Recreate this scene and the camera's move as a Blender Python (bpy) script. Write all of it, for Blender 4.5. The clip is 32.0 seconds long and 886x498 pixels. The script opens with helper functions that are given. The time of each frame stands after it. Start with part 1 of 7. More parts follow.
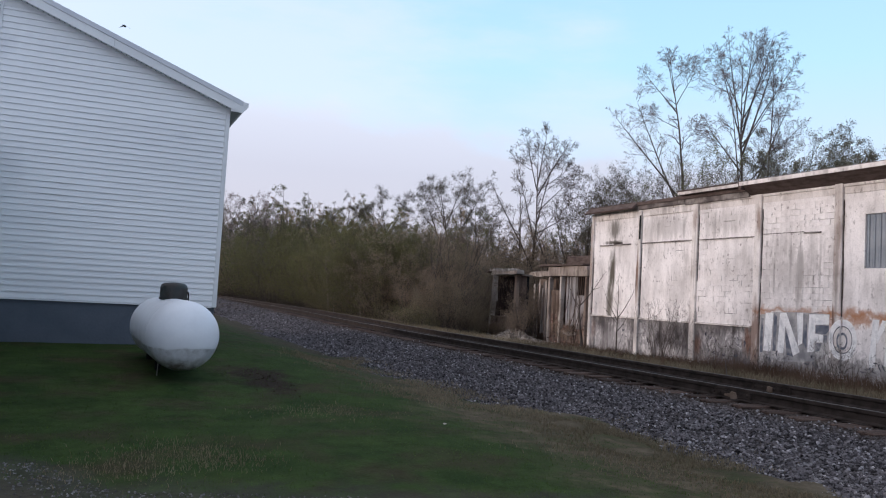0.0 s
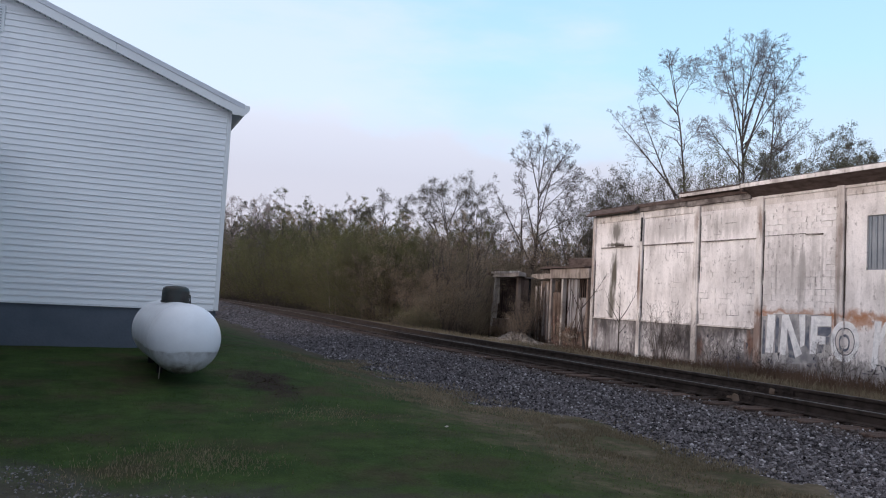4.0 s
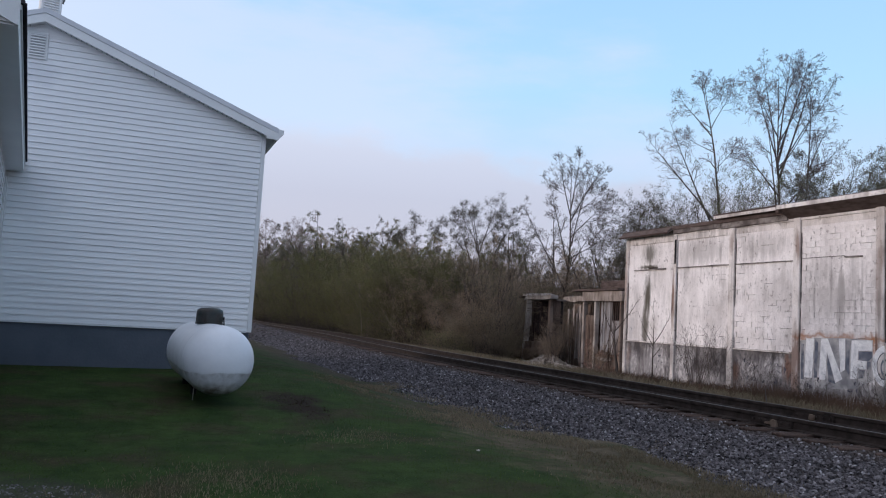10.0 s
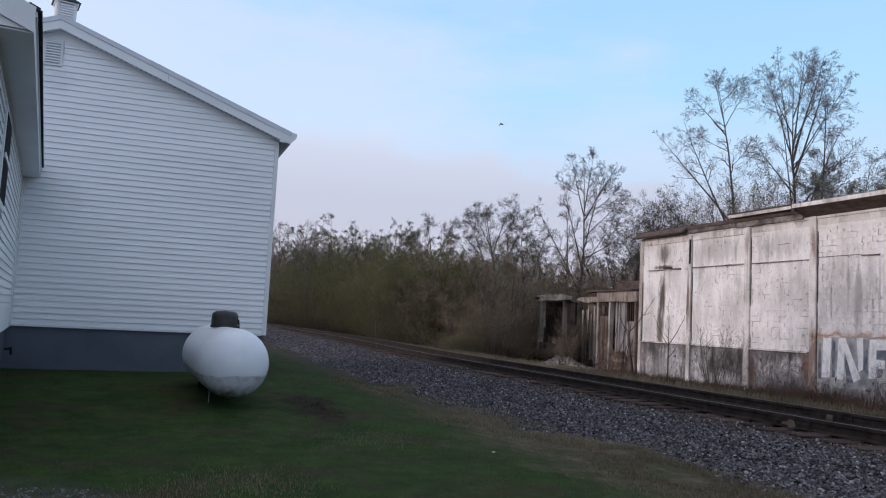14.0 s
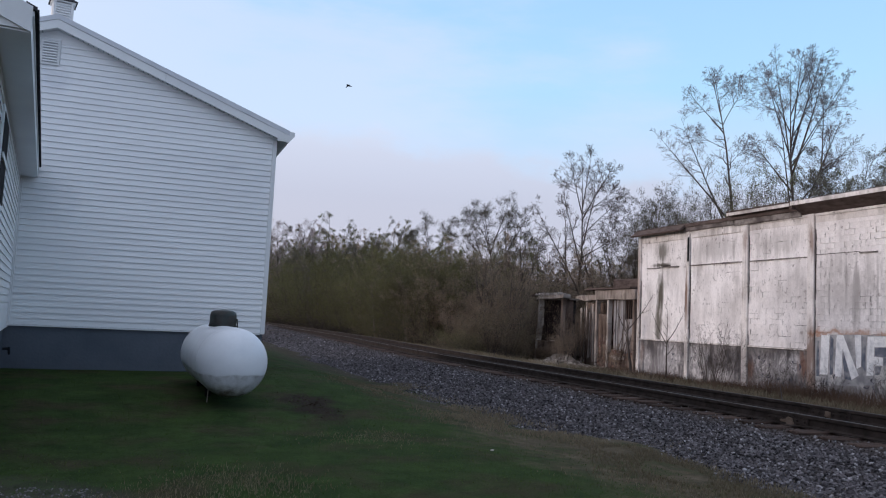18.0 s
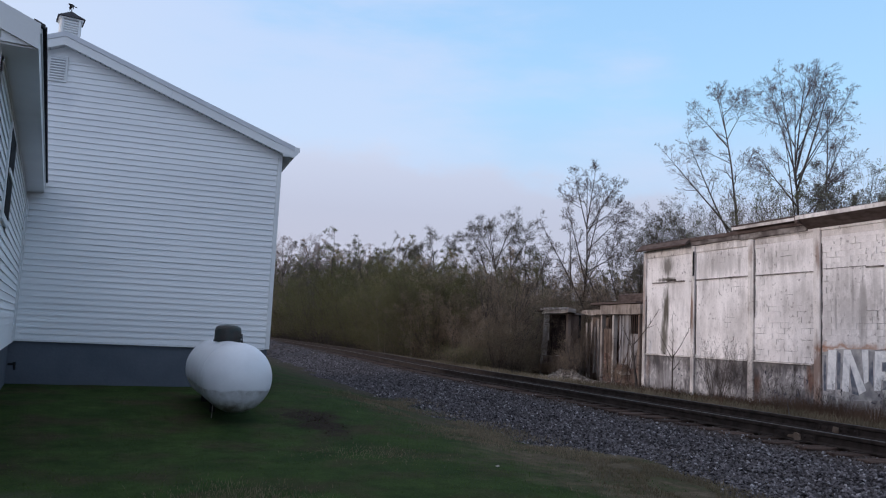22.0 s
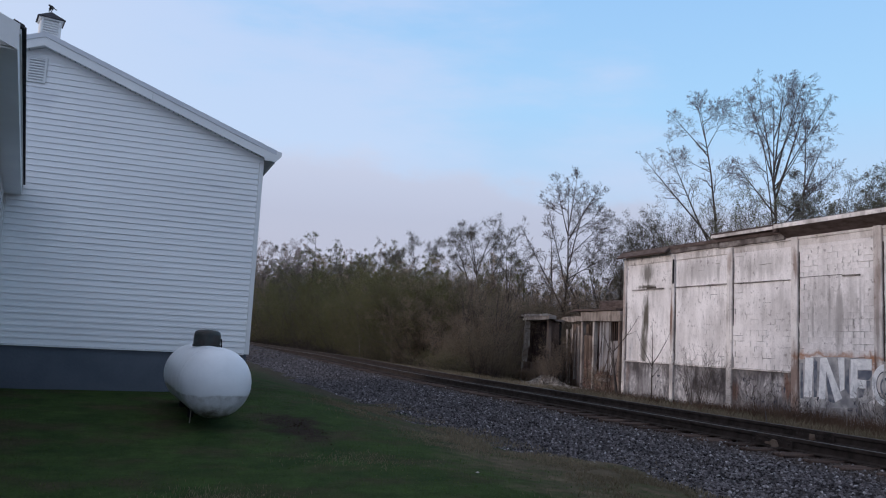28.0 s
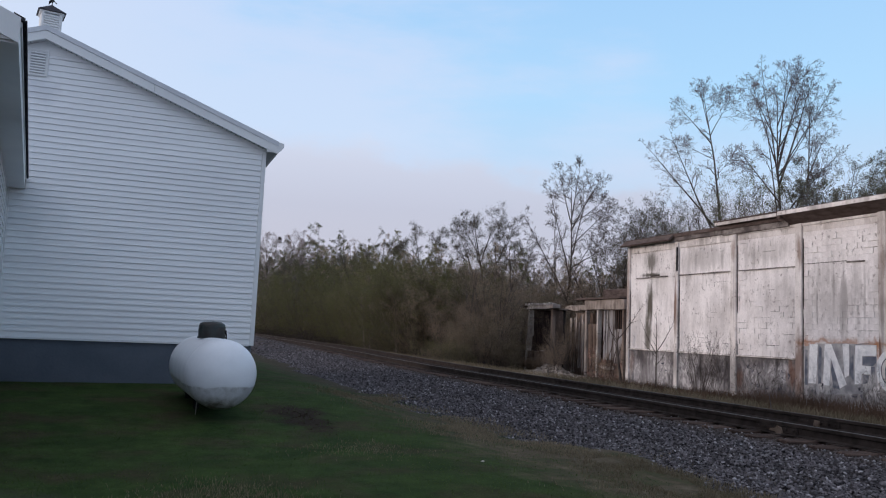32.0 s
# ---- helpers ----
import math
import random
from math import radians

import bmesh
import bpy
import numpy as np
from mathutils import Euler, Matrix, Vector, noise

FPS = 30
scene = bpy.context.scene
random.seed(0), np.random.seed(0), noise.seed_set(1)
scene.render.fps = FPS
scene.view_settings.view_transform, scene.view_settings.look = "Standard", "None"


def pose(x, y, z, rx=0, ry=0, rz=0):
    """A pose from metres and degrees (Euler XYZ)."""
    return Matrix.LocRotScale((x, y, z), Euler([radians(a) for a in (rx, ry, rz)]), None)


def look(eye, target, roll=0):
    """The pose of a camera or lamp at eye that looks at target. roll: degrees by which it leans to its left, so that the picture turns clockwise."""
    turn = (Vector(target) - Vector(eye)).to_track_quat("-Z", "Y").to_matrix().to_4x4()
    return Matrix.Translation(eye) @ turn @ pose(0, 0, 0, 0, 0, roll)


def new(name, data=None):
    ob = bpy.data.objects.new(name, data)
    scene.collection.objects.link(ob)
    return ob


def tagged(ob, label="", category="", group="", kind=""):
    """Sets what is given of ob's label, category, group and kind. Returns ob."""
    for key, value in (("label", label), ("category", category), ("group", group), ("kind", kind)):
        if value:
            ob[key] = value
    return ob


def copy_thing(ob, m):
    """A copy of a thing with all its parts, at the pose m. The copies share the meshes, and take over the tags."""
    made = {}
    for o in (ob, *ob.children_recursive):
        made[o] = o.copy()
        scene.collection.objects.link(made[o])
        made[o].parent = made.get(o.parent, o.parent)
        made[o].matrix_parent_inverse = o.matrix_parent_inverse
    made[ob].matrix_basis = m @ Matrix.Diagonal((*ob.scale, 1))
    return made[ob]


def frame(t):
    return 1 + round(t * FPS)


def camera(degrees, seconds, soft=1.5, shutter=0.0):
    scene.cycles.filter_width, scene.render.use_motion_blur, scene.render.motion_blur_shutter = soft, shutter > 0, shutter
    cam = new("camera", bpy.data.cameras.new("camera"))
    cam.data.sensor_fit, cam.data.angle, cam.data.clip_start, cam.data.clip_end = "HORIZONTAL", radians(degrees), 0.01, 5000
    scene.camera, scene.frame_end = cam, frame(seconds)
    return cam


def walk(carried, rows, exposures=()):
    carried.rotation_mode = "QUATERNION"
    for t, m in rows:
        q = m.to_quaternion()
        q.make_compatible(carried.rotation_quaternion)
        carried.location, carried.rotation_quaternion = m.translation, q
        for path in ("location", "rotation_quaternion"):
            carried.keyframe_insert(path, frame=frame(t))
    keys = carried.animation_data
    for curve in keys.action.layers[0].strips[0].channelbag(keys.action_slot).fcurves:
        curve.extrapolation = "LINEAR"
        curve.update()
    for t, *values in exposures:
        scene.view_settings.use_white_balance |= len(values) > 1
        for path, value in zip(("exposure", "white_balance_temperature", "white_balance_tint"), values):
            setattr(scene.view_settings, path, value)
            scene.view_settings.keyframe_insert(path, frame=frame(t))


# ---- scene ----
cam = camera(58.498, 32.0, soft=1.15)
EYE = (0.0, 0.0, 1.3)


def aim(yaw, pitch, roll):
    """Camera pose at the fixed standpoint: yaw to the left of the track, pitch up, roll clockwise."""
    return pose(*EYE, 0, 0, yaw) @ pose(0, 0, 0, 90 + pitch) @ pose(0, 0, 0, 0, 0, roll)


SWAY = [
    (0, -23.456, 3.507, 3.225),
    (0.5, -23.570, 3.660, 2.970),
    (1, -23.740, 3.812, 3.135),
    (1.5, -23.703, 3.801, 3.076),
    (2, -23.437, 3.632, 3.024),
    (2.5, -23.355, 3.559, 3.317),
    (3, -23.345, 3.657, 3.113),
    (3.5, -23.379, 3.682, 3.095),
    (5.5, -22.586, 4.089, 3.419),
    (6, -22.235, 4.414, 3.629),
    (6.5, -22.105, 4.484, 3.563),
    (7, -22.034, 4.460, 3.326),
    (7.5, -21.971, 4.545, 2.874),
    (8, -21.828, 4.751, 3.213),
    (8.5, -21.487, 5.018, 3.002),
    (9, -21.300, 5.315, 3.014),
    (9.5, -20.956, 5.360, 3.363),
    (10, -20.957, 5.175, 3.282),
    (10.5, -21.010, 4.865, 3.352),
    (11, -20.760, 4.790, 3.392),
    (11.5, -20.519, 5.066, 3.376),
    (12, -20.581, 5.219, 2.872),
    (12.5, -20.654, 5.328, 2.800),
    (13, -20.562, 5.328, 2.900),
    (13.5, -20.197, 5.314, 2.846),
    (14, -19.977, 5.251, 2.912),
    (14.5, -19.677, 5.318, 2.936),
    (16.5, -19.531, 4.977, 2.699),
    (17, -19.733, 4.785, 2.715),
    (17.5, -20.007, 4.943, 2.746),
    (18, -20.107, 5.145, 2.731),
    (18.5, -20.088, 5.258, 2.860),
    (19, -19.890, 5.279, 3.035),
    (19.5, -19.896, 5.427, 2.753),
    (20, -19.588, 5.635, 3.063),
    (20.5, -19.631, 5.708, 2.668),
    (21, -19.651, 5.930, 2.601),
    (21.5, -19.658, 5.990, 2.642),
    (22, -19.709, 6.201, 2.684),
    (22.5, -19.738, 6.360, 2.343),
    (23, -19.927, 6.550, 2.308),
    (23.5, -20.106, 6.464, 2.324),
    (24, -20.514, 6.174, 2.097),
    (24.5, -20.572, 6.200, 2.351),
    (25, -20.752, 6.178, 2.252),
    (25.5, -21.072, 6.327, 2.280),
    (27.5, -21.067, 6.783, 2.749),
    (28, -21.030, 6.685, 2.993),
    (28.5, -21.185, 6.509, 3.044),
    (29, -21.125, 6.202, 3.069),
    (29.5, -21.256, 5.680, 2.781),
    (30, -21.500, 5.165, 2.792),
    (30.5, -21.362, 5.167, 2.820),
    (31, -21.051, 5.505, 2.702),
    (31.5, -20.771, 5.752, 2.899),
    (32, -20.821, 5.941, 2.497),
]
walk(cam, [(t, aim(a, b, c)) for t, a, b, c in SWAY],
     exposures=[(0, 0.34, 6260, 10), (4, 0.34, 6320, 10), (6.5, 0.33, 6300, 10), (9, 0.15, 6090, 10), (20, 0.13, 6060, 10), (23, 0.0, 5900, 10), (27, -0.02, 5900, 10), (29, -0.06, 5880, 10), (30, 0.0, 6010, 10), (31, 0.06, 6140, 10), (32, 0.06, 6150, 10)])

# ---- light: hazy evening sky, sun low on the left behind thin cloud ----
world = bpy.data.worlds.new("sky")
scene.world = world
world.use_nodes = True
wn, wl = world.node_tree.nodes, world.node_tree.links
wn.clear()
w_out = wn.new("ShaderNodeOutputWorld")
w_bg = wn.new("ShaderNodeBackground")
w_sky = wn.new("ShaderNodeTexSky")
w_sky.sky_type = "NISHITA"
w_sky.sun_disc = False
w_sky.sun_elevation = radians(9)
w_sky.sun_rotation = radians(-80)
w_sky.dust_density = 1.5
w_co = wn.new("ShaderNodeTexCoord")
w_sep = wn.new("ShaderNodeSeparateXYZ")
wl.new(w_co.outputs["Generated"], w_sep.inputs[0])
def sky_math(op, a, b=0.0, c=0.0):
    k = wn.new("ShaderNodeMath")
    k.operation = op
    for i, q in enumerate((a, b, c)):
        if isinstance(q, (int, float)):
            k.inputs[i].default_value = q
        else:
            wl.new(q, k.inputs[i])
    return k.outputs[0]


def sky_noise(scale, detail, rough, stretch, turn=(0, 0, 0)):
    mp, nz = wn.new("ShaderNodeMapping"), wn.new("ShaderNodeTexNoise")
    mp.inputs["Rotation"].default_value, mp.inputs["Scale"].default_value = turn, stretch
    wl.new(w_co.outputs["Generated"], mp.inputs[0])
    nz.inputs["Scale"].default_value, nz.inputs["Detail"].default_value, nz.inputs["Roughness"].default_value = scale, detail, rough
    wl.new(mp.outputs[0], nz.inputs["Vector"])
    return nz.outputs[0]


def sky_ramp(value, stops):
    r = wn.new("ShaderNodeValToRGB")
    r.color_ramp.elements[0].position, r.color_ramp.elements[0].color = stops[0][0], (*stops[0][1], 1)
    r.color_ramp.elements[1].position, r.color_ramp.elements[1].color = stops[-1][0], (*stops[-1][1], 1)
    for pos, col in stops[1:-1]:
        r.color_ramp.elements.new(pos).color = (*col, 1)
    wl.new(value, r.inputs[0])
    return r.outputs[0]


def sky_range(value, lo, hi, top=1.0):
    r = wn.new("ShaderNodeMapRange")
    r.interpolation_type = "SMOOTHSTEP"
    r.inputs["From Min"].default_value, r.inputs["From Max"].default_value, r.inputs["To Max"].default_value = lo, hi, top
    wl.new(value, r.inputs["Value"])
    return r.outputs[0]


def sky_mix(f, a, b):
    k = wn.new("ShaderNodeMix")
    k.data_type = "RGBA"
    wl.new(f, k.inputs[0])
    wl.new(a, k.inputs[6])
    wl.new(b, k.inputs[7])
    return k.outputs[2]


w_x, w_y, w_z = w_sep.outputs["X"], w_sep.outputs["Y"], w_sep.outputs["Z"]
# clear sky by height above the horizon
w_clear = sky_ramp(w_z, ((0.0, (0.62, 0.585, 0.66)), (0.12, (0.64, 0.69, 0.81)), (0.20, (0.61, 0.765, 0.95)), (0.29, (0.50, 0.77, 1.02)), (0.46, (0.40, 0.66, 0.98)), (0.75, (0.66, 0.70, 0.80))))
# thin veil of high cloud, thicker towards the north-west, with soft streaks
w_streak = sky_noise(1.7, 7, 0.55, (1.0, 1.6, 3.4), (0.2, 0.5, 0.4))
w_fine = sky_noise(5.0, 8, 0.6, (1.0, 1.3, 4.2), (0.1, 0.75, 0.2))
w_veil = sky_math("MULTIPLY_ADD", w_x, -0.50, sky_math("MULTIPLY_ADD", w_streak, 1.0, sky_math("MULTIPLY", w_fine, 0.45)))
w_veil = sky_range(sky_math("MULTIPLY_ADD", w_z, -0.55, w_veil), 0.22, 0.58, 0.95)
w_pale = sky_ramp(w_z, ((0.05, (0.64, 0.60, 0.69)), (0.24, (0.69, 0.805, 0.985)), (0.4, (0.66, 0.775, 0.99))))
# low bank of grey cloud with a lumpy upper edge, lower towards the east
w_lump = sky_noise(9.0, 9, 0.62, (1.0, 1.0, 2.2))
w_top = sky_math("MULTIPLY_ADD", sky_math("MULTIPLY", w_x, w_x), -0.16, 0.235)
w_over = sky_math("SUBTRACT", sky_math("MULTIPLY_ADD", w_lump, 0.09, w_top), sky_math("ADD", w_z, 0.045))
w_bank = sky_range(w_over, -0.012, 0.022, 0.85)
w_grey = sky_ramp(w_z, ((0.03, (0.62, 0.58, 0.66)), (0.15, (0.62, 0.605, 0.70)), (0.205, (0.70, 0.70, 0.80)), (0.24, (0.76, 0.80, 0.92))))
w_sheet = sky_mix(w_bank, sky_mix(w_veil, w_clear, w_pale), w_grey)
# evening glow: the half of the sky behind the camera is paler and warmer
w_glow = wn.new("ShaderNodeMath")
w_glow.operation = "MULTIPLY_ADD"
w_glow.inputs[1].default_value = -1.0
w_glow.inputs[2].default_value = 0.10
wl.new(w_sep.outputs["X"], w_glow.inputs[0])
w_south = wn.new("ShaderNodeMath")
w_south.operation = "MULTIPLY_ADD"
w_south.inputs[1].default_value = -0.22
wl.new(w_sep.outputs["Y"], w_south.inputs[0])
wl.new(w_glow.outputs[0], w_south.inputs[2])
w_part = wn.new("ShaderNodeMapRange")
w_part.interpolation_type = "SMOOTHSTEP"
w_part.inputs["From Min"].default_value, w_part.inputs["From Max"].default_value = -0.25, 0.55
wl.new(w_south.outputs[0], w_part.inputs["Value"])
w_warm = wn.new("ShaderNodeMix")
w_warm.data_type = "RGBA"
w_glowtint = sky_ramp(sky_range(sky_math("MULTIPLY", w_y, -1.0), 0.0, 0.85), ((0.0, (0.84, 0.815, 0.865)), (1.0, (0.755, 0.815, 0.99))))
wl.new(w_glowtint, w_warm.inputs[7])
wl.new(w_part.outputs[0], w_warm.inputs[0])
wl.new(w_sheet, w_warm.inputs[6])
w_gain = wn.new("ShaderNodeMix")
w_gain.data_type = "RGBA"
w_gain.blend_type = "MULTIPLY"
w_gain.inputs[0].default_value = 1.0
w_gain.inputs[7].default_value = (10, 10, 10, 1)
wl.new(w_warm.outputs[2], w_gain.inputs[6])
w_add = wn.new("ShaderNodeMix")
w_add.data_type = "RGBA"
w_add.inputs[0].default_value = 0.85
wl.new(w_sky.outputs[0], w_add.inputs[6])
wl.new(w_gain.outputs[2], w_add.inputs[7])
wl.new(w_add.outputs[2], w_bg.inputs["Color"])
w_bg.inputs["Strength"].default_value = 0.1
wl.new(w_bg.outputs[0], w_out.inputs[0])

sun = new("sun", bpy.data.lights.new("sun", "SUN"))
sun.data.energy = 1.15
sun.data.angle = radians(14)
sun.data.color = (1.0, 0.84, 0.76)
sun.matrix_basis = look((0, 0, 40), (40 * 0.98, -40 * 0.17, 40 - 40 * 0.16))
scene.view_settings.exposure = 0.0

# ---- materials ----
def surf(name, c1, c2, scale=3.0, rough=0.8, bump=0.3, fine=40.0, c3=None, scale3=0.6, lo=0.35, hi=0.65, metal=0.0,
         stretch=(1, 1, 1), rand=0.0, coat=0.0, island=0.0, spec=0.3, grain=0.2):
    """A two-scale noise surface in metres: c1 to c2 by a broad noise, c3 in patches, fine grain as relief."""
    m = bpy.data.materials.new(name)
    m.use_nodes = True
    n, l = m.node_tree.nodes, m.node_tree.links
    b = n["Principled BSDF"]
    b.inputs["Roughness"].default_value = rough
    b.inputs["Metallic"].default_value = metal
    b.inputs["Specular IOR Level"].default_value = min(spec, 0.06) if rough >= 0.8 else spec
    b.inputs["Coat Weight"].default_value = coat
    co, mp = n.new("ShaderNodeTexCoord"), n.new("ShaderNodeMapping")
    mp.inputs["Scale"].default_value = stretch
    l.new(co.outputs["Object"], mp.inputs[0])
    n1 = n.new("ShaderNodeTexNoise")
    n1.inputs["Scale"].default_value, n1.inputs["Detail"].default_value = scale, 6
    l.new(mp.outputs[0], n1.inputs["Vector"])
    r1 = n.new("ShaderNodeValToRGB")
    r1.color_ramp.elements[0].position, r1.color_ramp.elements[1].position = lo, hi
    r1.color_ramp.elements[0].color, r1.color_ramp.elements[1].color = (*c1, 1), (*c2, 1)
    l.new(n1.outputs[0], r1.inputs[0])
    col = r1.outputs[0]
    if c3:
        n3 = n.new("ShaderNodeTexNoise")
        n3.inputs["Scale"].default_value, n3.inputs["Detail"].default_value = scale3, 8
        l.new(mp.outputs[0], n3.inputs["Vector"])
        r3 = n.new("ShaderNodeValToRGB")
        r3.color_ramp.elements[0].position, r3.color_ramp.elements[1].position = 0.48, 0.66
        l.new(n3.outputs[0], r3.inputs[0])
        mx = n.new("ShaderNodeMix")
        mx.data_type = "RGBA"
        l.new(r3.outputs[0], mx.inputs[0])
        l.new(col, mx.inputs[6])
        mx.inputs[7].default_value = (*c3, 1)
        col = mx.outputs[2]
    n2 = n.new("ShaderNodeTexNoise")
    n2.inputs["Scale"].default_value, n2.inputs["Detail"].default_value = fine, 4
    l.new(mp.outputs[0], n2.inputs["Vector"])
    if rand or island:
        src = n.new("ShaderNodeObjectInfo").outputs["Random"] if rand else n.new("ShaderNodeNewGeometry").outputs["Random Per Island"]
        rg = n.new("ShaderNodeMapRange")
        rg.inputs["To Min"].default_value, rg.inputs["To Max"].default_value = 1 - (rand or island), 1 + (rand or island)
        l.new(src, rg.inputs["Value"])
        mv = n.new("ShaderNodeMix")
        mv.data_type, mv.blend_type = "RGBA", "MULTIPLY"
        mv.inputs[0].default_value = 1.0
        l.new(col, mv.inputs[6])
        l.new(rg.outputs[0], mv.inputs[7])
        col = mv.outputs[2]
    gr = n.new("ShaderNodeMapRange")
    gr.inputs["To Min"].default_value, gr.inputs["To Max"].default_value = 1 - grain, 1 + grain
    l.new(n2.outputs[0], gr.inputs["Value"])
    mg = n.new("ShaderNodeMix")
    mg.data_type, mg.blend_type = "RGBA", "MULTIPLY"
    mg.inputs[0].default_value = 1.0
    l.new(col, mg.inputs[6])
    l.new(gr.outputs[0], mg.inputs[7])
    l.new(mg.outputs[2], b.inputs["Base Color"])
    bp = n.new("ShaderNodeBump")
    bp.inputs["Strength"].default_value, bp.inputs["Distance"].default_value = bump, 0.01
    l.new(n2.outputs[0], bp.inputs["Height"])
    l.new(bp.outputs[0], b.inputs["Normal"])
    return m


M_SIDING = surf("white_vinyl", (0.725, 0.735, 0.75), (0.785, 0.795, 0.805), 0.7, 0.45, 0.04, 60, stretch=(0.4, 0.4, 3), grain=0.03)
M_TRIM = surf("white_aluminium_trim", (0.66, 0.67, 0.685), (0.72, 0.73, 0.735), 1.5, 0.4, 0.03, 50, grain=0.03)
M_SOFFIT = surf("soffit", (0.40, 0.42, 0.45), (0.48, 0.50, 0.52), 2, 0.5, 0.1, 60, grain=0.05)
M_FOUND = surf("grey_painted_foundation", (0.092, 0.106, 0.130), (0.118, 0.132, 0.160), 1.2, 0.8, 0.4, 25, c3=(0.082, 0.092, 0.108), grain=0.08)
M_SHINGLE = surf("dark_shingle", (0.03, 0.03, 0.035), (0.06, 0.06, 0.07), 8, 0.9, 0.8, 60, rand=0.2)
M_METALROOF = surf("pale_metal_roof", (0.45, 0.47, 0.5), (0.55, 0.57, 0.6), 1, 0.4, 0.1, 30)
M_DRIP = surf("grey_drip_metal", (0.50, 0.52, 0.57), (0.58, 0.60, 0.64), 1.2, 0.4, 0.05, 30, grain=0.04)
M_SLOT = surf("soffit_slot_shade", (0.36, 0.37, 0.39), (0.44, 0.45, 0.47), 3, 0.7, 0.1, 20)
# near black: small dark parts, and sheets that stand for unlit recesses
M_DARK = surf("near_black_and_shade", (0.012, 0.012, 0.014), (0.02, 0.02, 0.022), 2, 0.8, 0.1, 20)
M_DOME = surf("weathered_green_steel", (0.014, 0.019, 0.018), (0.030, 0.038, 0.035), 6, 0.45, 0.2, 40, c3=(0.046, 0.032, 0.030), scale3=3.2)
M_CONC = surf("aged_concrete", (0.30, 0.28, 0.26), (0.46, 0.43, 0.40), 2.2, 0.9, 0.6, 25, c3=(0.16, 0.14, 0.13), scale3=1.2)
M_RAIL = surf("rusted_rail", (0.026, 0.021, 0.019), (0.048, 0.038, 0.034), 6, 0.85, 0.3, 60, spec=0.15)
M_RAILTOP = surf("worn_rail_head", (0.055, 0.046, 0.042), (0.095, 0.082, 0.076), 3, 0.6, 0.1, 60, metal=0.4)
M_TIE = surf("creosoted_tie", (0.030, 0.022, 0.019), (0.092, 0.064, 0.053), 5, 0.9, 0.8, 40, stretch=(0.5, 4, 4), rand=0.35)
M_GRAVEL = surf("ballast_stone", (0.052, 0.047, 0.050), (0.122, 0.112, 0.119), 9, 0.9, 0.4, 50, island=0.85)
M_BALLAST = surf("ballast_bed", (0.028, 0.025, 0.028), (0.082, 0.076, 0.083), 26, 0.95, 1.0, 60, c3=(0.06, 0.048, 0.042), scale3=0.8)
def tint_bed(m, near, far, colour, amount):
    """Rust and brake dust between the rails: the stones turn brown within a strip along the track."""
    n, l = m.node_tree.nodes, m.node_tree.links
    b = n["Principled BSDF"]
    col = b.inputs["Base Color"].links[0].from_socket
    geo, sep = n.new("ShaderNodeNewGeometry"), n.new("ShaderNodeSeparateXYZ")
    l.new(geo.outputs["Position"], sep.inputs[0])
    a, c = n.new("ShaderNodeMapRange"), n.new("ShaderNodeMapRange")
    a.inputs["From Min"].default_value, a.inputs["From Max"].default_value = near
    c.inputs["From Min"].default_value, c.inputs["From Max"].default_value = far
    c.inputs["To Max"].default_value = amount
    l.new(sep.outputs["X"], a.inputs["Value"])
    l.new(sep.outputs["X"], c.inputs["Value"])
    mu, mx = n.new("ShaderNodeMath"), n.new("ShaderNodeMix")
    mu.operation, mx.data_type = "MULTIPLY", "RGBA"
    l.new(a.outputs[0], mu.inputs[0])
    l.new(c.outputs[0], mu.inputs[1])
    l.new(mu.outputs[0], mx.inputs[0])
    l.new(col, mx.inputs[6])
    mx.inputs[7].default_value = (*colour, 1)
    l.new(mx.outputs[2], b.inputs["Base Color"])


tint_bed(M_GRAVEL, (7.7, 8.6), (12.2, 11.0), (0.078, 0.061, 0.051), 0.75)
tint_bed(M_BALLAST, (7.7, 8.6), (12.2, 11.0), (0.046, 0.037, 0.032), 0.8)
M_BARK = surf("grey_bark", (0.045, 0.038, 0.035), (0.10, 0.085, 0.078), 5, 0.9, 0.8, 30, stretch=(1, 1, 0.3))
M_BRUSH = surf("thicket_twig", (0.14, 0.112, 0.092), (0.24, 0.195, 0.165), 1.2, 0.9, 0.2, 30)
M_DARKTWIG = surf("dark_twig", (0.030, 0.025, 0.023), (0.060, 0.050, 0.045), 2, 0.9, 0.2, 30)
M_JOINT = surf("pale_rusty_steel", (0.10, 0.072, 0.055), (0.17, 0.13, 0.105), 8, 0.8, 0.3, 40)
M_TWIG = surf("bare_twig", (0.045, 0.034, 0.030), (0.085, 0.064, 0.056), 2, 0.9, 0.2, 30)

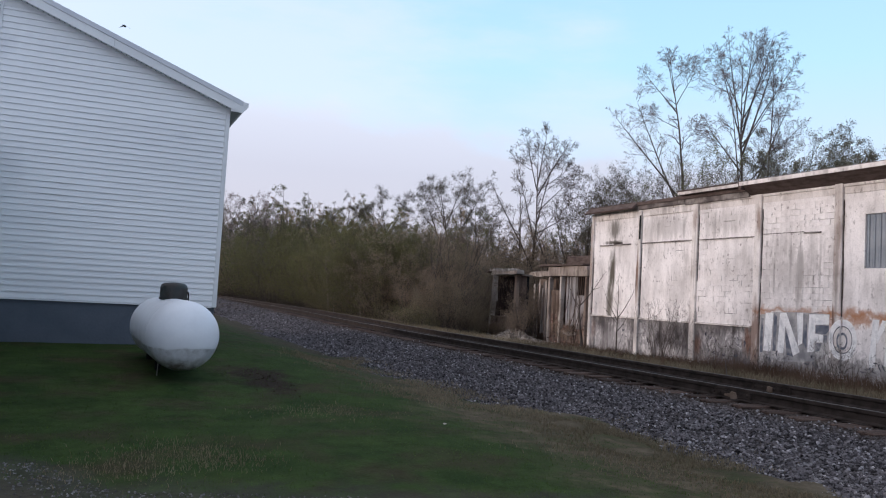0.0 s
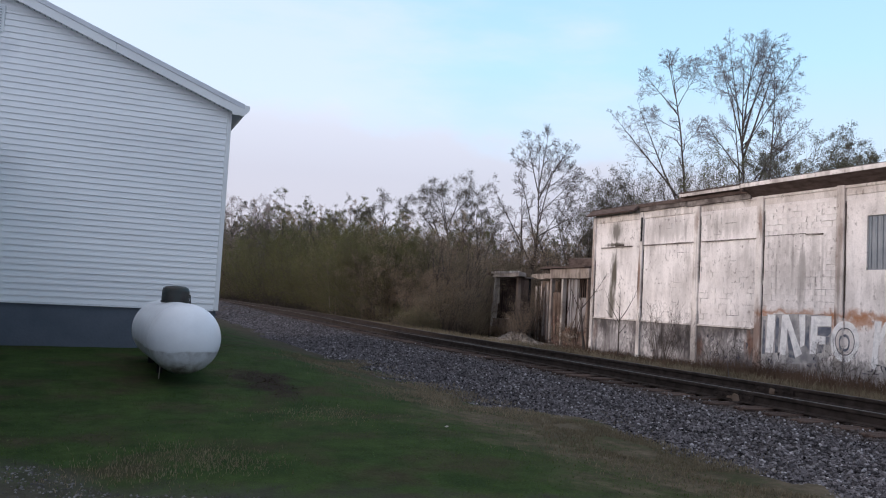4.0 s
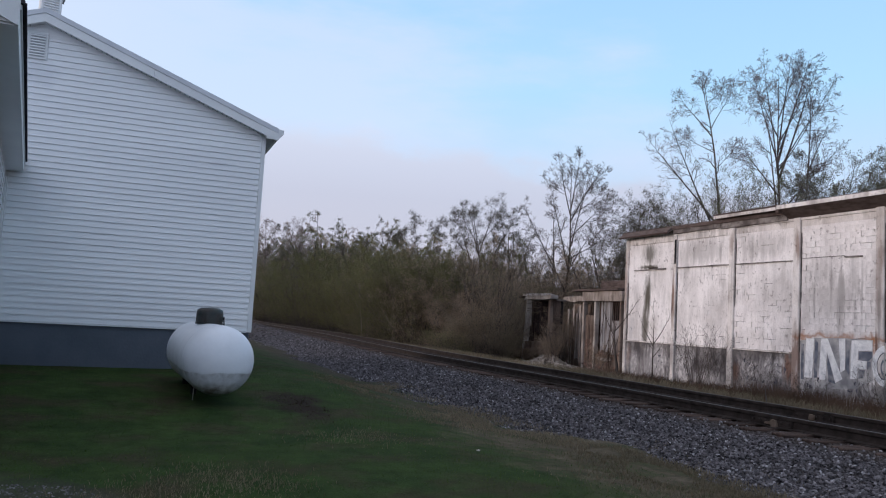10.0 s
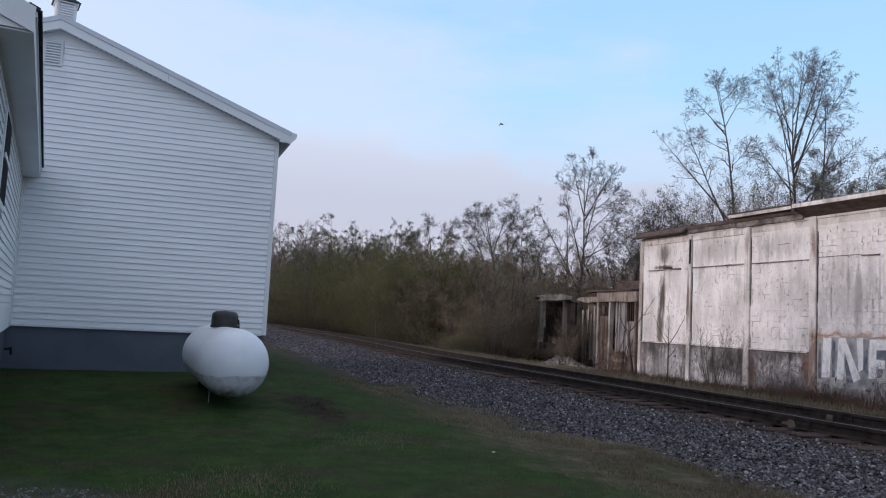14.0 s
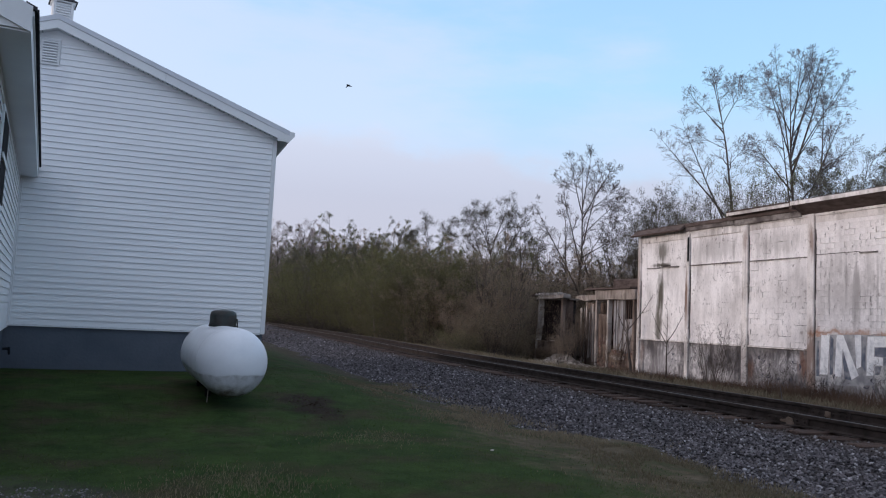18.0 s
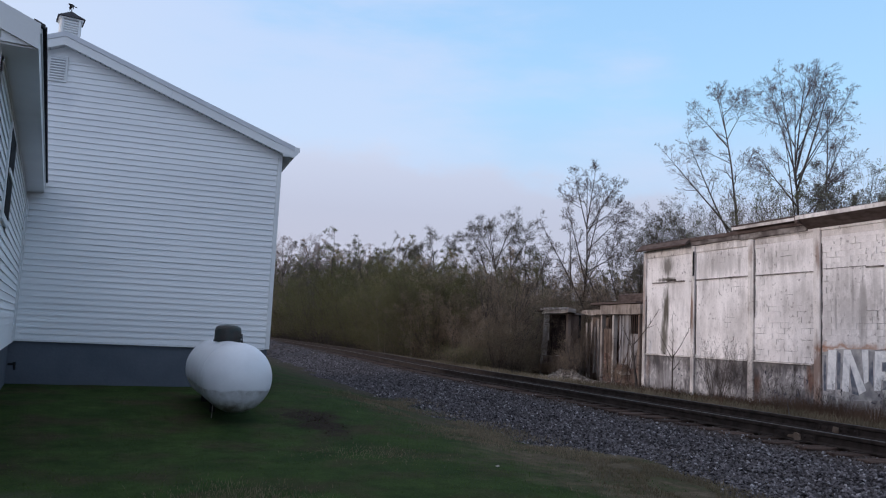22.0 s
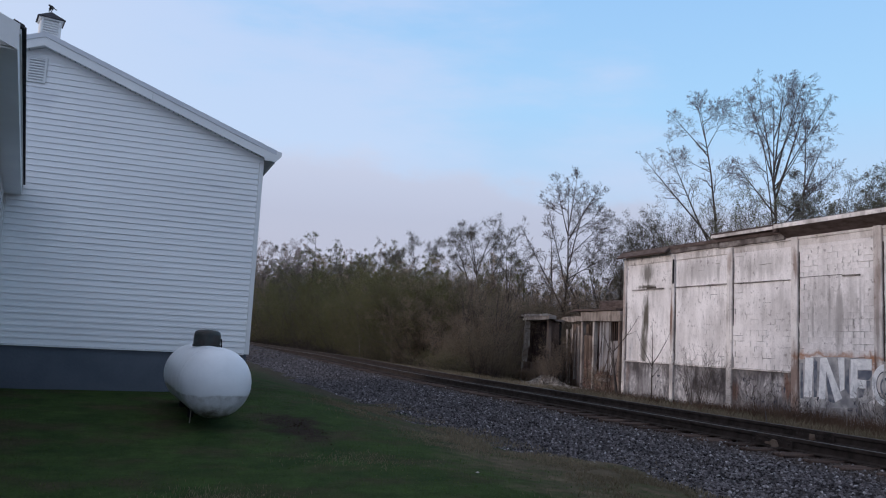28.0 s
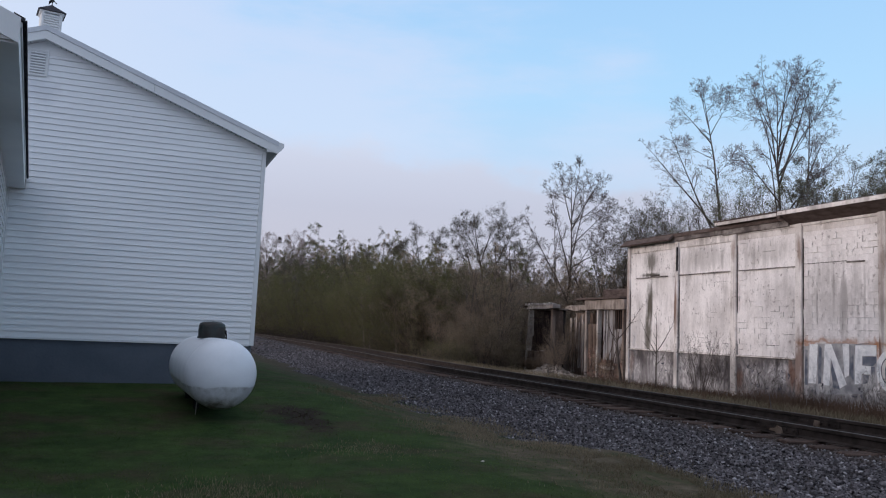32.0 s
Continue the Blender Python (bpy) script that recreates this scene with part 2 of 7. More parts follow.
def blots(m, colour, spots, ragged_by=1.1, grain=(0, 7.0, 1.1), along="y"):
    """Stains of their own shape on the wall: (run, z, half width, half height, strength)."""
    n, l = m.node_tree.nodes, m.node_tree.links
    b = n["Principled BSDF"]
    col = b.inputs["Base Color"].links[0].from_socket
    geo = n.new("ShaderNodeNewGeometry")
    mp = n.new("ShaderNodeMapping")
    mp.inputs["Scale"].default_value = grain
    l.new(geo.outputs["Position"], mp.inputs[0])
    nz = n.new("ShaderNodeTexNoise")
    nz.inputs["Scale"].default_value, nz.inputs["Detail"].default_value, nz.inputs["Roughness"].default_value = 1.0, 9, 0.68
    l.new(mp.outputs[0], nz.inputs["Vector"])
    for y, z, ry, rz, strength in spots:
        su, sc, ln = n.new("ShaderNodeVectorMath"), n.new("ShaderNodeVectorMath"), n.new("ShaderNodeVectorMath")
        su.operation, sc.operation, ln.operation = "SUBTRACT", "MULTIPLY", "LENGTH"
        su.inputs[1].default_value = (0, y, z) if along == "y" else (y, 0, z)
        sc.inputs[1].default_value = (0, 1 / ry, 1 / rz) if along == "y" else (1 / ry, 0, 1 / rz)
        l.new(geo.outputs["Position"], su.inputs[0])
        l.new(su.outputs[0], sc.inputs[0])
        l.new(sc.outputs[0], ln.inputs[0])
        ad = n.new("ShaderNodeMath")
        ad.operation, ad.inputs[1].default_value = "MULTIPLY_ADD", ragged_by * 2
        l.new(nz.outputs[0], ad.inputs[0])
        l.new(ln.outputs["Value"], ad.inputs[2])
        mr = n.new("ShaderNodeMapRange")
        mr.inputs["From Min"].default_value, mr.inputs["From Max"].default_value = 1.15 + ragged_by, 0.45 + ragged_by
        mr.inputs["To Max"].default_value = strength
        l.new(ad.outputs[0], mr.inputs["Value"])
        mx = n.new("ShaderNodeMix")
        mx.data_type = "RGBA"
        l.new(mr.outputs[0], mx.inputs[0])
        l.new(col, mx.inputs[6])
        mx.inputs[7].default_value = (*colour, 1)
        col = mx.outputs[2]
    l.new(col, b.inputs["Base Color"])
    return m


blots(M_SIDING, (0.42, 0.44, 0.50), ((-1.8, 5.0, 0.35, 0.22, 0.3), (-1.7, 3.0, 0.5, 0.5, 0.18), (1.2, 3.85, 0.25, 0.06, 0.25), (0.2, 1.2, 1.8, 0.25, 0.12)), 1.2, (2.5, 0, 3.0), "x")

# ---- small modelling tools ----
def mesh_ob(name, verts, faces, material, parent=None, label=""):
    me = bpy.data.meshes.new(name)
    me.from_pydata([tuple(v) for v in verts], [], [tuple(f) for f in faces])
    me.materials.append(material)
    ob = new(name, me)
    if parent:
        ob.parent = parent
    return tagged(ob, label)


def part(name, bm, material, parent=None, label="", smooth=False):
    bmesh.ops.recalc_face_normals(bm, faces=bm.faces[:])
    me = bpy.data.meshes.new(name)
    bm.to_mesh(me)
    bm.free()
    me.materials.append(material)
    if smooth:
        for p in me.polygons:
            p.use_smooth = True
    ob = new(name, me)
    if parent:
        ob.parent = parent
    return tagged(ob, label)


def thing(name, loc, label, category, group="", rz=0, kind=""):
    ob = new(name)
    ob.empty_display_size = 0.2
    ob.matrix_basis = pose(*loc, 0, 0, rz)
    return tagged(ob, label, category, group, kind)


def slab(bm, x0, x1, y0, y1, z0, z1, bevel=0.0):
    """A box between two corners, edges eased by bevel."""
    r = bmesh.ops.create_cube(bm, size=1)
    vs = r["verts"]
    for v in vs:
        v.co = Vector((x0 + (v.co.x + 0.5) * (x1 - x0), y0 + (v.co.y + 0.5) * (y1 - y0), z0 + (v.co.z + 0.5) * (z1 - z0)))
    if bevel:
        es = list({e for v in vs for e in v.link_edges})
        bmesh.ops.bevel(bm, geom=es, offset=bevel, segments=1, affect="EDGES")
    return bm


def box(x0, x1, y0, y1, z0, z1, bevel=0.0):
    return slab(bmesh.new(), x0, x1, y0, y1, z0, z1, bevel)


def prism(outline, a, b, axis="y"):
    """A closed outline in two axes, drawn out along the third from a to b."""
    bm = bmesh.new()
    def at(p, q):
        return {"y": (p[0], q, p[1]), "x": (q, p[0], p[1]), "z": (p[0], p[1], q)}[axis]
    va = [bm.verts.new(at(p, a)) for p in outline]
    vb = [bm.verts.new(at(p, b)) for p in outline]
    bm.faces.new(va)
    bm.faces.new(vb[::-1])
    for i in range(len(outline)):
        j = (i + 1) % len(outline)
        bm.faces.new((va[i], vb[i], vb[j], va[j]))
    return bm


def rod(bm, p0, p1, r0, r1=None, sides=8):
    """A tapered round bar from p0 to p1."""
    r1 = r0 if r1 is None else r1
    p0, p1 = Vector(p0), Vector(p1)
    q = (p1 - p0).to_track_quat("Z", "Y").to_matrix()
    rings = []
    for p, r in ((p0, r0), (p1, r1)):
        rings.append([bm.verts.new(p + q @ Vector((r * math.cos(2 * math.pi * i / sides), r * math.sin(2 * math.pi * i / sides), 0))) for i in range(sides)])
    for i in range(sides):
        j = (i + 1) % sides
        bm.faces.new((rings[0][i], rings[0][j], rings[1][j], rings[1][i]))
    bm.faces.new(rings[0][::-1])
    bm.faces.new(rings[1])
    return bm


def turned(profile, sides=32, centre=(0, 0, 0), axis="z"):
    """A shape turned about an axis from (radius, height) pairs."""
    bm = bmesh.new()
    rings = []
    def at(r, h, a):
        c, s = r * math.cos(a), r * math.sin(a)
        p = {"z": (c, s, h), "y": (c, h, s), "x": (h, c, s)}[axis]
        return Vector(p) + Vector(centre)
    for r, h in profile:
        rings.append([bm.verts.new(at(r, h, 2 * math.pi * i / sides)) for i in range(sides)] if r > 1e-5 else [bm.verts.new(at(0, h, 0))])
    for a, b in zip(rings, rings[1:]):
        for i in range(sides):
            j = (i + 1) % sides
            if len(a) == 1:
                bm.faces.new((a[0], b[i], b[j]))
            elif len(b) == 1:
                bm.faces.new((a[i], a[j], b[0]))
            else:
                bm.faces.new((a[i], a[j], b[j], b[i]))
    return bm


def step(a, b, v):
    v = min(1.0, max(0.0, (v - a) / (b - a)))
    return v * v * (3 - 2 * v)


def ground_z(x, y):
    """Height of the ground: lawn, swale, railway bed and the lower yard beyond."""
    lawn = 0.20 * step(7.5, 14, y) * (1 - step(2.4, 4.8, x))
    z = lawn - 0.10 * step(2.8, 5.0, x)
    z += 0.12 * step(5.2, 7.9, x) + 0.13 * step(22, 42, y) * step(6.5, 8.2, x) * (1 - step(11.2, 12.6, x))
    z -= 0.22 * step(11.2, 13.0, x) + 0.52 * step(12.8, 18, x)
    z += 0.02 * noise.noise((x * 0.35, y * 0.35, 0)) + 0.008 * noise.noise((x * 1.7, y * 1.7, 3))
    return z

# ---- ground, ballast and track ----
def lawn_material():
    """Short patchy turf with bare brown earth, leaf litter past the track."""
    m = surf("lawn_and_litter", (0.018, 0.034, 0.009), (0.032, 0.052, 0.014), 1.6, 0.95, 1.0, 45, c3=(0.040, 0.036, 0.019), scale3=1.3, grain=0.45)
    n, l = m.node_tree.nodes, m.node_tree.links
    b = n["Principled BSDF"]
    col = b.inputs["Base Color"].links[0].from_socket
    geo = n.new("ShaderNodeNewGeometry")
    sep = n.new("ShaderNodeSeparateXYZ")
    l.new(geo.outputs["Position"], sep.inputs[0])
    nz = n.new("ShaderNodeTexNoise")
    nz.inputs["Scale"].default_value, nz.inputs["Detail"].default_value, nz.inputs["Roughness"].default_value = 0.9, 12, 0.72
    l.new(geo.outputs["Position"], nz.inputs["Vector"])
    wob = n.new("ShaderNodeMath")
    wob.operation, wob.inputs[1].default_value = "MULTIPLY_ADD", 4.6
    l.new(nz.outputs[0], wob.inputs[0])
    l.new(sep.outputs["X"], wob.inputs[2])
    # mottled tufts
    mt = n.new("ShaderNodeTexNoise")
    mt.inputs["Scale"].default_value, mt.inputs["Detail"].default_value, mt.inputs["Roughness"].default_value = 5.0, 11, 0.78
    l.new(geo.outputs["Position"], mt.inputs["Vector"])
    mm = n.new("ShaderNodeMapRange")
    mm.inputs["From Min"].default_value, mm.inputs["From Max"].default_value = 0.30, 0.70
    mm.inputs["To Min"].default_value, mm.inputs["To Max"].default_value = 0.58, 1.50
    l.new(mt.outputs[0], mm.inputs["Value"])
    # brown dry fringe along the ballast
    for lo, hi, c in ((5.6, 6.8, (0.060, 0.048, 0.031)), (13.0, 15.5, (0.055, 0.044, 0.028))):
        mr = n.new("ShaderNodeMapRange")
        mr.inputs["From Min"].default_value, mr.inputs["From Max"].default_value = lo, hi
        l.new(wob.outputs[0], mr.inputs["Value"])
        mx = n.new("ShaderNodeMix")
        mx.data_type = "RGBA"
        l.new(mr.outputs[0], mx.inputs[0])
        l.new(col, mx.inputs[6])
        if lo < 10:
            # dry tan grass with green tufts left in it
            tn, tc = n.new("ShaderNodeTexNoise"), n.new("ShaderNodeValToRGB")
            tn.inputs["Scale"].default_value, tn.inputs["Detail"].default_value, tn.inputs["Roughness"].default_value = 2.6, 10, 0.7
            l.new(geo.outputs["Position"], tn.inputs["Vector"])
            tc.color_ramp.elements[0].position, tc.color_ramp.elements[0].color = 0.40, (0.048, 0.050, 0.024, 1)
            tc.color_ramp.elements[1].position, tc.color_ramp.elements[1].color = 0.60, (0.100, 0.080, 0.055, 1)
            tc.color_ramp.elements.new(0.49).color = (0.070, 0.057, 0.037, 1)
            l.new(tn.outputs[0], tc.inputs[0])
            # the fringe turns a darker brown farther along y
            far_brown, dk = n.new("ShaderNodeMapRange"), n.new("ShaderNodeMix")
            far_brown.inputs["From Min"].default_value, far_brown.inputs["From Max"].default_value, far_brown.inputs["To Max"].default_value = 8.5, 15.0, 0.8
            l.new(sep.outputs["Y"], far_brown.inputs["Value"])
            dk.data_type = "RGBA"
            l.new(far_brown.outputs[0], dk.inputs[0])
            l.new(tc.outputs[0], dk.inputs[6])
            dk.inputs[7].default_value = (0.036, 0.031, 0.022, 1)
            l.new(dk.outputs[2], mx.inputs[7])
        else:
            mx.inputs[7].default_value = (*c, 1)
        col = mx.outputs[2]
    # worn gravel drive at the near end of the lawn
    def calc(op, a, b):
        k = n.new("ShaderNodeMath")
        k.operation = op
        for i, q in enumerate((a, b)):
            if isinstance(q, float):
                k.inputs[i].default_value = q
            else:
                l.new(q, k.inputs[i])
        return k.outputs[0]

    bulge = n.new("ShaderNodeMapRange")
    bulge.interpolation_type = "SMOOTHSTEP"
    bulge.inputs["From Min"].default_value, bulge.inputs["From Max"].default_value, bulge.inputs["To Max"].default_value = 0.25, -0.35, 0.7
    l.new(sep.outputs["X"], bulge.inputs["Value"])
    dn = n.new("ShaderNodeTexNoise")
    dn.inputs["Scale"].default_value, dn.inputs["Detail"].default_value, dn.inputs["Roughness"].default_value = 2.5, 10, 0.7
    l.new(geo.outputs["Position"], dn.inputs["Vector"])
    far = calc("ADD", calc("ADD", sep.outputs["Y"], calc("MULTIPLY", sep.outputs["X"], 0.28)), calc("MULTIPLY", bulge.outputs[0], -1.0))
    far = calc("ADD", far, calc("MULTIPLY", dn.outputs[0], 1.6))
    dm = n.new("ShaderNodeMapRange")
    dm.inputs["From Min"].default_value, dm.inputs["From Max"].default_value, dm.inputs["To Max"].default_value = 6.6, 6.1, 0.6
    l.new(far, dm.inputs["Value"])
    dmix = n.new("ShaderNodeMix")
    dmix.data_type = "RGBA"
    l.new(dm.outputs[0], dmix.inputs[0])
    l.new(col, dmix.inputs[6])
    dmix.inputs[7].default_value = (0.056, 0.049, 0.045, 1)
    col = dmix.outputs[2]
    # worn bare patch of dark soil near the tank
    off = n.new("ShaderNodeVectorMath")
    off.operation, off.inputs[1].default_value = "SUBTRACT", (2.14, 10.6, 0.0)
    l.new(geo.outputs["Position"], off.inputs[0])
    sq = n.new("ShaderNodeVectorMath")
    sq.operation, sq.inputs[1].default_value = "MULTIPLY", (1.25, 0.42, 0.0)
    l.new(off.outputs[0], sq.inputs[0])
    ln = n.new("ShaderNodeVectorMath")
    ln.operation = "LENGTH"
    l.new(sq.outputs[0], ln.inputs[0])
    rag = n.new("ShaderNodeMath")
    rag.operation, rag.inputs[1].default_value = "MULTIPLY_ADD", 0.9
    fn = n.new("ShaderNodeTexNoise")
    fn.inputs["Scale"].default_value, fn.inputs["Detail"].default_value = 3.0, 6
    l.new(geo.outputs["Position"], fn.inputs["Vector"])
    l.new(fn.outputs[0], rag.inputs[0])
    l.new(ln.outputs["Value"], rag.inputs[2])
    mr = n.new("ShaderNodeMapRange")
    mr.inputs["From Min"].default_value, mr.inputs["From Max"].default_value = 1.0, 0.72
    l.new(rag.outputs[0], mr.inputs["Value"])
    mx = n.new("ShaderNodeMix")
    mx.data_type = "RGBA"
    l.new(mr.outputs[0], mx.inputs[0])
    l.new(col, mx.inputs[6])
    mx.inputs[7].default_value = (0.021, 0.015, 0.011, 1)
    col = mx.outputs[2]
    tuft = n.new("ShaderNodeMix")
    tuft.data_type, tuft.blend_type = "RGBA", "MULTIPLY"
    tuft.inputs[0].default_value = 1.0
    l.new(col, tuft.inputs[6])
    l.new(mm.outputs[0], tuft.inputs[7])
    col = tuft.outputs[2]
    l.new(col, b.inputs["Base Color"])
    return m


M_LAWN = lawn_material()


def sheet(name, xs, ys, height, material):
    verts = [(x, y, height(x, y)) for y in ys for x in xs]
    w = len(xs)
    faces = [(j * w + i, j * w + i + 1, (j + 1) * w + i + 1, (j + 1) * w + i) for j in range(len(ys) - 1) for i in range(w - 1)]
    ob = mesh_ob(name, verts, faces, material)
    for p in ob.data.polygons:
        p.use_smooth = True
    return ob


def lines(marks):
    """Grid lines from (start, step) marks; the last mark's start is the end."""
    out = []
    for (a, s), (b, _) in zip(marks, marks[1:]):
        out += list(np.arange(a, b - 1e-6, s))
    return out + [marks[-1][0]]


def ragged(y):
    """How far the ballast's near edge strays."""
    return 0.85 * step(8.2, 10.8, y) * (1 - 0.6 * step(22, 34, y)) + 0.45 * noise.noise((y * 0.4, 0, 11)) + 0.35 * noise.noise((y * 1.5, 0, 4)) + 0.25 * noise.noise((y * 4.5, 0, 2))


gx = lines([(-900, 150), (-150, 25), (-25, 3), (-4, 0.25), (15, 1.0), (30, 8), (70, 40), (150, 150), (900, 1)])
gy = lines([(-900, 150), (-150, 25), (-25, 4), (-1, 0.3), (20, 0.8), (60, 8), (180, 40), (300, 150), (1200, 1)])
tagged(sheet("ground", gx, gy, lambda x, y: ground_z(x, y) - 0.08 * min(step(5.5, 6.0, x + ragged(y)), 1 - step(12.4, 12.9, x)), M_LAWN),
       "patchy spring lawn with bare brown earth and leaf litter", "ground", kind="structure")


def bed_z(x, y):
    edge = min(step(5.0, 6.0, x + ragged(y)), 1 - step(11.7, 13.0, x))
    crest = 0.24 * step(34, 62, y) * step(6.0, 7.6, x) * (1 - step(8.3, 8.7, x))
    return ground_z(x, y) - 0.08 + 0.035 * edge + crest + (0.012 * noise.noise((x * 4, y * 4, 7)) + 0.014 * noise.noise((x * 11, y * 11, 2))) * edge


bx = lines([(3.7, 0.12), (8.6, 0.2), (11.4, 0.2), (13.0, 1)])
by = lines([(-30, 2), (3, 0.14), (22, 0.35), (45, 2), (300, 1)])
tagged(sheet("ballast_bed", bx, by, bed_z, M_BALLAST), "dark grey crushed stone ballast under the railway track", "ballast", kind="structure")


def stones(name, count, spots, size, material):
    """Many small angular stones in one mesh."""
    rng = np.random.default_rng(5)
    base = np.array([(-1, -1, -0.6), (1, -1, -0.6), (1, 1, -0.6), (-1, 1, -0.6), (-0.7, -0.6, 0.7), (0.6, -0.7, 0.6), (0.7, 0.6, 0.8), (-0.6, 0.7, 0.5)]) * 0.5
    fc = np.array([(0, 1, 5, 4), (1, 2, 6, 5), (2, 3, 7, 6), (3, 0, 4, 7), (4, 5, 6, 7)])
    vs, fs = [], []
    for k, (x, y, z) in enumerate(spots(rng, count)):
        s = size * (1 + max(0.0, y - 16) * 0.03) * rng.uniform(0.5, 1.5) * rng.uniform(0.6, 1.2, 3)
        e = Euler(rng.uniform(-0.7, 0.7, 3) + (0, 0, rng.uniform(0, 6.28)))
        r = np.array(e.to_matrix())
        vs.append((base * (1 + rng.uniform(-0.25, 0.25, (8, 3)))) * s @ r.T + (x, y, z))
        fs.append(fc + 8 * k)
    return mesh_ob(name, np.concatenate(vs).tolist(), np.concatenate(fs).tolist(), material)


def ballast_spots(rng, count, spread=2.2):
    for _ in range(count):
        d = rng.uniform(0, 1) ** spread
        y = 4.2 + 34 * d
        if rng.uniform() < 0.07:
            y = rng.uniform(30, 95)
        x = rng.uniform(4.1, 8.8) if rng.uniform() < 0.85 else rng.uniform(8.8, 11.6)
        if x + ragged(y) < 5.45 and rng.uniform() < 0.88:
            x += rng.uniform(0, 2.4)
        if rng.uniform() < 0.05:
            x = 5.6 - ragged(y) - abs(rng.normal(0, 0.5))
        yield x, y, max(bed_z(x, y), ground_z(x, y) - 0.04 if x < 6.2 else -9) + 0.010


M_PALEGRAVEL = surf("pale_ballast_stone", (0.16, 0.152, 0.158), (0.30, 0.285, 0.295), 9, 0.9, 0.3, 50, island=0.55)
tagged(stones("pale_gravel", 5200, lambda rng, count: ((x, y, z + 0.014) for x, y, z in ballast_spots(np.random.default_rng(77), count) if y < 20 or x * 100 % 1 < 0.25), 0.024, M_PALEGRAVEL), "scattered pale stones on the railway ballast", "gravel", kind="stuff")
tagged(stones("gravel", 112000, ballast_spots, 0.027, M_GRAVEL), "loose grey crushed stones of the railway ballast", "gravel", kind="stuff")


RAIL = [(-0.07, 0), (0.07, 0), (0.07, 0.012), (0.012, 0.03), (0.009, 0.115), (0.036, 0.128), (0.036, 0.165), (0.028, 0.172), (-0.028, 0.172), (-0.036, 0.165), (-0.036, 0.128), (-0.009, 0.115), (-0.012, 0.03), (-0.07, 0.012)]


def climb(y):
    return 0.13 * step(22, 42, y)


def build_track():
    def rise(bm):
        """Lift each run of points by the line's slight rise in the distance."""
        for v in bm.verts:
            v.co.z += climb(v.co.y)
        return bm

    def run(outline):
        """A rail profile drawn along the line in short lengths."""
        bm, ys, rings = bmesh.new(), [-30, 10] + list(range(18, 50, 3)) + [60, 300], []
        for y in ys:
            rings.append([bm.verts.new((a, y, b + climb(y))) for a, b in outline])
        for p, q in zip(rings, rings[1:]):
            for i in range(len(outline)):
                j = (i + 1) % len(outline)
                bm.faces.new((p[i], q[i], q[j], p[j]))
        bm.faces.new(rings[0])
        bm.faces.new(rings[-1][::-1])
        return bm

    tr = thing("railway_track", (9.65, 0, 0.028), "single railway track of rusted rails on dark wooden ties", "railway track")
    for x in (-0.75, 0.75):
        rail = part("rail", run([(x + a, b) for a, b in RAIL]), M_RAIL, tr, "rusty brown steel rail")
        part("rail_head", run([(x - 0.026, 0.1705), (x + 0.026, 0.1705), (x + 0.026, 0.1745), (x - 0.026, 0.1745)]), M_RAILTOP, rail, "worn shiny running surface")
        for y in (9.25,) if x < 0 else (9.9,):
            for s in (-1, 1):
                bar = part("joint_bar", box(x + s * 0.012, x + s * 0.040, y - 0.40, y + 0.40, 0.03, 0.122, 0.006), M_RAIL, rail, "bolted steel joint bar")
                for k in range(6):
                    bm = bmesh.new()
                    rod(bm, (x + s * 0.04, y - 0.34 + 0.136 * k, 0.075), (x + s * 0.068, y - 0.34 + 0.136 * k, 0.075), 0.018, sides=6)
                    part("bolt", bm, M_RAIL, bar)
        if x < 0:
            part("rail_bond", prism([(9.10, 0.02), (9.13, 0.10), (9.20, 0.115), (9.24, 0.075), (9.33, 0.07), (9.35, 0.035), (9.22, 0.03), (9.21, -0.02), (9.15, -0.02)], x - 0.075, x - 0.045, "x"), M_JOINT, rail, "pale rusty rail bond at the joint")
        else:
            part("rail_bond", prism([(9.86, 0.0), (9.87, 0.10), (9.96, 0.11), (9.98, 0.03), (9.92, 0.0)], x - 0.07, x - 0.045, "x"), M_JOINT, rail, "pale rusty rail bond at the joint")
    rng = random.Random(8)
    shared = []
    for k in range(6):
        o = part("tie", box(-1.32 - 0.03 * (k % 3), 1.3 + 0.04 * (k % 2), -0.115, 0.115, -0.17, -0.004, 0.012), M_TIE, tr)
        shared.append(o.data)
        o.matrix_basis = pose(rng.uniform(-0.05, 0.05), -1.5 + 0.53 * k, 0, 0, 0, rng.uniform(-1, 1))
    for k in range(6, 150):
        o = new("tie", shared[rng.randrange(6)])
        o.parent = tr
        o.matrix_basis = pose(rng.uniform(-0.07, 0.07), -1.5 + 0.53 * k + rng.uniform(-0.03, 0.03), climb(-1.5 + 0.53 * k) + rng.uniform(-0.006, 0.010), 0, 0, rng.uniform(-1.2, 1.2))
    plate = None
    for k in range(8, 80):
        for x in (-0.75, 0.75):
            if plate is None:
                o = part("tie_plate", box(-0.17, 0.17, -0.09, 0.09, -0.004, 0.006, 0.003), M_RAIL, tr)
                plate = o.data
            else:
                o = new("tie_plate", plate)
                o.parent = tr
            o.matrix_basis = pose(x, -1.5 + 0.53 * k, climb(-1.5 + 0.53 * k))
    far = bmesh.new()
    for k in range(150, 480):
        y = -1.5 + 0.53 * k
        slab(far, -1.3, 1.3, y - 0.115, y + 0.115, -0.17, -0.004)
    tagged(part("far_ties", rise(far), M_TIE, tr, "distant wooden ties"), kind="stuff")
    return tr


build_track()

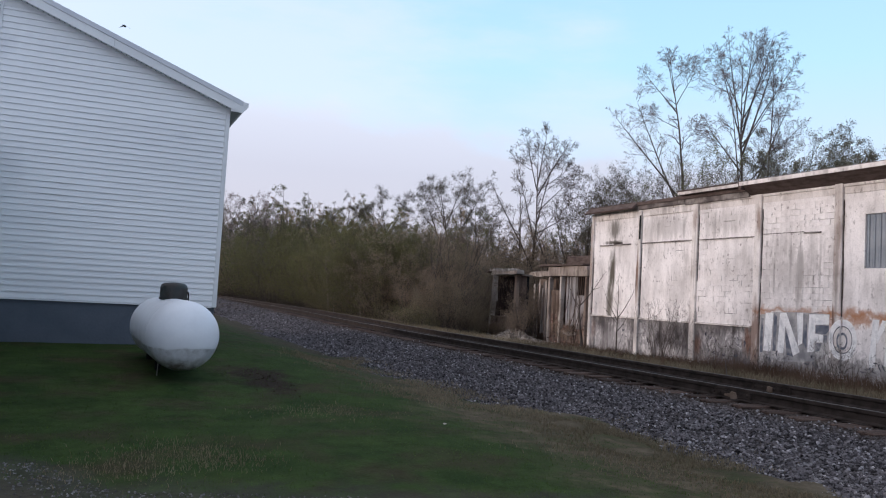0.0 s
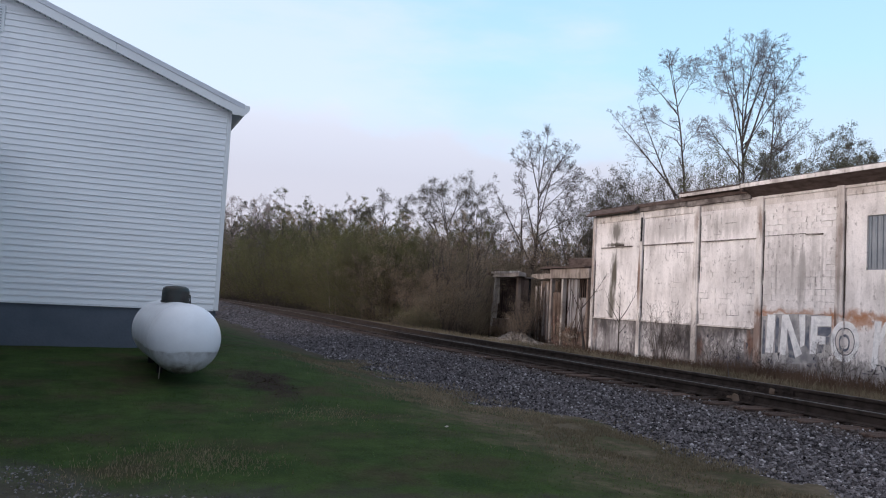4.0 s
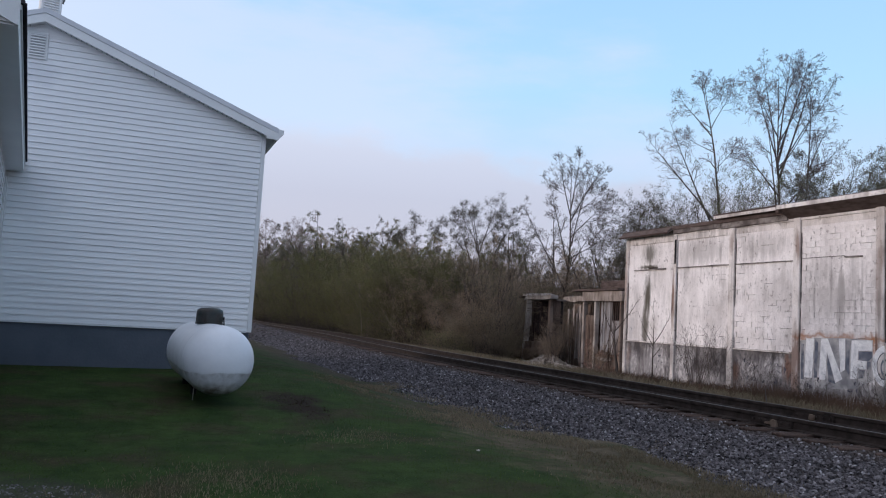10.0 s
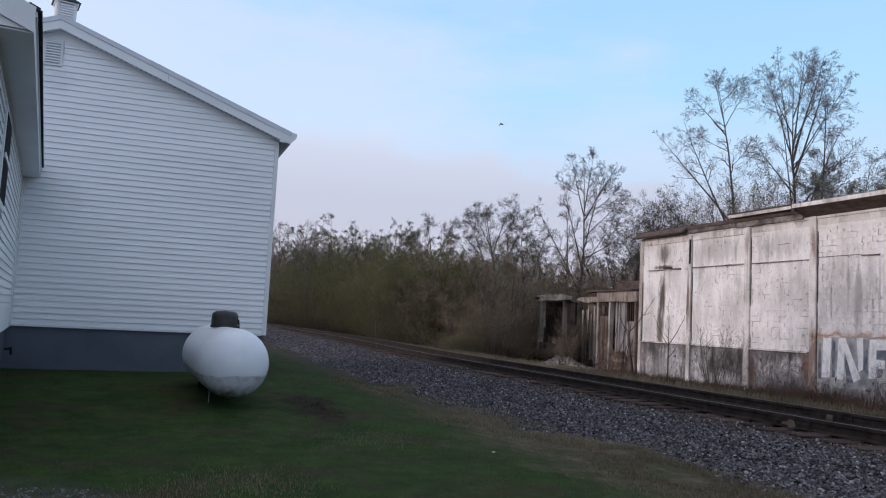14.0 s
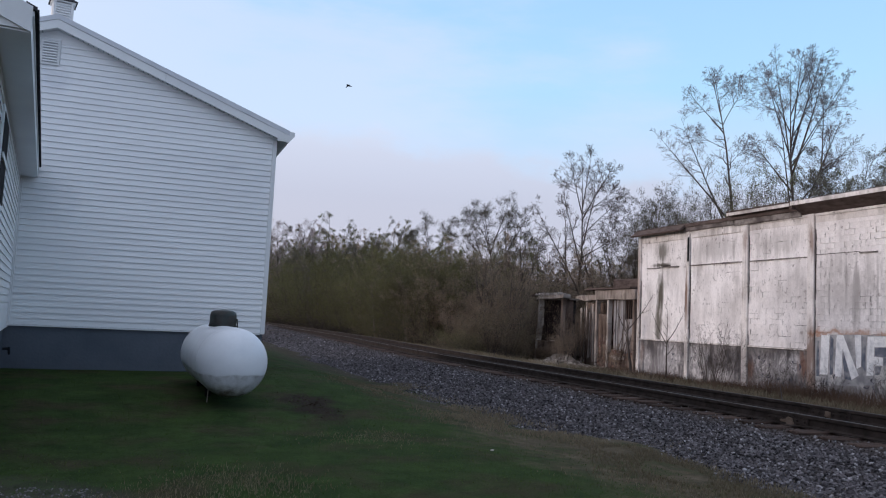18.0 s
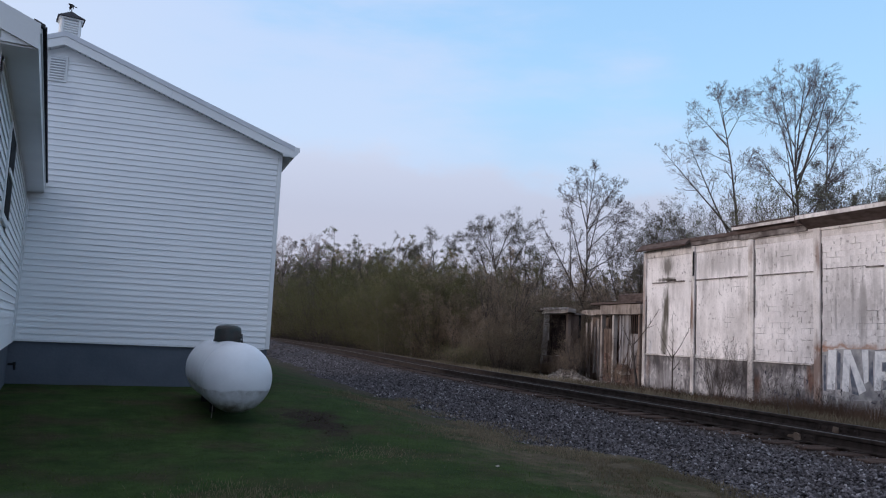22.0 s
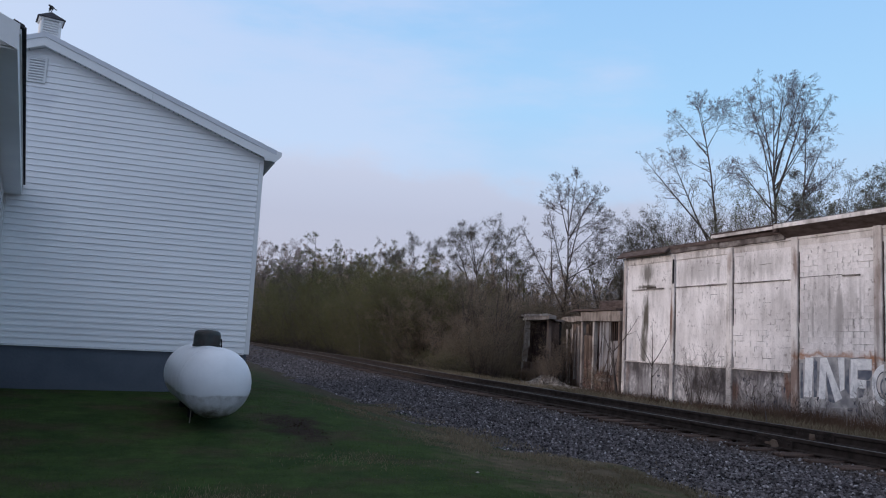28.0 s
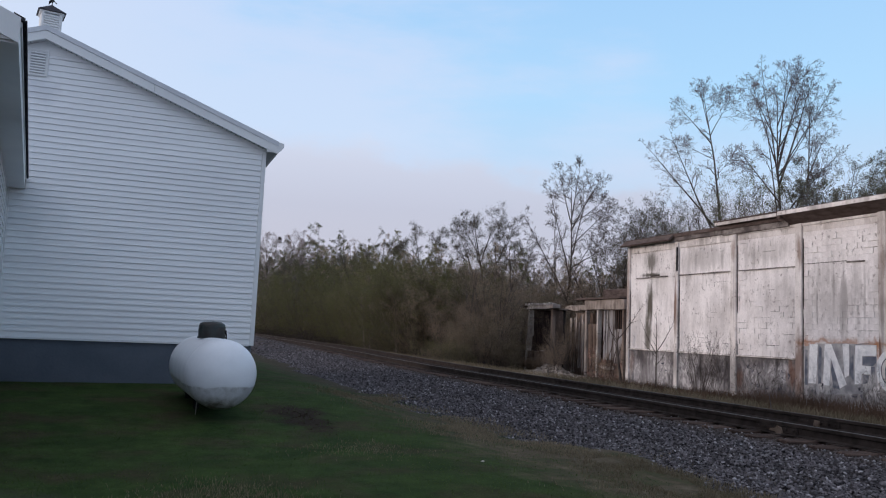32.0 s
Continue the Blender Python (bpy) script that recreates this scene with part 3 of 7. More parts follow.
# ---- white-sided house and the wing beside the camera ----
WALL_Y, CORNER_X, RIDGE_X, SILL_Z, SOFFIT_Z, SLOPE = 14.5, 1.97, -1.78, 0.91, 4.36, 0.377
COURSE = 0.1016


def lap(bm, xa, xb, za, zb, out, drop_a=0.0, drop_b=0.0):
    """One lapped course on a wall in the xz plane facing -y: xa..xb at its foot, drop_* the inward run of its upper corners."""
    v = [bm.verts.new(p) for p in ((xa, -out, za), (xb, -out, za), (xb - drop_b, -0.002, zb), (xa + drop_a, -0.002, zb), (xa, 0.004, za), (xb, 0.004, za))]
    bm.faces.new((v[0], v[1], v[2], v[3]))
    bm.faces.new((v[4], v[5], v[1], v[0]))
    return bm


def rake_x(z):
    """How far the gable reaches from the ridge line at height z under the soffit."""
    return (SOFFIT_Z - z) / SLOPE + (CORNER_X - RIDGE_X) + 0.10 / SLOPE


def build_house():
    h = thing("house", (0, WALL_Y, 0.2), "white vinyl-sided gabled house on a grey painted foundation", "house")
    half = CORNER_X - RIDGE_X
    lx, back = RIDGE_X - half, 11.0
    top = SOFFIT_Z + SLOPE * half + 0.10
    # wall core, with thickness
    outline = [(lx, SILL_Z - 0.2), (CORNER_X, SILL_Z - 0.2), (CORNER_X, SOFFIT_Z - 0.1), (RIDGE_X, top - 0.25), (lx, SOFFIT_Z - 0.1)]
    part("wall", prism(outline, 0.006, 0.16), M_SIDING, h)
    part("wall", box(CORNER_X - 0.16, CORNER_X, 0.17, back, SILL_Z - 0.2, SOFFIT_Z - 0.2), M_SIDING, h)
    part("wall", box(lx, lx + 0.16, 0.17, back, SILL_Z - 0.2, SOFFIT_Z - 0.2), M_SIDING, h)
    part("wall", box(lx, CORNER_X, back + 0.005, back + 0.165, SILL_Z - 0.2, SOFFIT_Z - 0.2), M_SIDING, h)
    part("foundation", box(lx + 0.03, CORNER_X - 0.03, 0.03, back + 0.1, -0.5, SILL_Z - 0.2, 0.01), M_FOUND, h, "grey painted concrete foundation")
    n = int((top - SILL_Z) / COURSE)
    for i in range(n):
        za = SILL_Z + i * COURSE
        zb = za + COURSE
        wa, wb = min(half - 0.07, rake_x(za)), min(half - 0.07, rake_x(zb))
        if wb < 0.05:
            break
        bm = lap(bmesh.new(), RIDGE_X - wa, RIDGE_X + wa, za - 0.2, zb - 0.2, 0.020, wa - wb, wa - wb)
        part("siding_board", bm, M_SIDING, h)
    for x in (lx, CORNER_X - 0.075):
        part("corner_trim", box(x, x + 0.078, -0.022, 0.05, SILL_Z - 0.215, SOFFIT_Z - 0.16, 0.006), M_TRIM, h, "white vinyl corner post")
    part("starter_strip", box(lx + 0.08, CORNER_X - 0.08, -0.016, 0.02, SILL_Z - 0.225, SILL_Z - 0.203), M_TRIM, h)
    # roof: two slopes with rake boards, soffit and drip edge
    over, eave = 0.19, 0.17
    for s in (1, -1):
        def q(d, z):
            return (RIDGE_X + s * d, z - 0.2)
        tip = half + eave
        zr = 6.072
        zt = zr - SLOPE * tip
        part("roof_slope", prism([q(0, zr), q(tip, zt), q(tip, zt - 0.05), q(0, zr - 0.05)], -over + 0.02, back + 0.4), M_METALROOF, h, "pale grey metal roof")
        part("drip_edge", prism([q(0, zr + 0.012), q(tip + 0.02, zt + 0.004), q(tip + 0.02, zt - 0.082), q(0, zr - 0.072)], -over - 0.012, -over + 0.018), M_DRIP, h)
        cut = 1.75
        for a, b in ((0, cut), (cut + 0.004, tip)):
            part("rake_board", prism([q(a, zr - 0.075 - SLOPE * a), q(b, zr - 0.075 - SLOPE * b), q(b, zr - 0.22 - SLOPE * b), q(a, zr - 0.22 - SLOPE * a)], -over, -over + 0.02), M_TRIM, h, "white aluminium rake board")
        soff = part("rake_soffit", prism([q(0, zr - 0.195), q(tip, zt - 0.195), q(tip, zt - 0.205), q(0, zr - 0.205)], -over + 0.02, -0.018), M_TRIM, h)
        for k in range(46):
            d = 0.22 + k * 0.082
            part("soffit_slot", prism([q(d, zr - 0.206 - SLOPE * d), q(d + 0.022, zr - 0.206 - SLOPE * (d + 0.022)), q(d + 0.022, zr - 0.210 - SLOPE * (d + 0.022)), q(d, zr - 0.210 - SLOPE * d)], -over + 0.04, -0.03), M_SLOT, soff)
        # eave: fascia, soffit and gutter
        part("eave_fascia", prism([q(tip - 0.02, zt - 0.05), q(tip, zt - 0.05), q(tip, zt - 0.2), q(tip - 0.02, zt - 0.2)], -over + 0.02, back + 0.4), M_TRIM, h)
        part("eave_soffit", prism([q(half + 0.005, zt - 0.19), q(tip - 0.02, zt - 0.19), q(tip - 0.02, zt - 0.2), q(half + 0.005, zt - 0.2)], -over + 0.02, back + 0.3), M_SOFFIT, h)
        part("eave_return", prism([q(half - 0.02, zt - 0.06), q(tip - 0.02, zt - 0.06), q(tip - 0.02, zt - 0.2), q(half - 0.02, zt - 0.2)], -over, -over + 0.018), M_TRIM, h)
        part("eave_end_cap", prism([q(tip - 0.34, zr - 0.222 - SLOPE * (tip - 0.34)), q(tip - 0.34, zr - 0.08 - SLOPE * (tip - 0.34)), q(tip + 0.115, zt - 0.02), q(tip + 0.115, zt - 0.09), q(tip + 0.08, zt - 0.14), q(tip + 0.0, zt - 0.215)], -over - 0.006, -over - 0.001), M_TRIM, h)
        g = [q(tip + 0.004, zt - 0.02), q(tip + 0.11, zt - 0.02), q(tip + 0.11, zt - 0.07), q(tip + 0.075, zt - 0.125), q(tip + 0.004, zt - 0.125)]
        part("gutter", prism(g, -over + 0.01, back + 0.3), M_TRIM, h, "white aluminium gutter")
    part("peak_filler", prism([(RIDGE_X - 0.62, 5.662 - SLOPE * 0.62), (RIDGE_X + 0.62, 5.662 - SLOPE * 0.62), (RIDGE_X, 5.664)], -0.019, 0.0), M_SIDING, h)
    # gable vent
    v = part("gable_vent", box(-0.152, 0.152, -0.030, 0.0, -0.225, 0.225, 0.006), M_TRIM, h, "white louvred gable vent")
    v.matrix_basis = pose(RIDGE_X - 0.095, -0.012, 5.47 - 0.2)
    part("vent_opening", box(-0.112, 0.112, -0.034, -0.031, -0.185, 0.185), M_SLOT, v)
    for k in range(8):
        bm = box(-0.112, 0.112, -0.007, 0.007, -0.014, 0.014, 0.002)
        o = part("louvre", bm, M_TRIM, v)
        o.matrix_basis = pose(0, -0.044, -0.163 + k * 0.0465, -30)
    # inside corner trim where the wing meets
    part("inside_corner_trim", box(-2.20, -2.10, -0.03, -0.018, SILL_Z - 0.21, 3.1), M_TRIM, h)
    return h


build_house()


def build_cupola():
    c = thing("cupola", (-1.93, 15.95, 6.09), "small white louvred cupola with a dark hipped roof", "cupola", rz=11)
    part("base", box(-0.195, 0.195, -0.195, 0.195, -0.28, 0.40, 0.01), M_TRIM, c)
    body = part("body", box(-0.18, 0.18, -0.18, 0.18, 0.405, 0.715, 0.03), M_TRIM, c)
    for k in range(6):
        o = part("louvre", box(-0.125, 0.125, -0.01, 0.01, -0.018, 0.018, 0.003), M_TRIM, body)
        o.matrix_basis = pose(0, -0.188, 0.44 + k * 0.046, -35)
    for x in (-0.16, 0.125):
        part("corner_post", box(x, x + 0.035, -0.198, -0.178, 0.405, 0.715), M_TRIM, body)
    part("cornice", box(-0.205, 0.205, -0.205, 0.205, 0.72, 0.75, 0.008), M_TRIM, c)
    bm = bmesh.new()
    base = [bm.verts.new(p) for p in ((-0.235, -0.235, 0.752), (0.235, -0.235, 0.752), (0.235, 0.235, 0.752), (-0.235, 0.235, 0.752))]
    mid = [bm.verts.new((x * 0.42, y * 0.42, 0.86)) for x, y in ((-0.235, -0.235), (0.235, -0.235), (0.235, 0.235), (-0.235, 0.235))]
    tip = bm.verts.new((0, 0, 0.94))
    bm.faces.new(base[::-1])
    for i in range(4):
        j = (i + 1) % 4
        bm.faces.new((base[i], base[j], mid[j], mid[i]))
        bm.faces.new((mid[i], mid[j], tip))
    part("roof", bm, M_SHINGLE, c, "dark shingled hipped roof")
    bm = bmesh.new()
    rod(bm, (0, 0, 0.93), (0, 0, 0.985), 0.010, 0.006)
    part("finial", bm, M_DARK, c)


build_cupola()


def build_wing():
    """A lower white-sided building that meets the gable wall at its inside corner. Local x runs towards the camera, local y to its right."""
    w = thing("side_building", (-2.15, 14.47, 0.2), "white vinyl-sided side building with a dark shingled roof", "house", rz=-90 + 6.45)
    L, D, eave_z, over = 7.62, 5.6, 3.325, 0.26
    # local +x goes towards the camera, local -y is inside the building (to the left), wall face at y = 0
    part("wall", box(0.02, L, -0.16, -0.006, 0.7, eave_z - 0.05), M_SIDING, w)
    part("wall", box(L - 0.16, L - 0.006, -D, -0.17, 0.7, eave_z - 0.05), M_SIDING, w)
    part("wall", box(0.9, L - 0.17, -D, -D + 0.16, 0.7, eave_z - 0.05), M_SIDING, w)
    part("gable", prism([(-D, eave_z - 0.045), (0, eave_z - 0.045), (-D / 2, eave_z + 0.42 * D / 2 - 0.1)], L - 0.16, L - 0.006, "x"), M_SIDING, w)
    part("foundation", box(0.03, L - 0.03, -D, -0.03, -0.5, 0.66, 0.01), M_FOUND, w, "grey painted concrete foundation")
    n = int((eave_z - 0.1 - 0.66) / COURSE)
    wx0, wx1, wz0, wz1 = 4.98, 5.96, 2.02, 2.98
    for i in range(n):
        za = 0.66 + i * COURSE
        for a, b in ((0.02, wx0), (wx1, L)) if za + COURSE > wz0 and za < wz1 else ((0.02, L),):
            bm = bmesh.new()
            v = [bm.verts.new(p) for p in ((a, 0.016, za), (b, 0.016, za), (b, 0.002, za + COURSE), (a, 0.002, za + COURSE), (a, -0.004, za), (b, -0.004, za))]
            bm.faces.new((v[3], v[2], v[1], v[0]))
            bm.faces.new((v[0], v[1], v[5], v[4]))
            part("siding_board", bm, M_SIDING, w)
    win = part("window", box(wx0, wx1, -0.05, 0.03, wz0, wz1, 0.006), M_TRIM, w, "dark window in a white frame")
    part("pane", box(wx0 + 0.03, wx1 - 0.07, 0.031, 0.036, wz0 + 0.07, wz1 - 0.05), M_DARK, win)
    part("sash_rail", box(wx0 + 0.03, wx1 - 0.07, 0.036, 0.05, 2.48, 2.53), M_TRIM, win)
    # roof
    t, s = L + 0.33, 0.42
    for side in (0, 1):
        def q(d, z):
            y = over - d
            return (y if side == 0 else -D - y, z)
        run = D / 2 + over
        part("roof_slope", prism([q(0, eave_z), q(run, eave_z + s * run), q(run, eave_z + s * run - 0.06), q(0, eave_z - 0.06)], 0.06, t, "x"), M_METALROOF, w)
        sh = part("shingle_edge", prism([q(-0.03, eave_z + 0.0), q(0.05, eave_z + 0.035), q(0.05, eave_z + 0.005), q(-0.03, eave_z - 0.03)], 0.06, t + 0.02, "x"), M_SHINGLE, w, "dark shingle edge")
        tab = None
        for k in range(46):
            if tab is None:
                o = part("shingle", box(0, 0.155, 0, 0.012, -0.02, 0.012, 0.003), M_SHINGLE, sh)
                tab = o.data
            else:
                o = new("shingle", tab)
                o.parent = sh
            y = over + 0.03 if side == 0 else -D - over - 0.042
            o.matrix_basis = pose(0.1 + k * 0.17, y, eave_z - 0.012 + 0.006 * (k % 2))
        part("fascia", prism([q(0, eave_z - 0.035), q(0.02, eave_z - 0.035), q(0.02, eave_z - 0.2), q(0, eave_z - 0.2)], 0.06, t, "x"), M_TRIM, w)
        part("drip_edge", prism([q(-0.012, eave_z - 0.03), q(0.0, eave_z - 0.03), q(0.0, eave_z - 0.07), q(-0.012, eave_z - 0.07)], 0.06, t, "x"), M_TRIM, w)
        part("soffit", prism([q(0.02, eave_z - 0.18), q(over + 0.002, eave_z - 0.18), q(over + 0.002, eave_z - 0.195), q(0.02, eave_z - 0.195)], 0.03, t - 0.02, "x"), M_TRIM, w)
        part("rake_board", prism([q(0, eave_z + 0.0), q(run, eave_z + s * run), q(run, eave_z + s * run - 0.2), q(0, eave_z - 0.2)], t + 0.002, t + 0.022, "x"), M_TRIM, w)
        part("rake_soffit", prism([q(0.022, eave_z + s * 0.022 - 0.165), q(run, eave_z + s * run - 0.165), q(run, eave_z + s * run - 0.178), q(over, eave_z + s * over - 0.178), q(over, eave_z - 0.178), q(0.022, eave_z - 0.178)], L + 0.004, t, "x"), M_TRIM, w)
    part("inside_corner_post", box(0.0, 0.06, 0.0, 0.03, 0.66, eave_z - 0.2), M_TRIM, w)
    bm = bmesh.new()
    rod(bm, (0.35, 0.0, 0.33), (0.35, 0.09, 0.33), 0.02, 0.02)
    rod(bm, (0.35, 0.09, 0.36), (0.35, 0.10, 0.24), 0.022, 0.016)
    part("hose_tap", bm, M_DARK, w, "dark metal garden tap")


build_wing()


def build_tank():
    r, zc, y0, y1 = 0.435, 0.585, 10.0, 13.0
    t = thing("propane_tank", (0.985, 11.5, 0.06), "white horizontal propane tank, grimy underneath, on short feet", "propane tank", rz=2.7)
    ln = (y1 - y0) / 2
    prof = [(0, -ln)] + [(r * math.sin(a), -ln + 0.36 * (1 - math.cos(a))) for a in np.linspace(0.15, math.pi / 2, 9)]
    prof += [(r, 0.0)] + [(q, -h) for q, h in prof[::-1]]
    part("shell", turned(prof, 48, (0, 0, zc), "y"), M_TANKSHELL, t, "white enamelled steel shell with a dirt line", smooth=True)
    for y in (-0.98, 0.98):
        rings = turned([(r + 0.0, y - 0.012), (r + 0.004, y - 0.008), (r + 0.004, y + 0.008), (r + 0.0, y + 0.012)], 48, (0, 0, zc), "y")
        part("weld_seam", rings, M_TANKSHELL, t, smooth=True)
    dome = part("dome_lid", turned([(0.182, 0), (0.182, 0.15), (0.17, 0.20), (0.125, 0.225), (0, 0.235)], 32, (0.0, 0, zc + r - 0.015), "z"), M_DOME, t, "dark green hinged steel dome", smooth=True)
    part("dome_rim", turned([(0.192, 0.0), (0.192, 0.025), (0.178, 0.025), (0.178, 0.0)], 32, (0.0, 0, zc + r - 0.015), "z"), M_DOME, dome)
    bm = bmesh.new()
    rod(bm, (0.182, -0.06, zc + r + 0.10), (0.19, -0.10, zc + r - 0.045), 0.010, 0.010)
    rod(bm, (0.19, -0.10, zc + r - 0.045), (0.20, -0.13, zc + r - 0.075), 0.010, 0.007)
    part("latch_chain", bm, M_DARK, dome)
    # feet take a near-black colour for the shade below the tank
    for y in (-0.2, 0.85):
        for x in (-0.16, 0.16):
            part("foot", prism([(x - 0.04, 0.20), (x + 0.04, 0.20), (x + 0.03, -0.06), (x - 0.03, -0.06)], y - 0.02, y + 0.02), M_DARK, t, "steel foot coloured near black as shade under the tank")
    bm = bmesh.new()
    rod(bm, (-0.22, -0.72, 0.26), (-0.23, -0.73, -0.01), 0.006, 0.006)
    part("gas_pipe", bm, M_CONC, t, "thin pale gas pipe")


def tank_material():
    m = surf("tank_shell_enamel", (0.64, 0.66, 0.70), (0.72, 0.74, 0.78), 2.5, 0.35, 0.02, 30, grain=0.03)
    n, l = m.node_tree.nodes, m.node_tree.links
    b = n["Principled BSDF"]
    col = b.inputs["Base Color"].links[0].from_socket
    co = n.new("ShaderNodeTexCoord")
    sep = n.new("ShaderNodeSeparateXYZ")
    l.new(co.outputs["Object"], sep.inputs[0])
    nz = n.new("ShaderNodeTexNoise")
    nz.inputs["Scale"].default_value, nz.inputs["Detail"].default_value = 3, 9
    l.new(co.outputs["Object"], nz.inputs["Vector"])
    ad = n.new("ShaderNodeMath")
    ad.operation, ad.inputs[1].default_value = "MULTIPLY_ADD", 0.09
    l.new(nz.outputs[0], ad.inputs[0])
    l.new(sep.outputs["Z"], ad.inputs[2])
    rp = n.new("ShaderNodeValToRGB")
    e = rp.color_ramp.elements
    e[0].position, e[0].color = 0.25, (0.92, 0.92, 0.92, 1)
    e[1].position, e[1].color = 0.515, (0, 0, 0, 1)
    for p, a in ((0.31, 0.60), (0.38, 0.30), (0.43, 0.36), (0.465, 0.52), (0.482, 0.50), (0.492, 0.10)):
        e.new(p).color = (a, a, a, 1)
    l.new(ad.outputs[0], rp.inputs[0])
    mottle, wear, amount = n.new("ShaderNodeTexNoise"), n.new("ShaderNodeMapRange"), n.new("ShaderNodeMath")
    mottle.inputs["Scale"].default_value, mottle.inputs["Detail"].default_value, mottle.inputs["Roughness"].default_value = 5.5, 10, 0.7
    l.new(co.outputs["Object"], mottle.inputs["Vector"])
    wear.inputs["From Min"].default_value, wear.inputs["From Max"].default_value = 0.36, 0.60
    wear.inputs["To Min"].default_value, wear.inputs["To Max"].default_value = 0.35, 1.35
    l.new(mottle.outputs[0], wear.inputs["Value"])
    amount.operation, amount.use_clamp = "MULTIPLY", True
    l.new(rp.outputs[0], amount.inputs[0])
    l.new(wear.outputs[0], amount.inputs[1])
    mx = n.new("ShaderNodeMix")
    mx.data_type = "RGBA"
    l.new(amount.outputs[0], mx.inputs[0])
    l.new(col, mx.inputs[6])
    mx.inputs[7].default_value = (0.135, 0.12, 0.105, 1)
    l.new(mx.outputs[2], b.inputs["Base Color"])
    return m


M_TANKSHELL = tank_material()
build_tank()

def worn(bm, seed, amount=0.03):
    """Crumble a block: cut its long edges and push the points about."""
    rng = random.Random(seed)
    for _ in range(2):
        longest = [e for e in bm.edges if e.calc_length() > 0.35]
        if longest:
            bmesh.ops.subdivide_edges(bm, edges=longest, cuts=1, use_grid_fill=True)
    for v in bm.verts:
        v.co += Vector((rng.uniform(-amount, amount), rng.uniform(-amount, amount), rng.uniform(-amount, amount)))
    return bm


# ---- derelict block warehouse beside the track ----
WX, WBASE = 21.5, -0.75
BAYS = [31.65, 28.1, 24.6, 21.35, 18.0, 14.6, 11.2, 7.8]


def aged_paint(name, white, grey, dark, streak=0.5, orange=False, lo=0.30, hi=0.52):
    """Old limewash: broad grey patches, dark streaks that run down, flaked specks."""
    m = surf(name, grey, white, 0.75, 0.9, 0.5, 22, lo=lo, hi=hi)
    n, l = m.node_tree.nodes, m.node_tree.links
    b = n["Principled BSDF"]
    col = b.inputs["Base Color"].links[0].from_socket
    geo = n.new("ShaderNodeNewGeometry")
    for scale, low, high, amount in (((0.0, 1.3, 0.26), 0.44, 0.62, streak), ((0.0, 3.2, 0.5), 0.46, 0.64, streak * 0.9), ((0.0, 7.0, 5.0), 0.56, 0.63, 0.75)):
        mp = n.new("ShaderNodeMapping")
        mp.inputs["Scale"].default_value = scale
        l.new(geo.outputs["Position"], mp.inputs[0])
        nz = n.new("ShaderNodeTexNoise")
        nz.inputs["Scale"].default_value, nz.inputs["Detail"].default_value, nz.inputs["Roughness"].default_value = 1.0, 8, 0.62
        l.new(mp.outputs[0], nz.inputs["Vector"])
        mr = n.new("ShaderNodeMapRange")
        mr.inputs["From Min"].default_value, mr.inputs["From Max"].default_value = low, high
        mr.inputs["To Max"].default_value = amount
        l.new(nz.outputs[0], mr.inputs["Value"])
        big = n.new("ShaderNodeTexNoise")
        big.inputs["Scale"].default_value, big.inputs["Detail"].default_value = 0.55 + 0.1 * scale[1], 5
        l.new(geo.outputs["Position"], big.inputs["Vector"])
        br = n.new("ShaderNodeMapRange")
        br.inputs["From Min"].default_value, br.inputs["From Max"].default_value, br.inputs["To Min"].default_value = 0.44, 0.58, 0.12
        l.new(big.outputs[0], br.inputs["Value"])
        mu = n.new("ShaderNodeMath")
        mu.operation = "MULTIPLY"
        l.new(mr.outputs[0], mu.inputs[0])
        l.new(br.outputs[0], mu.inputs[1])
        mx = n.new("ShaderNodeMix")
        mx.data_type = "RGBA"
        l.new(mu.outputs[0], mx.inputs[0])
        l.new(col, mx.inputs[6])
        mx.inputs[7].default_value = (*dark, 1)
        col = mx.outputs[2]
    if orange:
        # sprayed orange band behind the lettering
        sep = n.new("ShaderNodeSeparateXYZ")
        l.new(geo.outputs["Position"], sep.inputs[0])
        nz = n.new("ShaderNodeTexNoise")
        nz.inputs["Scale"].default_value, nz.inputs["Detail"].default_value, nz.inputs["Roughness"].default_value = 1.5, 10, 0.62
        l.new(geo.outputs["Position"], nz.inputs["Vector"])
        ad = n.new("ShaderNodeMath")
        ad.operation, ad.inputs[1].default_value = "MULTIPLY_ADD", 1.15
        l.new(nz.outputs[0], ad.inputs[0])
        l.new(sep.outputs["Z"], ad.inputs[2])
        rp = n.new("ShaderNodeValToRGB")
        e = rp.color_ramp.elements
        e[0].position, e[0].color = 0.555, (0, 0, 0, 1)
        e[1].position, e[1].color = 0.67, (0, 0, 0, 1)
        for p, a in ((0.595, 0.75), (0.615, 0.6), (0.635, 0.25)):
            e.new(p).color = (a, a, a, 1)
        dv = n.new("ShaderNodeMath")
        dv.operation, dv.inputs[1].default_value = "DIVIDE", 3.36
        l.new(ad.outputs[0], dv.inputs[0])
        l.new(dv.outputs[0], rp.inputs[0])
        yr = n.new("ShaderNodeMapRange")
        yr.inputs["From Min"].default_value, yr.inputs["From Max"].default_value = 21.55, 21.35
        l.new(sep.outputs["Y"], yr.inputs["Value"])
        mu = n.new("ShaderNodeMath")
        mu.operation = "MULTIPLY"
        l.new(rp.outputs[0], mu.inputs[0])
        l.new(yr.outputs[0], mu.inputs[1])
        mx = n.new("ShaderNodeMix")
        mx.data_type = "RGBA"
        l.new(mu.outputs[0], mx.inputs[0])
        l.new(col, mx.inputs[6])
        mx.inputs[7].default_value = (0.36, 0.165, 0.080, 1)
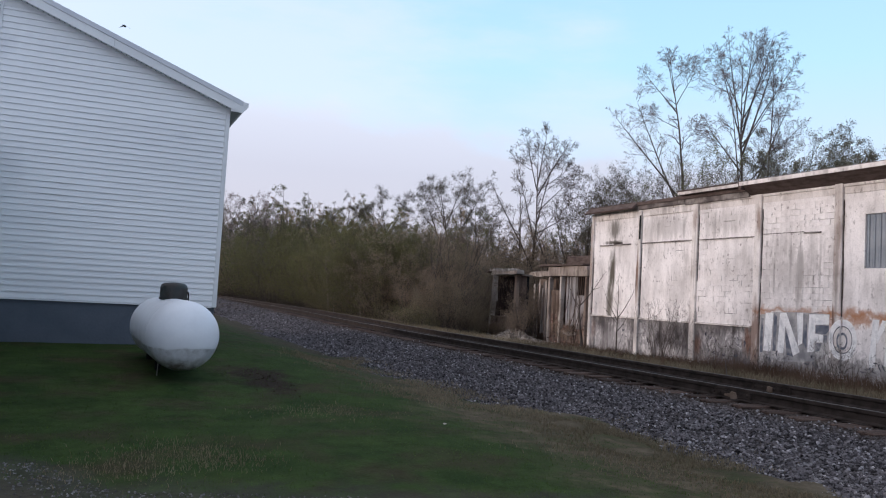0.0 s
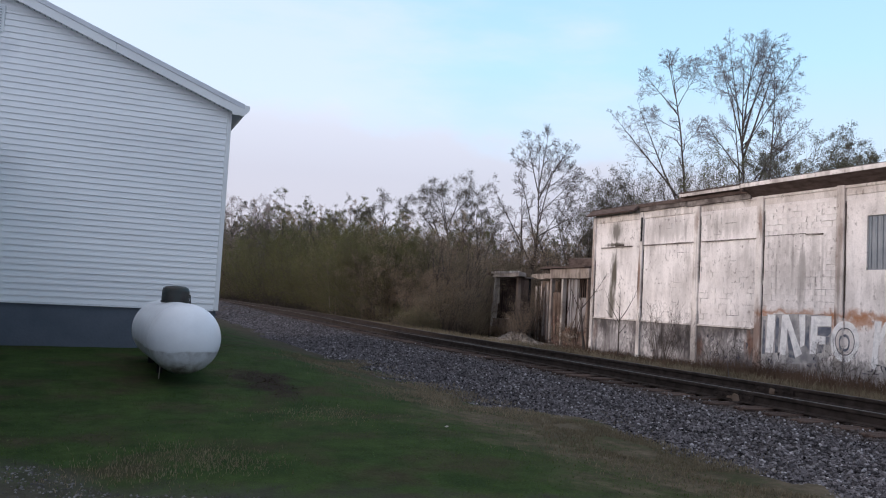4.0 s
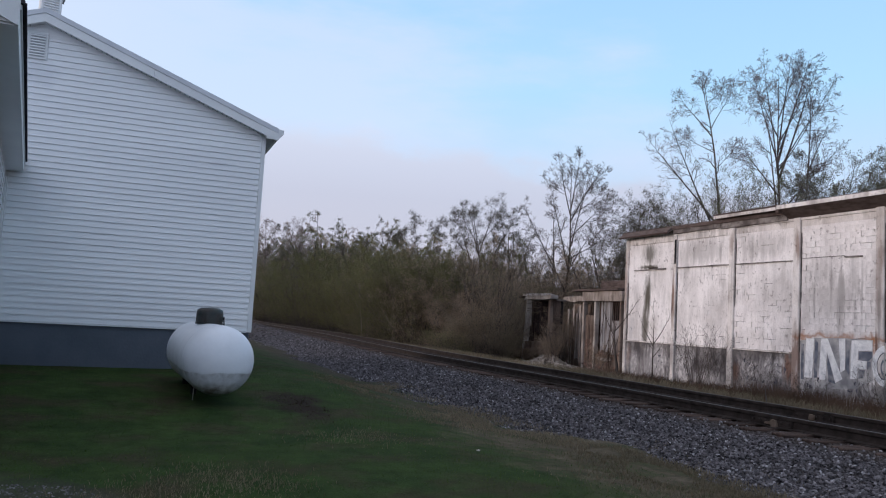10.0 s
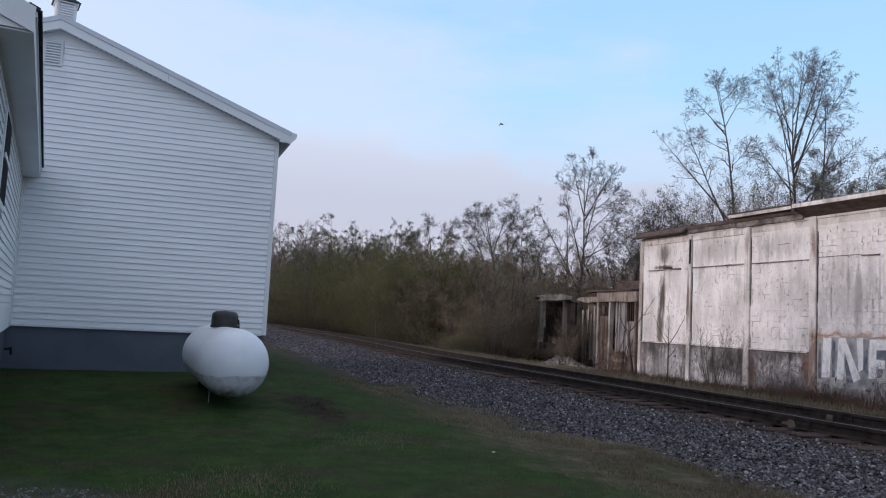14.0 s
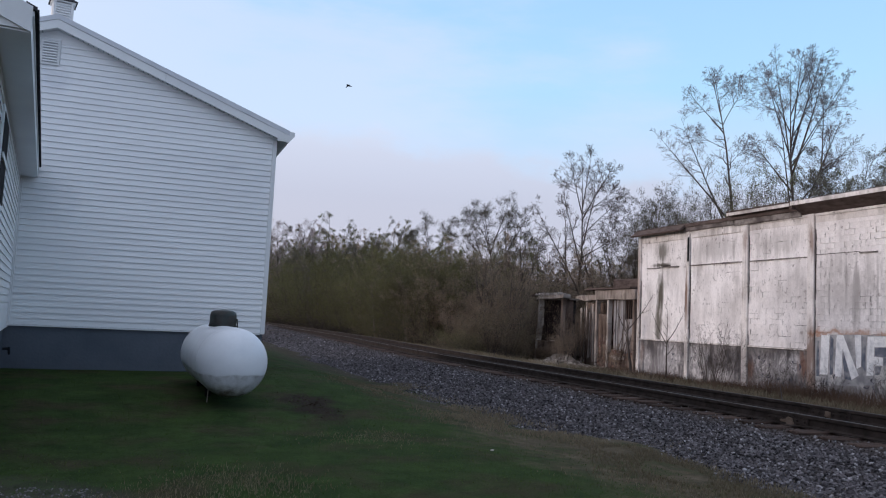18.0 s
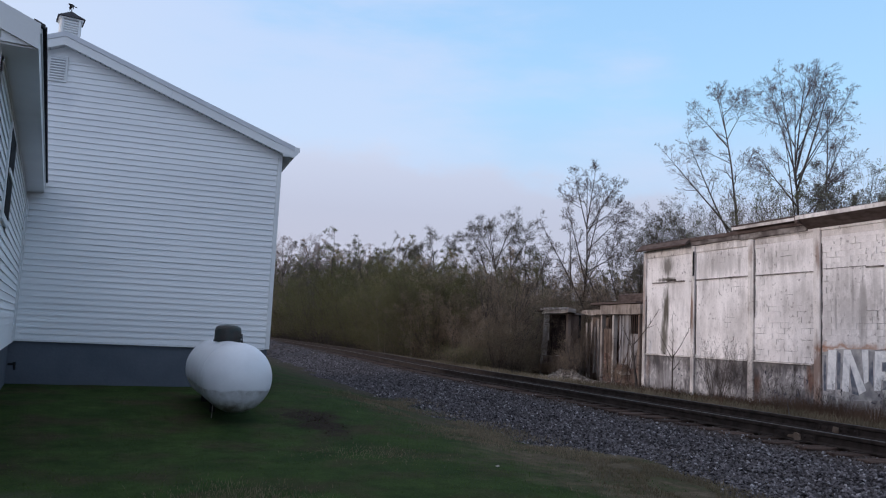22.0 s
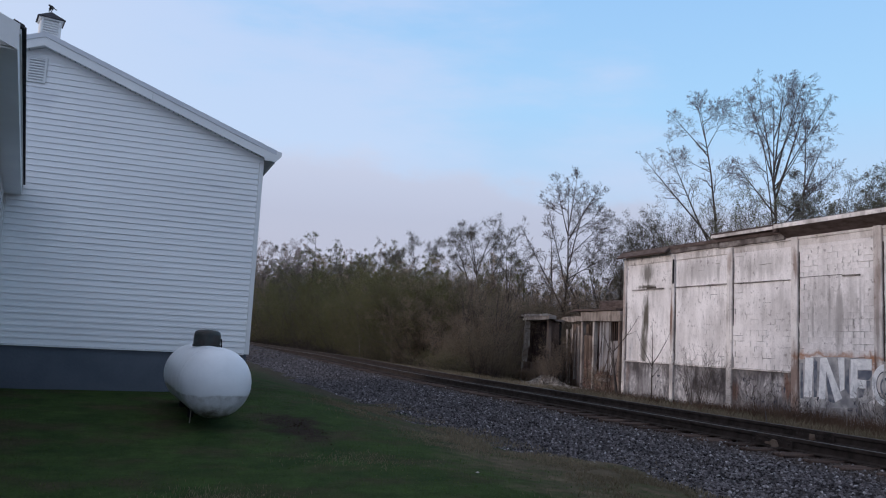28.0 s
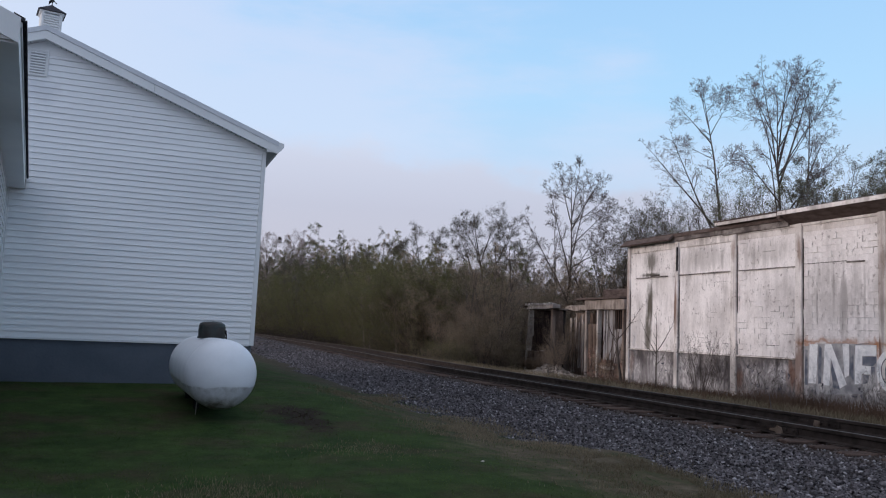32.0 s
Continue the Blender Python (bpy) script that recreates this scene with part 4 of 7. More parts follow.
        col = mx.outputs[2]
    l.new(col, b.inputs["Base Color"])
    return m


M_LIME = aged_paint("old_limewash", (0.86, 0.815, 0.805), (0.71, 0.665, 0.65), (0.27, 0.24, 0.23), 0.36, True)
blots(M_LIME, (0.085, 0.075, 0.058), ((30.05, 3.0, 0.30, 0.95, 0.95), (30.15, 1.6, 0.28, 1.3, 0.9), (30.0, 4.85, 0.42, 0.55, 0.8), (30.0, 4.25, 0.8, 0.10, 0.9)))
blots(M_LIME, (0.30, 0.275, 0.265), ((26.4, 4.75, 1.6, 0.55, 0.45), (22.9, 4.75, 1.2, 0.5, 0.4), (25.6, 2.2, 0.8, 1.1, 0.35), (26.9, 2.9, 0.35, 1.2, 0.2), (22.6, 2.9, 1.1, 0.9, 0.25), (20.0, 2.9, 1.3, 0.8, 0.45), (19.5, 2.6, 0.16, 1.4, 0.6), (19.0, 3.5, 0.2, 0.9, 0.4), (20.3, 3.7, 0.7, 0.5, 0.3), (19.9, 3.3, 0.06, 0.9, 0.6), (20.6, 2.9, 0.05, 0.8, 0.5), (18.7, 2.9, 0.05, 1.0, 0.5), (25.3, 4.6, 0.09, 0.5, 0.5), (23.6, 4.6, 0.1, 0.5, 0.45), (26.9, 4.6, 0.08, 0.5, 0.45), (16.0, 2.2, 1.2, 0.7, 0.35), (20.0, -0.4, 1.3, 0.4, 0.7), (17.6, -0.35, 1.4, 0.45, 0.7), (18.8, -0.1, 0.5, 0.5, 0.6), (15.8, -0.3, 1.0, 0.5, 0.6)))
blots(M_LIME, (0.40, 0.18, 0.085), ((18.3, 1.35, 0.14, 0.35, 0.8), (17.2, 1.35, 0.5, 0.3, 0.75), (16.3, 1.4, 0.5, 0.22, 0.6), (21.05, 1.3, 0.1, 0.4, 0.7)), 1.4, (0, 5.0, 4.0))
blots(M_LIME, (0.11, 0.10, 0.11), ((20.0, -0.3, 1.9, 0.55, 0.5), (17.0, -0.3, 2.2, 0.55, 0.45)), 2.6, (0, 6.0, 4.5))
M_FRAME = aged_paint("limewashed_concrete", (0.80, 0.75, 0.725), (0.60, 0.545, 0.515), (0.19, 0.155, 0.135), 0.6, True)
blots(M_FRAME, (0.19, 0.11, 0.08), ((28.15, 2.7, 0.12, 1.2, 0.9), (21.35, 0.7, 0.25, 1.1, 0.8), (21.35, -0.3, 0.3, 0.6, 0.7), (21.3, 4.6, 0.12, 0.6, 0.7), (31.65, 3.5, 0.12, 1.8, 0.6), (18.12, 1.35, 0.1, 0.45, 0.95), (18.0, 3.6, 0.14, 1.6, 0.45), (24.6, 4.9, 0.1, 0.5, 0.5)))
blots(M_FRAME, (0.20, 0.18, 0.175), ((28.1, 0.35, 0.18, 0.6, 0.6), (31.65, 0.4, 0.15, 0.7, 0.5), (24.6, -0.4, 0.25, 0.35, 0.6), (18.0, -0.2, 0.3, 0.6, 0.75), (18.0, 2.6, 0.06, 1.8, 0.45), (24.55, 3.4, 0.05, 1.6, 0.35)))
M_DADO = aged_paint("worn_grey_base_paint", (0.42, 0.39, 0.385), (0.19, 0.172, 0.168), (0.055, 0.048, 0.046), 0.9, lo=0.40, hi=0.66)
blots(M_DADO, (0.70, 0.67, 0.67), ((31.0, -0.1, 0.5, 0.6, 0.7), (29.3, 0.05, 1.0, 0.75, 0.8), (27.4, 0.0, 0.6, 0.8, 0.8), (25.9, -0.35, 1.0, 0.3, 0.6), (26.9, 0.45, 0.3, 0.3, 0.6), (23.6, 0.1, 0.5, 0.5, 0.6), (22.7, 0.2, 0.7, 0.5, 0.75), (22.0, 0.3, 0.4, 0.4, 0.6)))
blots(M_DADO, (0.075, 0.07, 0.08), ((30.0, 0.0, 2.2, 1.0, 0.5), (26.3, 0.0, 2.0, 1.0, 0.5), (22.9, 0.0, 1.8, 1.0, 0.6)), 2.6, (0, 6.0, 4.5))
blots(M_DADO, (0.17, 0.085, 0.055), ((21.7, 0.35, 0.25, 0.6, 0.8), (24.3, 0.0, 0.25, 0.4, 0.5), (31.3, 0.2, 0.2, 0.6, 0.4)))
M_TAR = surf("brown_tar_felt", (0.075, 0.055, 0.05), (0.13, 0.10, 0.09), 3, 0.9, 0.5, 20, stretch=(1, 1, 4))
M_CRACK = surf("gap_shade", (0.05, 0.042, 0.038), (0.10, 0.085, 0.075), 6, 0.95, 0.3, 20)
M_RUSTSTEEL = surf("corrugated_grey_sheet", (0.20, 0.22, 0.25), (0.28, 0.30, 0.33), 2, 0.5, 0.1, 30, metal=0.3)
M_SPRAYWHITE = surf("white_spray_paint", (0.80, 0.79, 0.80), (0.88, 0.87, 0.87), 3, 0.9, 0.3, 20, c3=(0.62, 0.62, 0.64), scale3=3.5)
M_SPRAYWASH = surf("grey_wash_paint", (0.24, 0.235, 0.25), (0.46, 0.44, 0.44), 2.2, 0.9, 0.3, 20, c3=(0.58, 0.55, 0.54), scale3=1.4)
M_SPRAYINK = surf("dark_spray_paint", (0.035, 0.038, 0.055), (0.10, 0.10, 0.13), 4, 0.9, 0.3, 20)
M_SPRAYBLUE = surf("blue_grey_spray_paint", (0.10, 0.11, 0.145), (0.20, 0.21, 0.25), 4, 0.9, 0.3, 20, c3=(0.34, 0.33, 0.34), scale3=2)


def build_warehouse():
    w = thing("warehouse", (WX, 0, WBASE), "derelict white limewashed block warehouse with stains and graffiti", "warehouse")
    def Z(z):
        return z - WBASE
    y_end, y_far = BAYS[0], BAYS[-1]
    # core wall behind the infill
    wy0, wy1, wz0, wz1 = 15.3, 17.08, 2.92, 4.6
    core = bmesh.new()
    for a, b, c, d in ((y_far - 12, wy0, -0.2, 5.5), (wy1, y_end - 0.02, -0.2, 5.5), (wy0, wy1, -0.2, wz0), (wy0, wy1, wz1, 5.5)):
        slab(core, 0.13, 0.30, a, b, Z(c) if c > 0 else 0, Z(d))
    part("wall", core, M_CRACK, w, "dark mortar behind the blocks")
    part("end_wall", box(0.02, 9.5, y_end - 0.32, y_end - 0.02, 0, Z(5.5)), M_LIME, w)
    part("back_wall", box(9.3, 9.5, y_far - 12, y_end - 0.33, 0, Z(5.3)), M_LIME, w)
    part("end_wall", box(0.3, 9.29, y_far - 12, y_far - 11.8, 0, Z(5.5)), M_LIME, w)
    # columns
    for k, y in enumerate(BAYS):
        wd = (0.20, 0.22)[k] if k < 2 else 0.30
        part("column", box(-0.06, 0.15, y - wd / 2, y + wd / 2, 0, Z(5.62 if k != 4 else 5.75), 0.02), M_FRAME, w, "limewashed concrete column")
    # infill, bay by bay
    rng = random.Random(3)
    for k in range(len(BAYS) - 1):
        a, b = BAYS[k + 1] + 0.15, BAYS[k] - (0.15 if k else 0.10)
        if k < 3:
            part("base_panel", box(0.0, 0.12, a + 0.01, b - 0.01, 0, Z(0.84), 0.01), M_DADO, w, "stained grey base panel")
            part("sill", box(-0.05, 0.12, a + 0.005, b - 0.005, Z(0.845), Z(0.90), 0.012), M_FRAME, w)
        if k < 4:
            la, lb = ((28.75, 31.05), (a + 0.02, b - 0.02), (a + 0.02, b - 0.02), (18.68, 19.36))[k]
            part("ledge", worn(box(-0.03, 0.12, la, lb, Z(4.10), Z(4.15 if k != 2 else 4.135), 0.008), 60 + k, 0.012), M_TARGREY, w, "dark broken ledge")
            if k == 3:
                part("crack", box(0.014, 0.018, 19.37, b, Z(4.165), Z(4.185)), M_CRACK, w)
            if k == 0:
                part("broken_ledge_end", worn(box(-0.05, 0.10, 29.35, 29.95, Z(4.15), Z(4.24), 0.02), 66, 0.03), M_CRACK, w, "dark crumbled piece on the ledge")
        part("beam", box(-0.02 if k < 2 else 0.021, 0.12, a + 0.005, b - 0.005, Z(5.30), Z(5.52), 0.006), M_FRAME, w, "concrete lintel beam")
        if k in (4, 5, 6):
            spans = ((wy1, b, WBASE, 5.29), (a, wy0, WBASE, 5.29), (wy0, wy1, WBASE, wz0), (wy0, wy1, wz1, 5.29)) if k == 4 else ((a, b, WBASE, 5.29),)
            for y0, y1, z0, z1 in spans:
                part("render_panel", box(0.03, 0.125, y0, y1, Z(z0), Z(z1)), M_LIME, w, "plain limewashed render panel")
        else:
            block_bay(w, k, a, b, rng, Z)
    # roof slab and the boards along its edge
    part("roof", box(-0.15, 9.8, y_far - 12, y_end + 0.1, Z(5.78), Z(5.93)), M_TAR, w, "flat tar-felt roof")
    part("plate", box(-0.02, 0.3, y_far - 12, y_end, Z(5.525), Z(5.775)), M_FRAME, w)
    felt = prism([(-0.42, Z(5.66)), (-0.38, Z(5.60)), (0.0, Z(5.86)), (0.0, Z(5.93)), (-0.1, Z(5.95))], 28.2, 31.85)
    part("felt_edge", felt, M_TAR, w, "brown sagging felt edge")
    part("felt_edge", worn(box(-0.10, 0.0, 25.2, 28.19, Z(5.60), Z(5.93), 0.015), 51, 0.02), M_TARGREY, w, "torn grey felt on the parapet")
    part("felt_edge", worn(box(-0.09, 0.0, 21.75, 25.19, Z(5.56), Z(5.92), 0.015), 52, 0.025), M_TARGREY, w, "torn purple-grey felt on the parapet")
    part("eave_corner", worn(box(-0.60, -0.02, 21.64, 21.80, Z(5.78), Z(6.03), 0.02), 53, 0.02), M_TAR, w, "dark broken corner of the eave")
    part("fascia_board", box(-0.38, -0.34, 21.75, 25.3, Z(5.93), Z(6.05), 0.005), M_FRAME, w, "weathered white fascia board")
    part("fascia_board", box(-0.62, -0.58, y_far - 12, 21.74, Z(5.90), Z(6.04), 0.005), M_FRAME, w, "weathered white fascia board")
    part("roof_edge", box(-0.40, 0.6, y_far - 12, 25.32, Z(6.055), Z(6.11), 0.01), M_TAR, w)
    part("eave_board", prism([(-0.58, Z(5.90)), (-0.58, Z(6.04)), (0.0, Z(5.78)), (0.0, Z(5.60))], y_far - 12, 21.72), M_TAR, w, "dark brown sloping eave boards")
    part("eave_board", prism([(-0.34, Z(5.93)), (-0.34, Z(6.04)), (0.0, Z(6.0)), (0.0, Z(5.90))], 21.75, 25.3), M_TAR, w)
    # boarded window
    win = part("window", box(0.10, 0.16, wy0, wy1, Z(wz0), Z(wz1), 0.005), M_RUSTSTEEL, w, "window closed with grey corrugated sheet")
    for i in range(9):
        y = wy0 + 0.1 + i * 0.195
        part("rib", box(0.075, 0.10, y, y + 0.08, Z(wz0) + 0.02, Z(wz1) - 0.02, 0.02), M_RUSTSTEEL, win)
    # ragged dark strips standing for shaded gaps where the infill has left the columns
    for y, z0, z1, wd in ((21.17, 2.6, 5.2, 0.035), (21.19, 0.9, 2.5, 0.02), (24.42, 2.5, 5.2, 0.03), (24.76, 4.2, 5.25, 0.03), (27.93, 1.0, 4.0, 0.025), (31.52, 0.5, 3.6, 0.03), (17.83, 1.4, 5.2, 0.05), (18.17, 2.0, 5.2, 0.02), (28.27, 1.8, 3.2, 0.05), (21.52, 3.0, 5.2, 0.02)):
        left, right, z = [], [], z0
        while z < z1:
            thin = min(1.0, 0.25 + 2.2 * (z - z0), 0.25 + 2.2 * (z1 - z)) * 0.7
            left.append((y - wd * thin * rng.uniform(0.1, 0.9), Z(z)))
            right.append((y + wd * thin * rng.uniform(0.1, 0.9), Z(z)))
            z += rng.uniform(0.06, 0.2)
        part("gap", prism(left + right[::-1], -0.004, 0.018, "x"), M_CRACK, w, "dark ragged strip standing for a shaded gap beside the column")
    # dark scrawled strokes on the base panels
    for y0, y1, count in ((27.2, 29.3, 9), (21.7, 24.1, 16), (26.2, 27.6, 6), (18.2, 21.1, 16), (15.5, 17.7, 14)):
        for i in range(count):
            y, z, t = rng.uniform(y0, y1), rng.uniform(-0.35, 0.55) if y0 > 21 else rng.uniform(-0.5, 0.15), rng.uniform(-0.5, 0.5)
            pts, wd = [], rng.uniform(0.008, 0.022)
            for j in range(5):
                pts.append((y, z, wd * (1.0, 1.6, 1.3, 0.9, 0.4)[j]))
                t += rng.uniform(-1.3, 1.3)
                y, z = y + 0.07 * math.sin(t), z - 0.06 * math.cos(t)
            if z > -0.6:
                face = -0.064 if 27.93 < y < 28.27 else -0.003 if y0 > 21 else 0.012
                part("scrawl", prism([(q - d, Z(e)) for q, e, d in pts] + [(q + d, Z(e)) for q, e, d in pts[::-1]], face, face + 0.003, "x"), M_SPRAYINK, w)
    # black strip laid on the first inner column as an open joint's shade
    part("joint_shade", box(-0.064, -0.061, 27.98, 28.10, Z(4.3), Z(5.35)), M_DARK, w, "black strip standing for a shaded open joint")
    return w


def block_bay(w, k, a, b, rng, Z):
    """Concrete blocks between two columns, with open joints; the render still hides part of them."""
    rest_v, rest_f = [], []
    zs, course = 0.905 if k < 3 else WBASE + 0.02, 0.203
    shared = {}
    row = 0
    z = zs
    while z + course < 5.3:
        y = a + (0.2 if row % 2 else 0.0)
        edges = [a] + ([a + 0.2] if row % 2 else []) 
        y = edges[-1]
        while y + 0.405 < b:
            y += 0.405
            edges.append(y)
        edges.append(b)
        for y0, y1 in zip(edges, edges[1:]):
            if y1 - y0 < 0.05:
                continue
            patch = noise.noise((y0 * 0.45, z * 0.5, k * 3.1)) + 0.5 * noise.noise((y0 * 1.7, z * 1.9, k))
            u = (b - y1) / (b - a)
            saw = u < 0.09 and k > 1
            if k == 0:
                bare = patch > 0.20 and z > 4.2
            elif k == 1:
                bare = patch > 0.30
            elif k == 2:
                bare = saw or (patch > -0.12 and (z > 4.2 or z < 3.2))
            else:
                bare = saw or z > 4.15 or patch > 0.28
            out = rng.uniform(0.018, 0.030) if bare else 0.024
            # open joints only on some sides of a block
            wide = 0.013
            odds = (0.55, 0.55, 0.40, 0.40) if k == 3 and z > 4.1 else (0.5, 0.5, 0.3, 0.3) if saw else (0.40, 0.40, 0.17, 0.17)
            g0, g1, g2, g3 = [rng.uniform(0.003, wide) if bare and rng.random() < q else 0.0 for q in odds]
            if saw and rng.random() < 0.35:
                g1 = rng.uniform(0.02, 0.06)
            if k == 3:
                key = (round(y1 - y0, 2), bare, saw, rng.randrange(6) if bare else 0)
                if key not in shared:
                    o = part("block", box(0, 0.09, -(y1 - y0) / 2 + g0, (y1 - y0) / 2 - g1, g2, course - g3, 0.004 if bare else 0.0), M_LIME, w)
                    shared[key] = o.data
                else:
                    o = new("block", shared[key])
                    o.parent = w
                o.matrix_basis = pose(out, (y0 + y1) / 2, Z(z))
            else:
                n0 = len(rest_v)
                for x in (out, 0.128):
                    rest_v += [(x, y0 + g0, Z(z) + g2), (x, y1 - g1, Z(z) + g2), (x, y1 - g1, Z(z + course) - g3), (x, y0 + g0, Z(z + course) - g3)]
                rest_f += [(n0, n0 + 3, n0 + 2, n0 + 1)]
                if bare:
                    rest_f += [(n0, n0 + 1, n0 + 5, n0 + 4), (n0 + 1, n0 + 2, n0 + 6, n0 + 5), (n0 + 2, n0 + 3, n0 + 7, n0 + 6), (n0 + 3, n0, n0 + 4, n0 + 7)]
        z += course
        row += 1
    if rest_v:
        tagged(mesh_ob("blockwork", rest_v, rest_f, M_LIME, w, "limewashed concrete blocks"), kind="stuff")
    part("patch", box(0.026, 0.12, a, b, Z(z) + 0.002, Z(5.298)), M_LIME, w)


M_TARGREY = surf("weathered_grey_felt", (0.10, 0.085, 0.08), (0.20, 0.17, 0.16), 3, 0.9, 0.5, 20, c3=(0.34, 0.31, 0.29), scale3=1.5)
build_warehouse()

# ---- graffiti, ruin and rubble ----
def letter(w, name, polys, material, depth):
    """Painted letter strokes: polygons in (run to the right, height) laid on the wall, stepping over the column's face."""
    bm = bmesh.new()
    for poly in polys:
        vs = []
        for front in (0, 1):
            ring = []
            on_column = any(17.85 <= 21.47 - u <= 18.15 for u, _ in poly)
            for u, z in poly:
                y = 21.47 - u
                face = -0.060 if on_column else 0.020
                ring.append(bm.verts.new((face - depth - 0.001 * front, y, z - WBASE)))
            vs.append(ring)
        n = len(poly)
        bm.faces.new(vs[1])
        for i in range(n):
            bm.faces.new((vs[0][i], vs[0][(i + 1) % n], vs[1][(i + 1) % n], vs[1][i]))
    return part(name, bm, material, w)


def bar(u0, z0, u1, z1):
    return [(u0, z0), (u1, z0), (u1, z1), (u0, z1)]


def build_graffiti(w):
    g = letter(w, "graffiti_shadow", [[(0.90, 0.10), (1.04, 0.12), (1.06, 1.30), (0.93, 1.40)], bar(0.34, 0.02, 0.46, 1.22), [(1.52, 0.02), (1.78, -0.02), (1.50, 0.86), (1.44, 0.60)], [(2.17, 0.50), (2.32, 0.30), (2.34, 1.38), (2.18, 1.45)], [(2.67, 0.83), (3.04, 0.80), (3.17, 0.92), (3.17, 1.10), (2.67, 1.08)], [(2.66, 0.22), (2.84, 0.26), (2.92, 0.51), (2.67, 0.52)], bar(2.98, 0.54, 3.12, 0.78)], M_SPRAYBLUE, 0.002)
    g["label"] = "blue-grey sprayed background of large block letters"
    g = letter(w, "graffiti_wash", [[(0.30, -0.15), (0.28, 1.32), (0.9, 1.44), (2.1, 1.48), (3.19, 1.46), (3.19, 0.2), (2.6, -0.1), (1.4, -0.22)]], M_SPRAYWASH, 0.001)
    g["label"] = "grey paint wash behind the block letters"
    jobs = [
        [[(0.55, 1.41), (0.90, 1.42), (0.82, 0.09), (0.49, 0.09)]],
        [[(1.19, 1.43), (1.46, 1.44), (1.38, 0.07), (1.10, 0.07)], [(1.461, 1.44), (2.06, 0.16), (1.79, 0.01), (1.43, 1.0)], [(1.90, 1.46), (2.15, 1.47), (2.15, 0.46), (1.98, 0.36)]],
        [[(2.40, 1.43), (2.66, 1.44), (2.62, 0.21), (2.36, 0.19)], [(2.662, 1.44), (3.165, 1.45), (3.17, 1.13), (2.655, 1.10)], [(2.645, 0.80), (2.97, 0.79), (2.96, 0.54), (2.635, 0.54)]],
        [[(4.74, 1.36), (4.95, 1.37), (4.86, 0.67), (4.83, -0.08), (4.66, -0.10), (4.62, 0.06)], [(4.88, 0.62), (5.10, 1.05), (5.22, 1.34), (5.05, 1.36), (4.89, 0.95)], [(5.24, 1.34), (5.44, 1.34), (5.28, 0.0), (5.12, 0.0)]],
    ]
    for polys in jobs:
        o = letter(w, "graffiti_letter", polys, M_SPRAYWHITE, 0.004)
        o["label"] = "white sprayed block letter"
    # round letter over the column
    def oval(cu, cz, ru, rz, inner, n=56):
        out = []
        for i in range(n):
            a, b = 2 * math.pi * i / n, 2 * math.pi * (i + 1) / n
            out.append([(cu + f * ru * math.cos(t), cz + f * rz * math.sin(t)) for f, t in ((1, a), (1, b), (inner, b), (inner, a))])
        return out
    o = letter(w, "graffiti_letter", oval(3.72, 0.68, 0.48, 0.64, 0.66), M_SPRAYWHITE, 0.004)
    o["label"] = "white sprayed round letter"
    o = letter(w, "graffiti_outline", oval(3.72, 0.68, 0.32, 0.43, 0.93), M_SPRAYINK, 0.006)
    o["label"] = "dark sprayed outline inside the round letter"
    o = letter(w, "graffiti_outline", oval(3.70, 0.64, 0.17, 0.27, 0.70), M_SPRAYBLUE, 0.006)
    o["label"] = "blue-grey inner ring of the round letter"


build_graffiti(bpy.data.objects["warehouse"])

M_OLDCONC = aged_paint("ruin_concrete", (0.40, 0.345, 0.31), (0.22, 0.18, 0.155), (0.07, 0.052, 0.044), 0.8)
M_PALEPOST = aged_paint("pale_ruin_post", (0.52, 0.47, 0.43), (0.30, 0.26, 0.235), (0.11, 0.085, 0.07), 0.6)
M_RUSTYPOST = aged_paint("reddish_stained_concrete", (0.24, 0.185, 0.155), (0.12, 0.085, 0.068), (0.05, 0.034, 0.027), 0.8)
M_BRICK = surf("broken_red_brick", (0.15, 0.085, 0.068), (0.24, 0.15, 0.125), 6, 0.9, 0.6, 30, rand=0.45, c3=(0.30, 0.26, 0.24), scale3=3)
M_OLDWOOD = surf("bleached_boards", (0.13, 0.115, 0.11), (0.34, 0.31, 0.30), 3, 0.9, 0.5, 25, stretch=(1, 1, 0.2), rand=0.4)
M_GREYSHEET = surf("grey_weathered_sheet", (0.24, 0.225, 0.23), (0.40, 0.385, 0.39), 2, 0.8, 0.3, 20, c3=(0.15, 0.12, 0.11), scale3=1.6, stretch=(1, 1, 0.35))
M_BROWNWOOD = surf("brown_boards", (0.055, 0.040, 0.034), (0.115, 0.082, 0.070), 3, 0.9, 0.5, 25, stretch=(1, 1, 0.2), rand=0.3)


# bar colour is near black, the doorway's shade put into it
M_BAR = surf("shaded_doorway_bar", (0.018, 0.011, 0.012), (0.035, 0.022, 0.022), 4, 0.9, 0.2, 20)


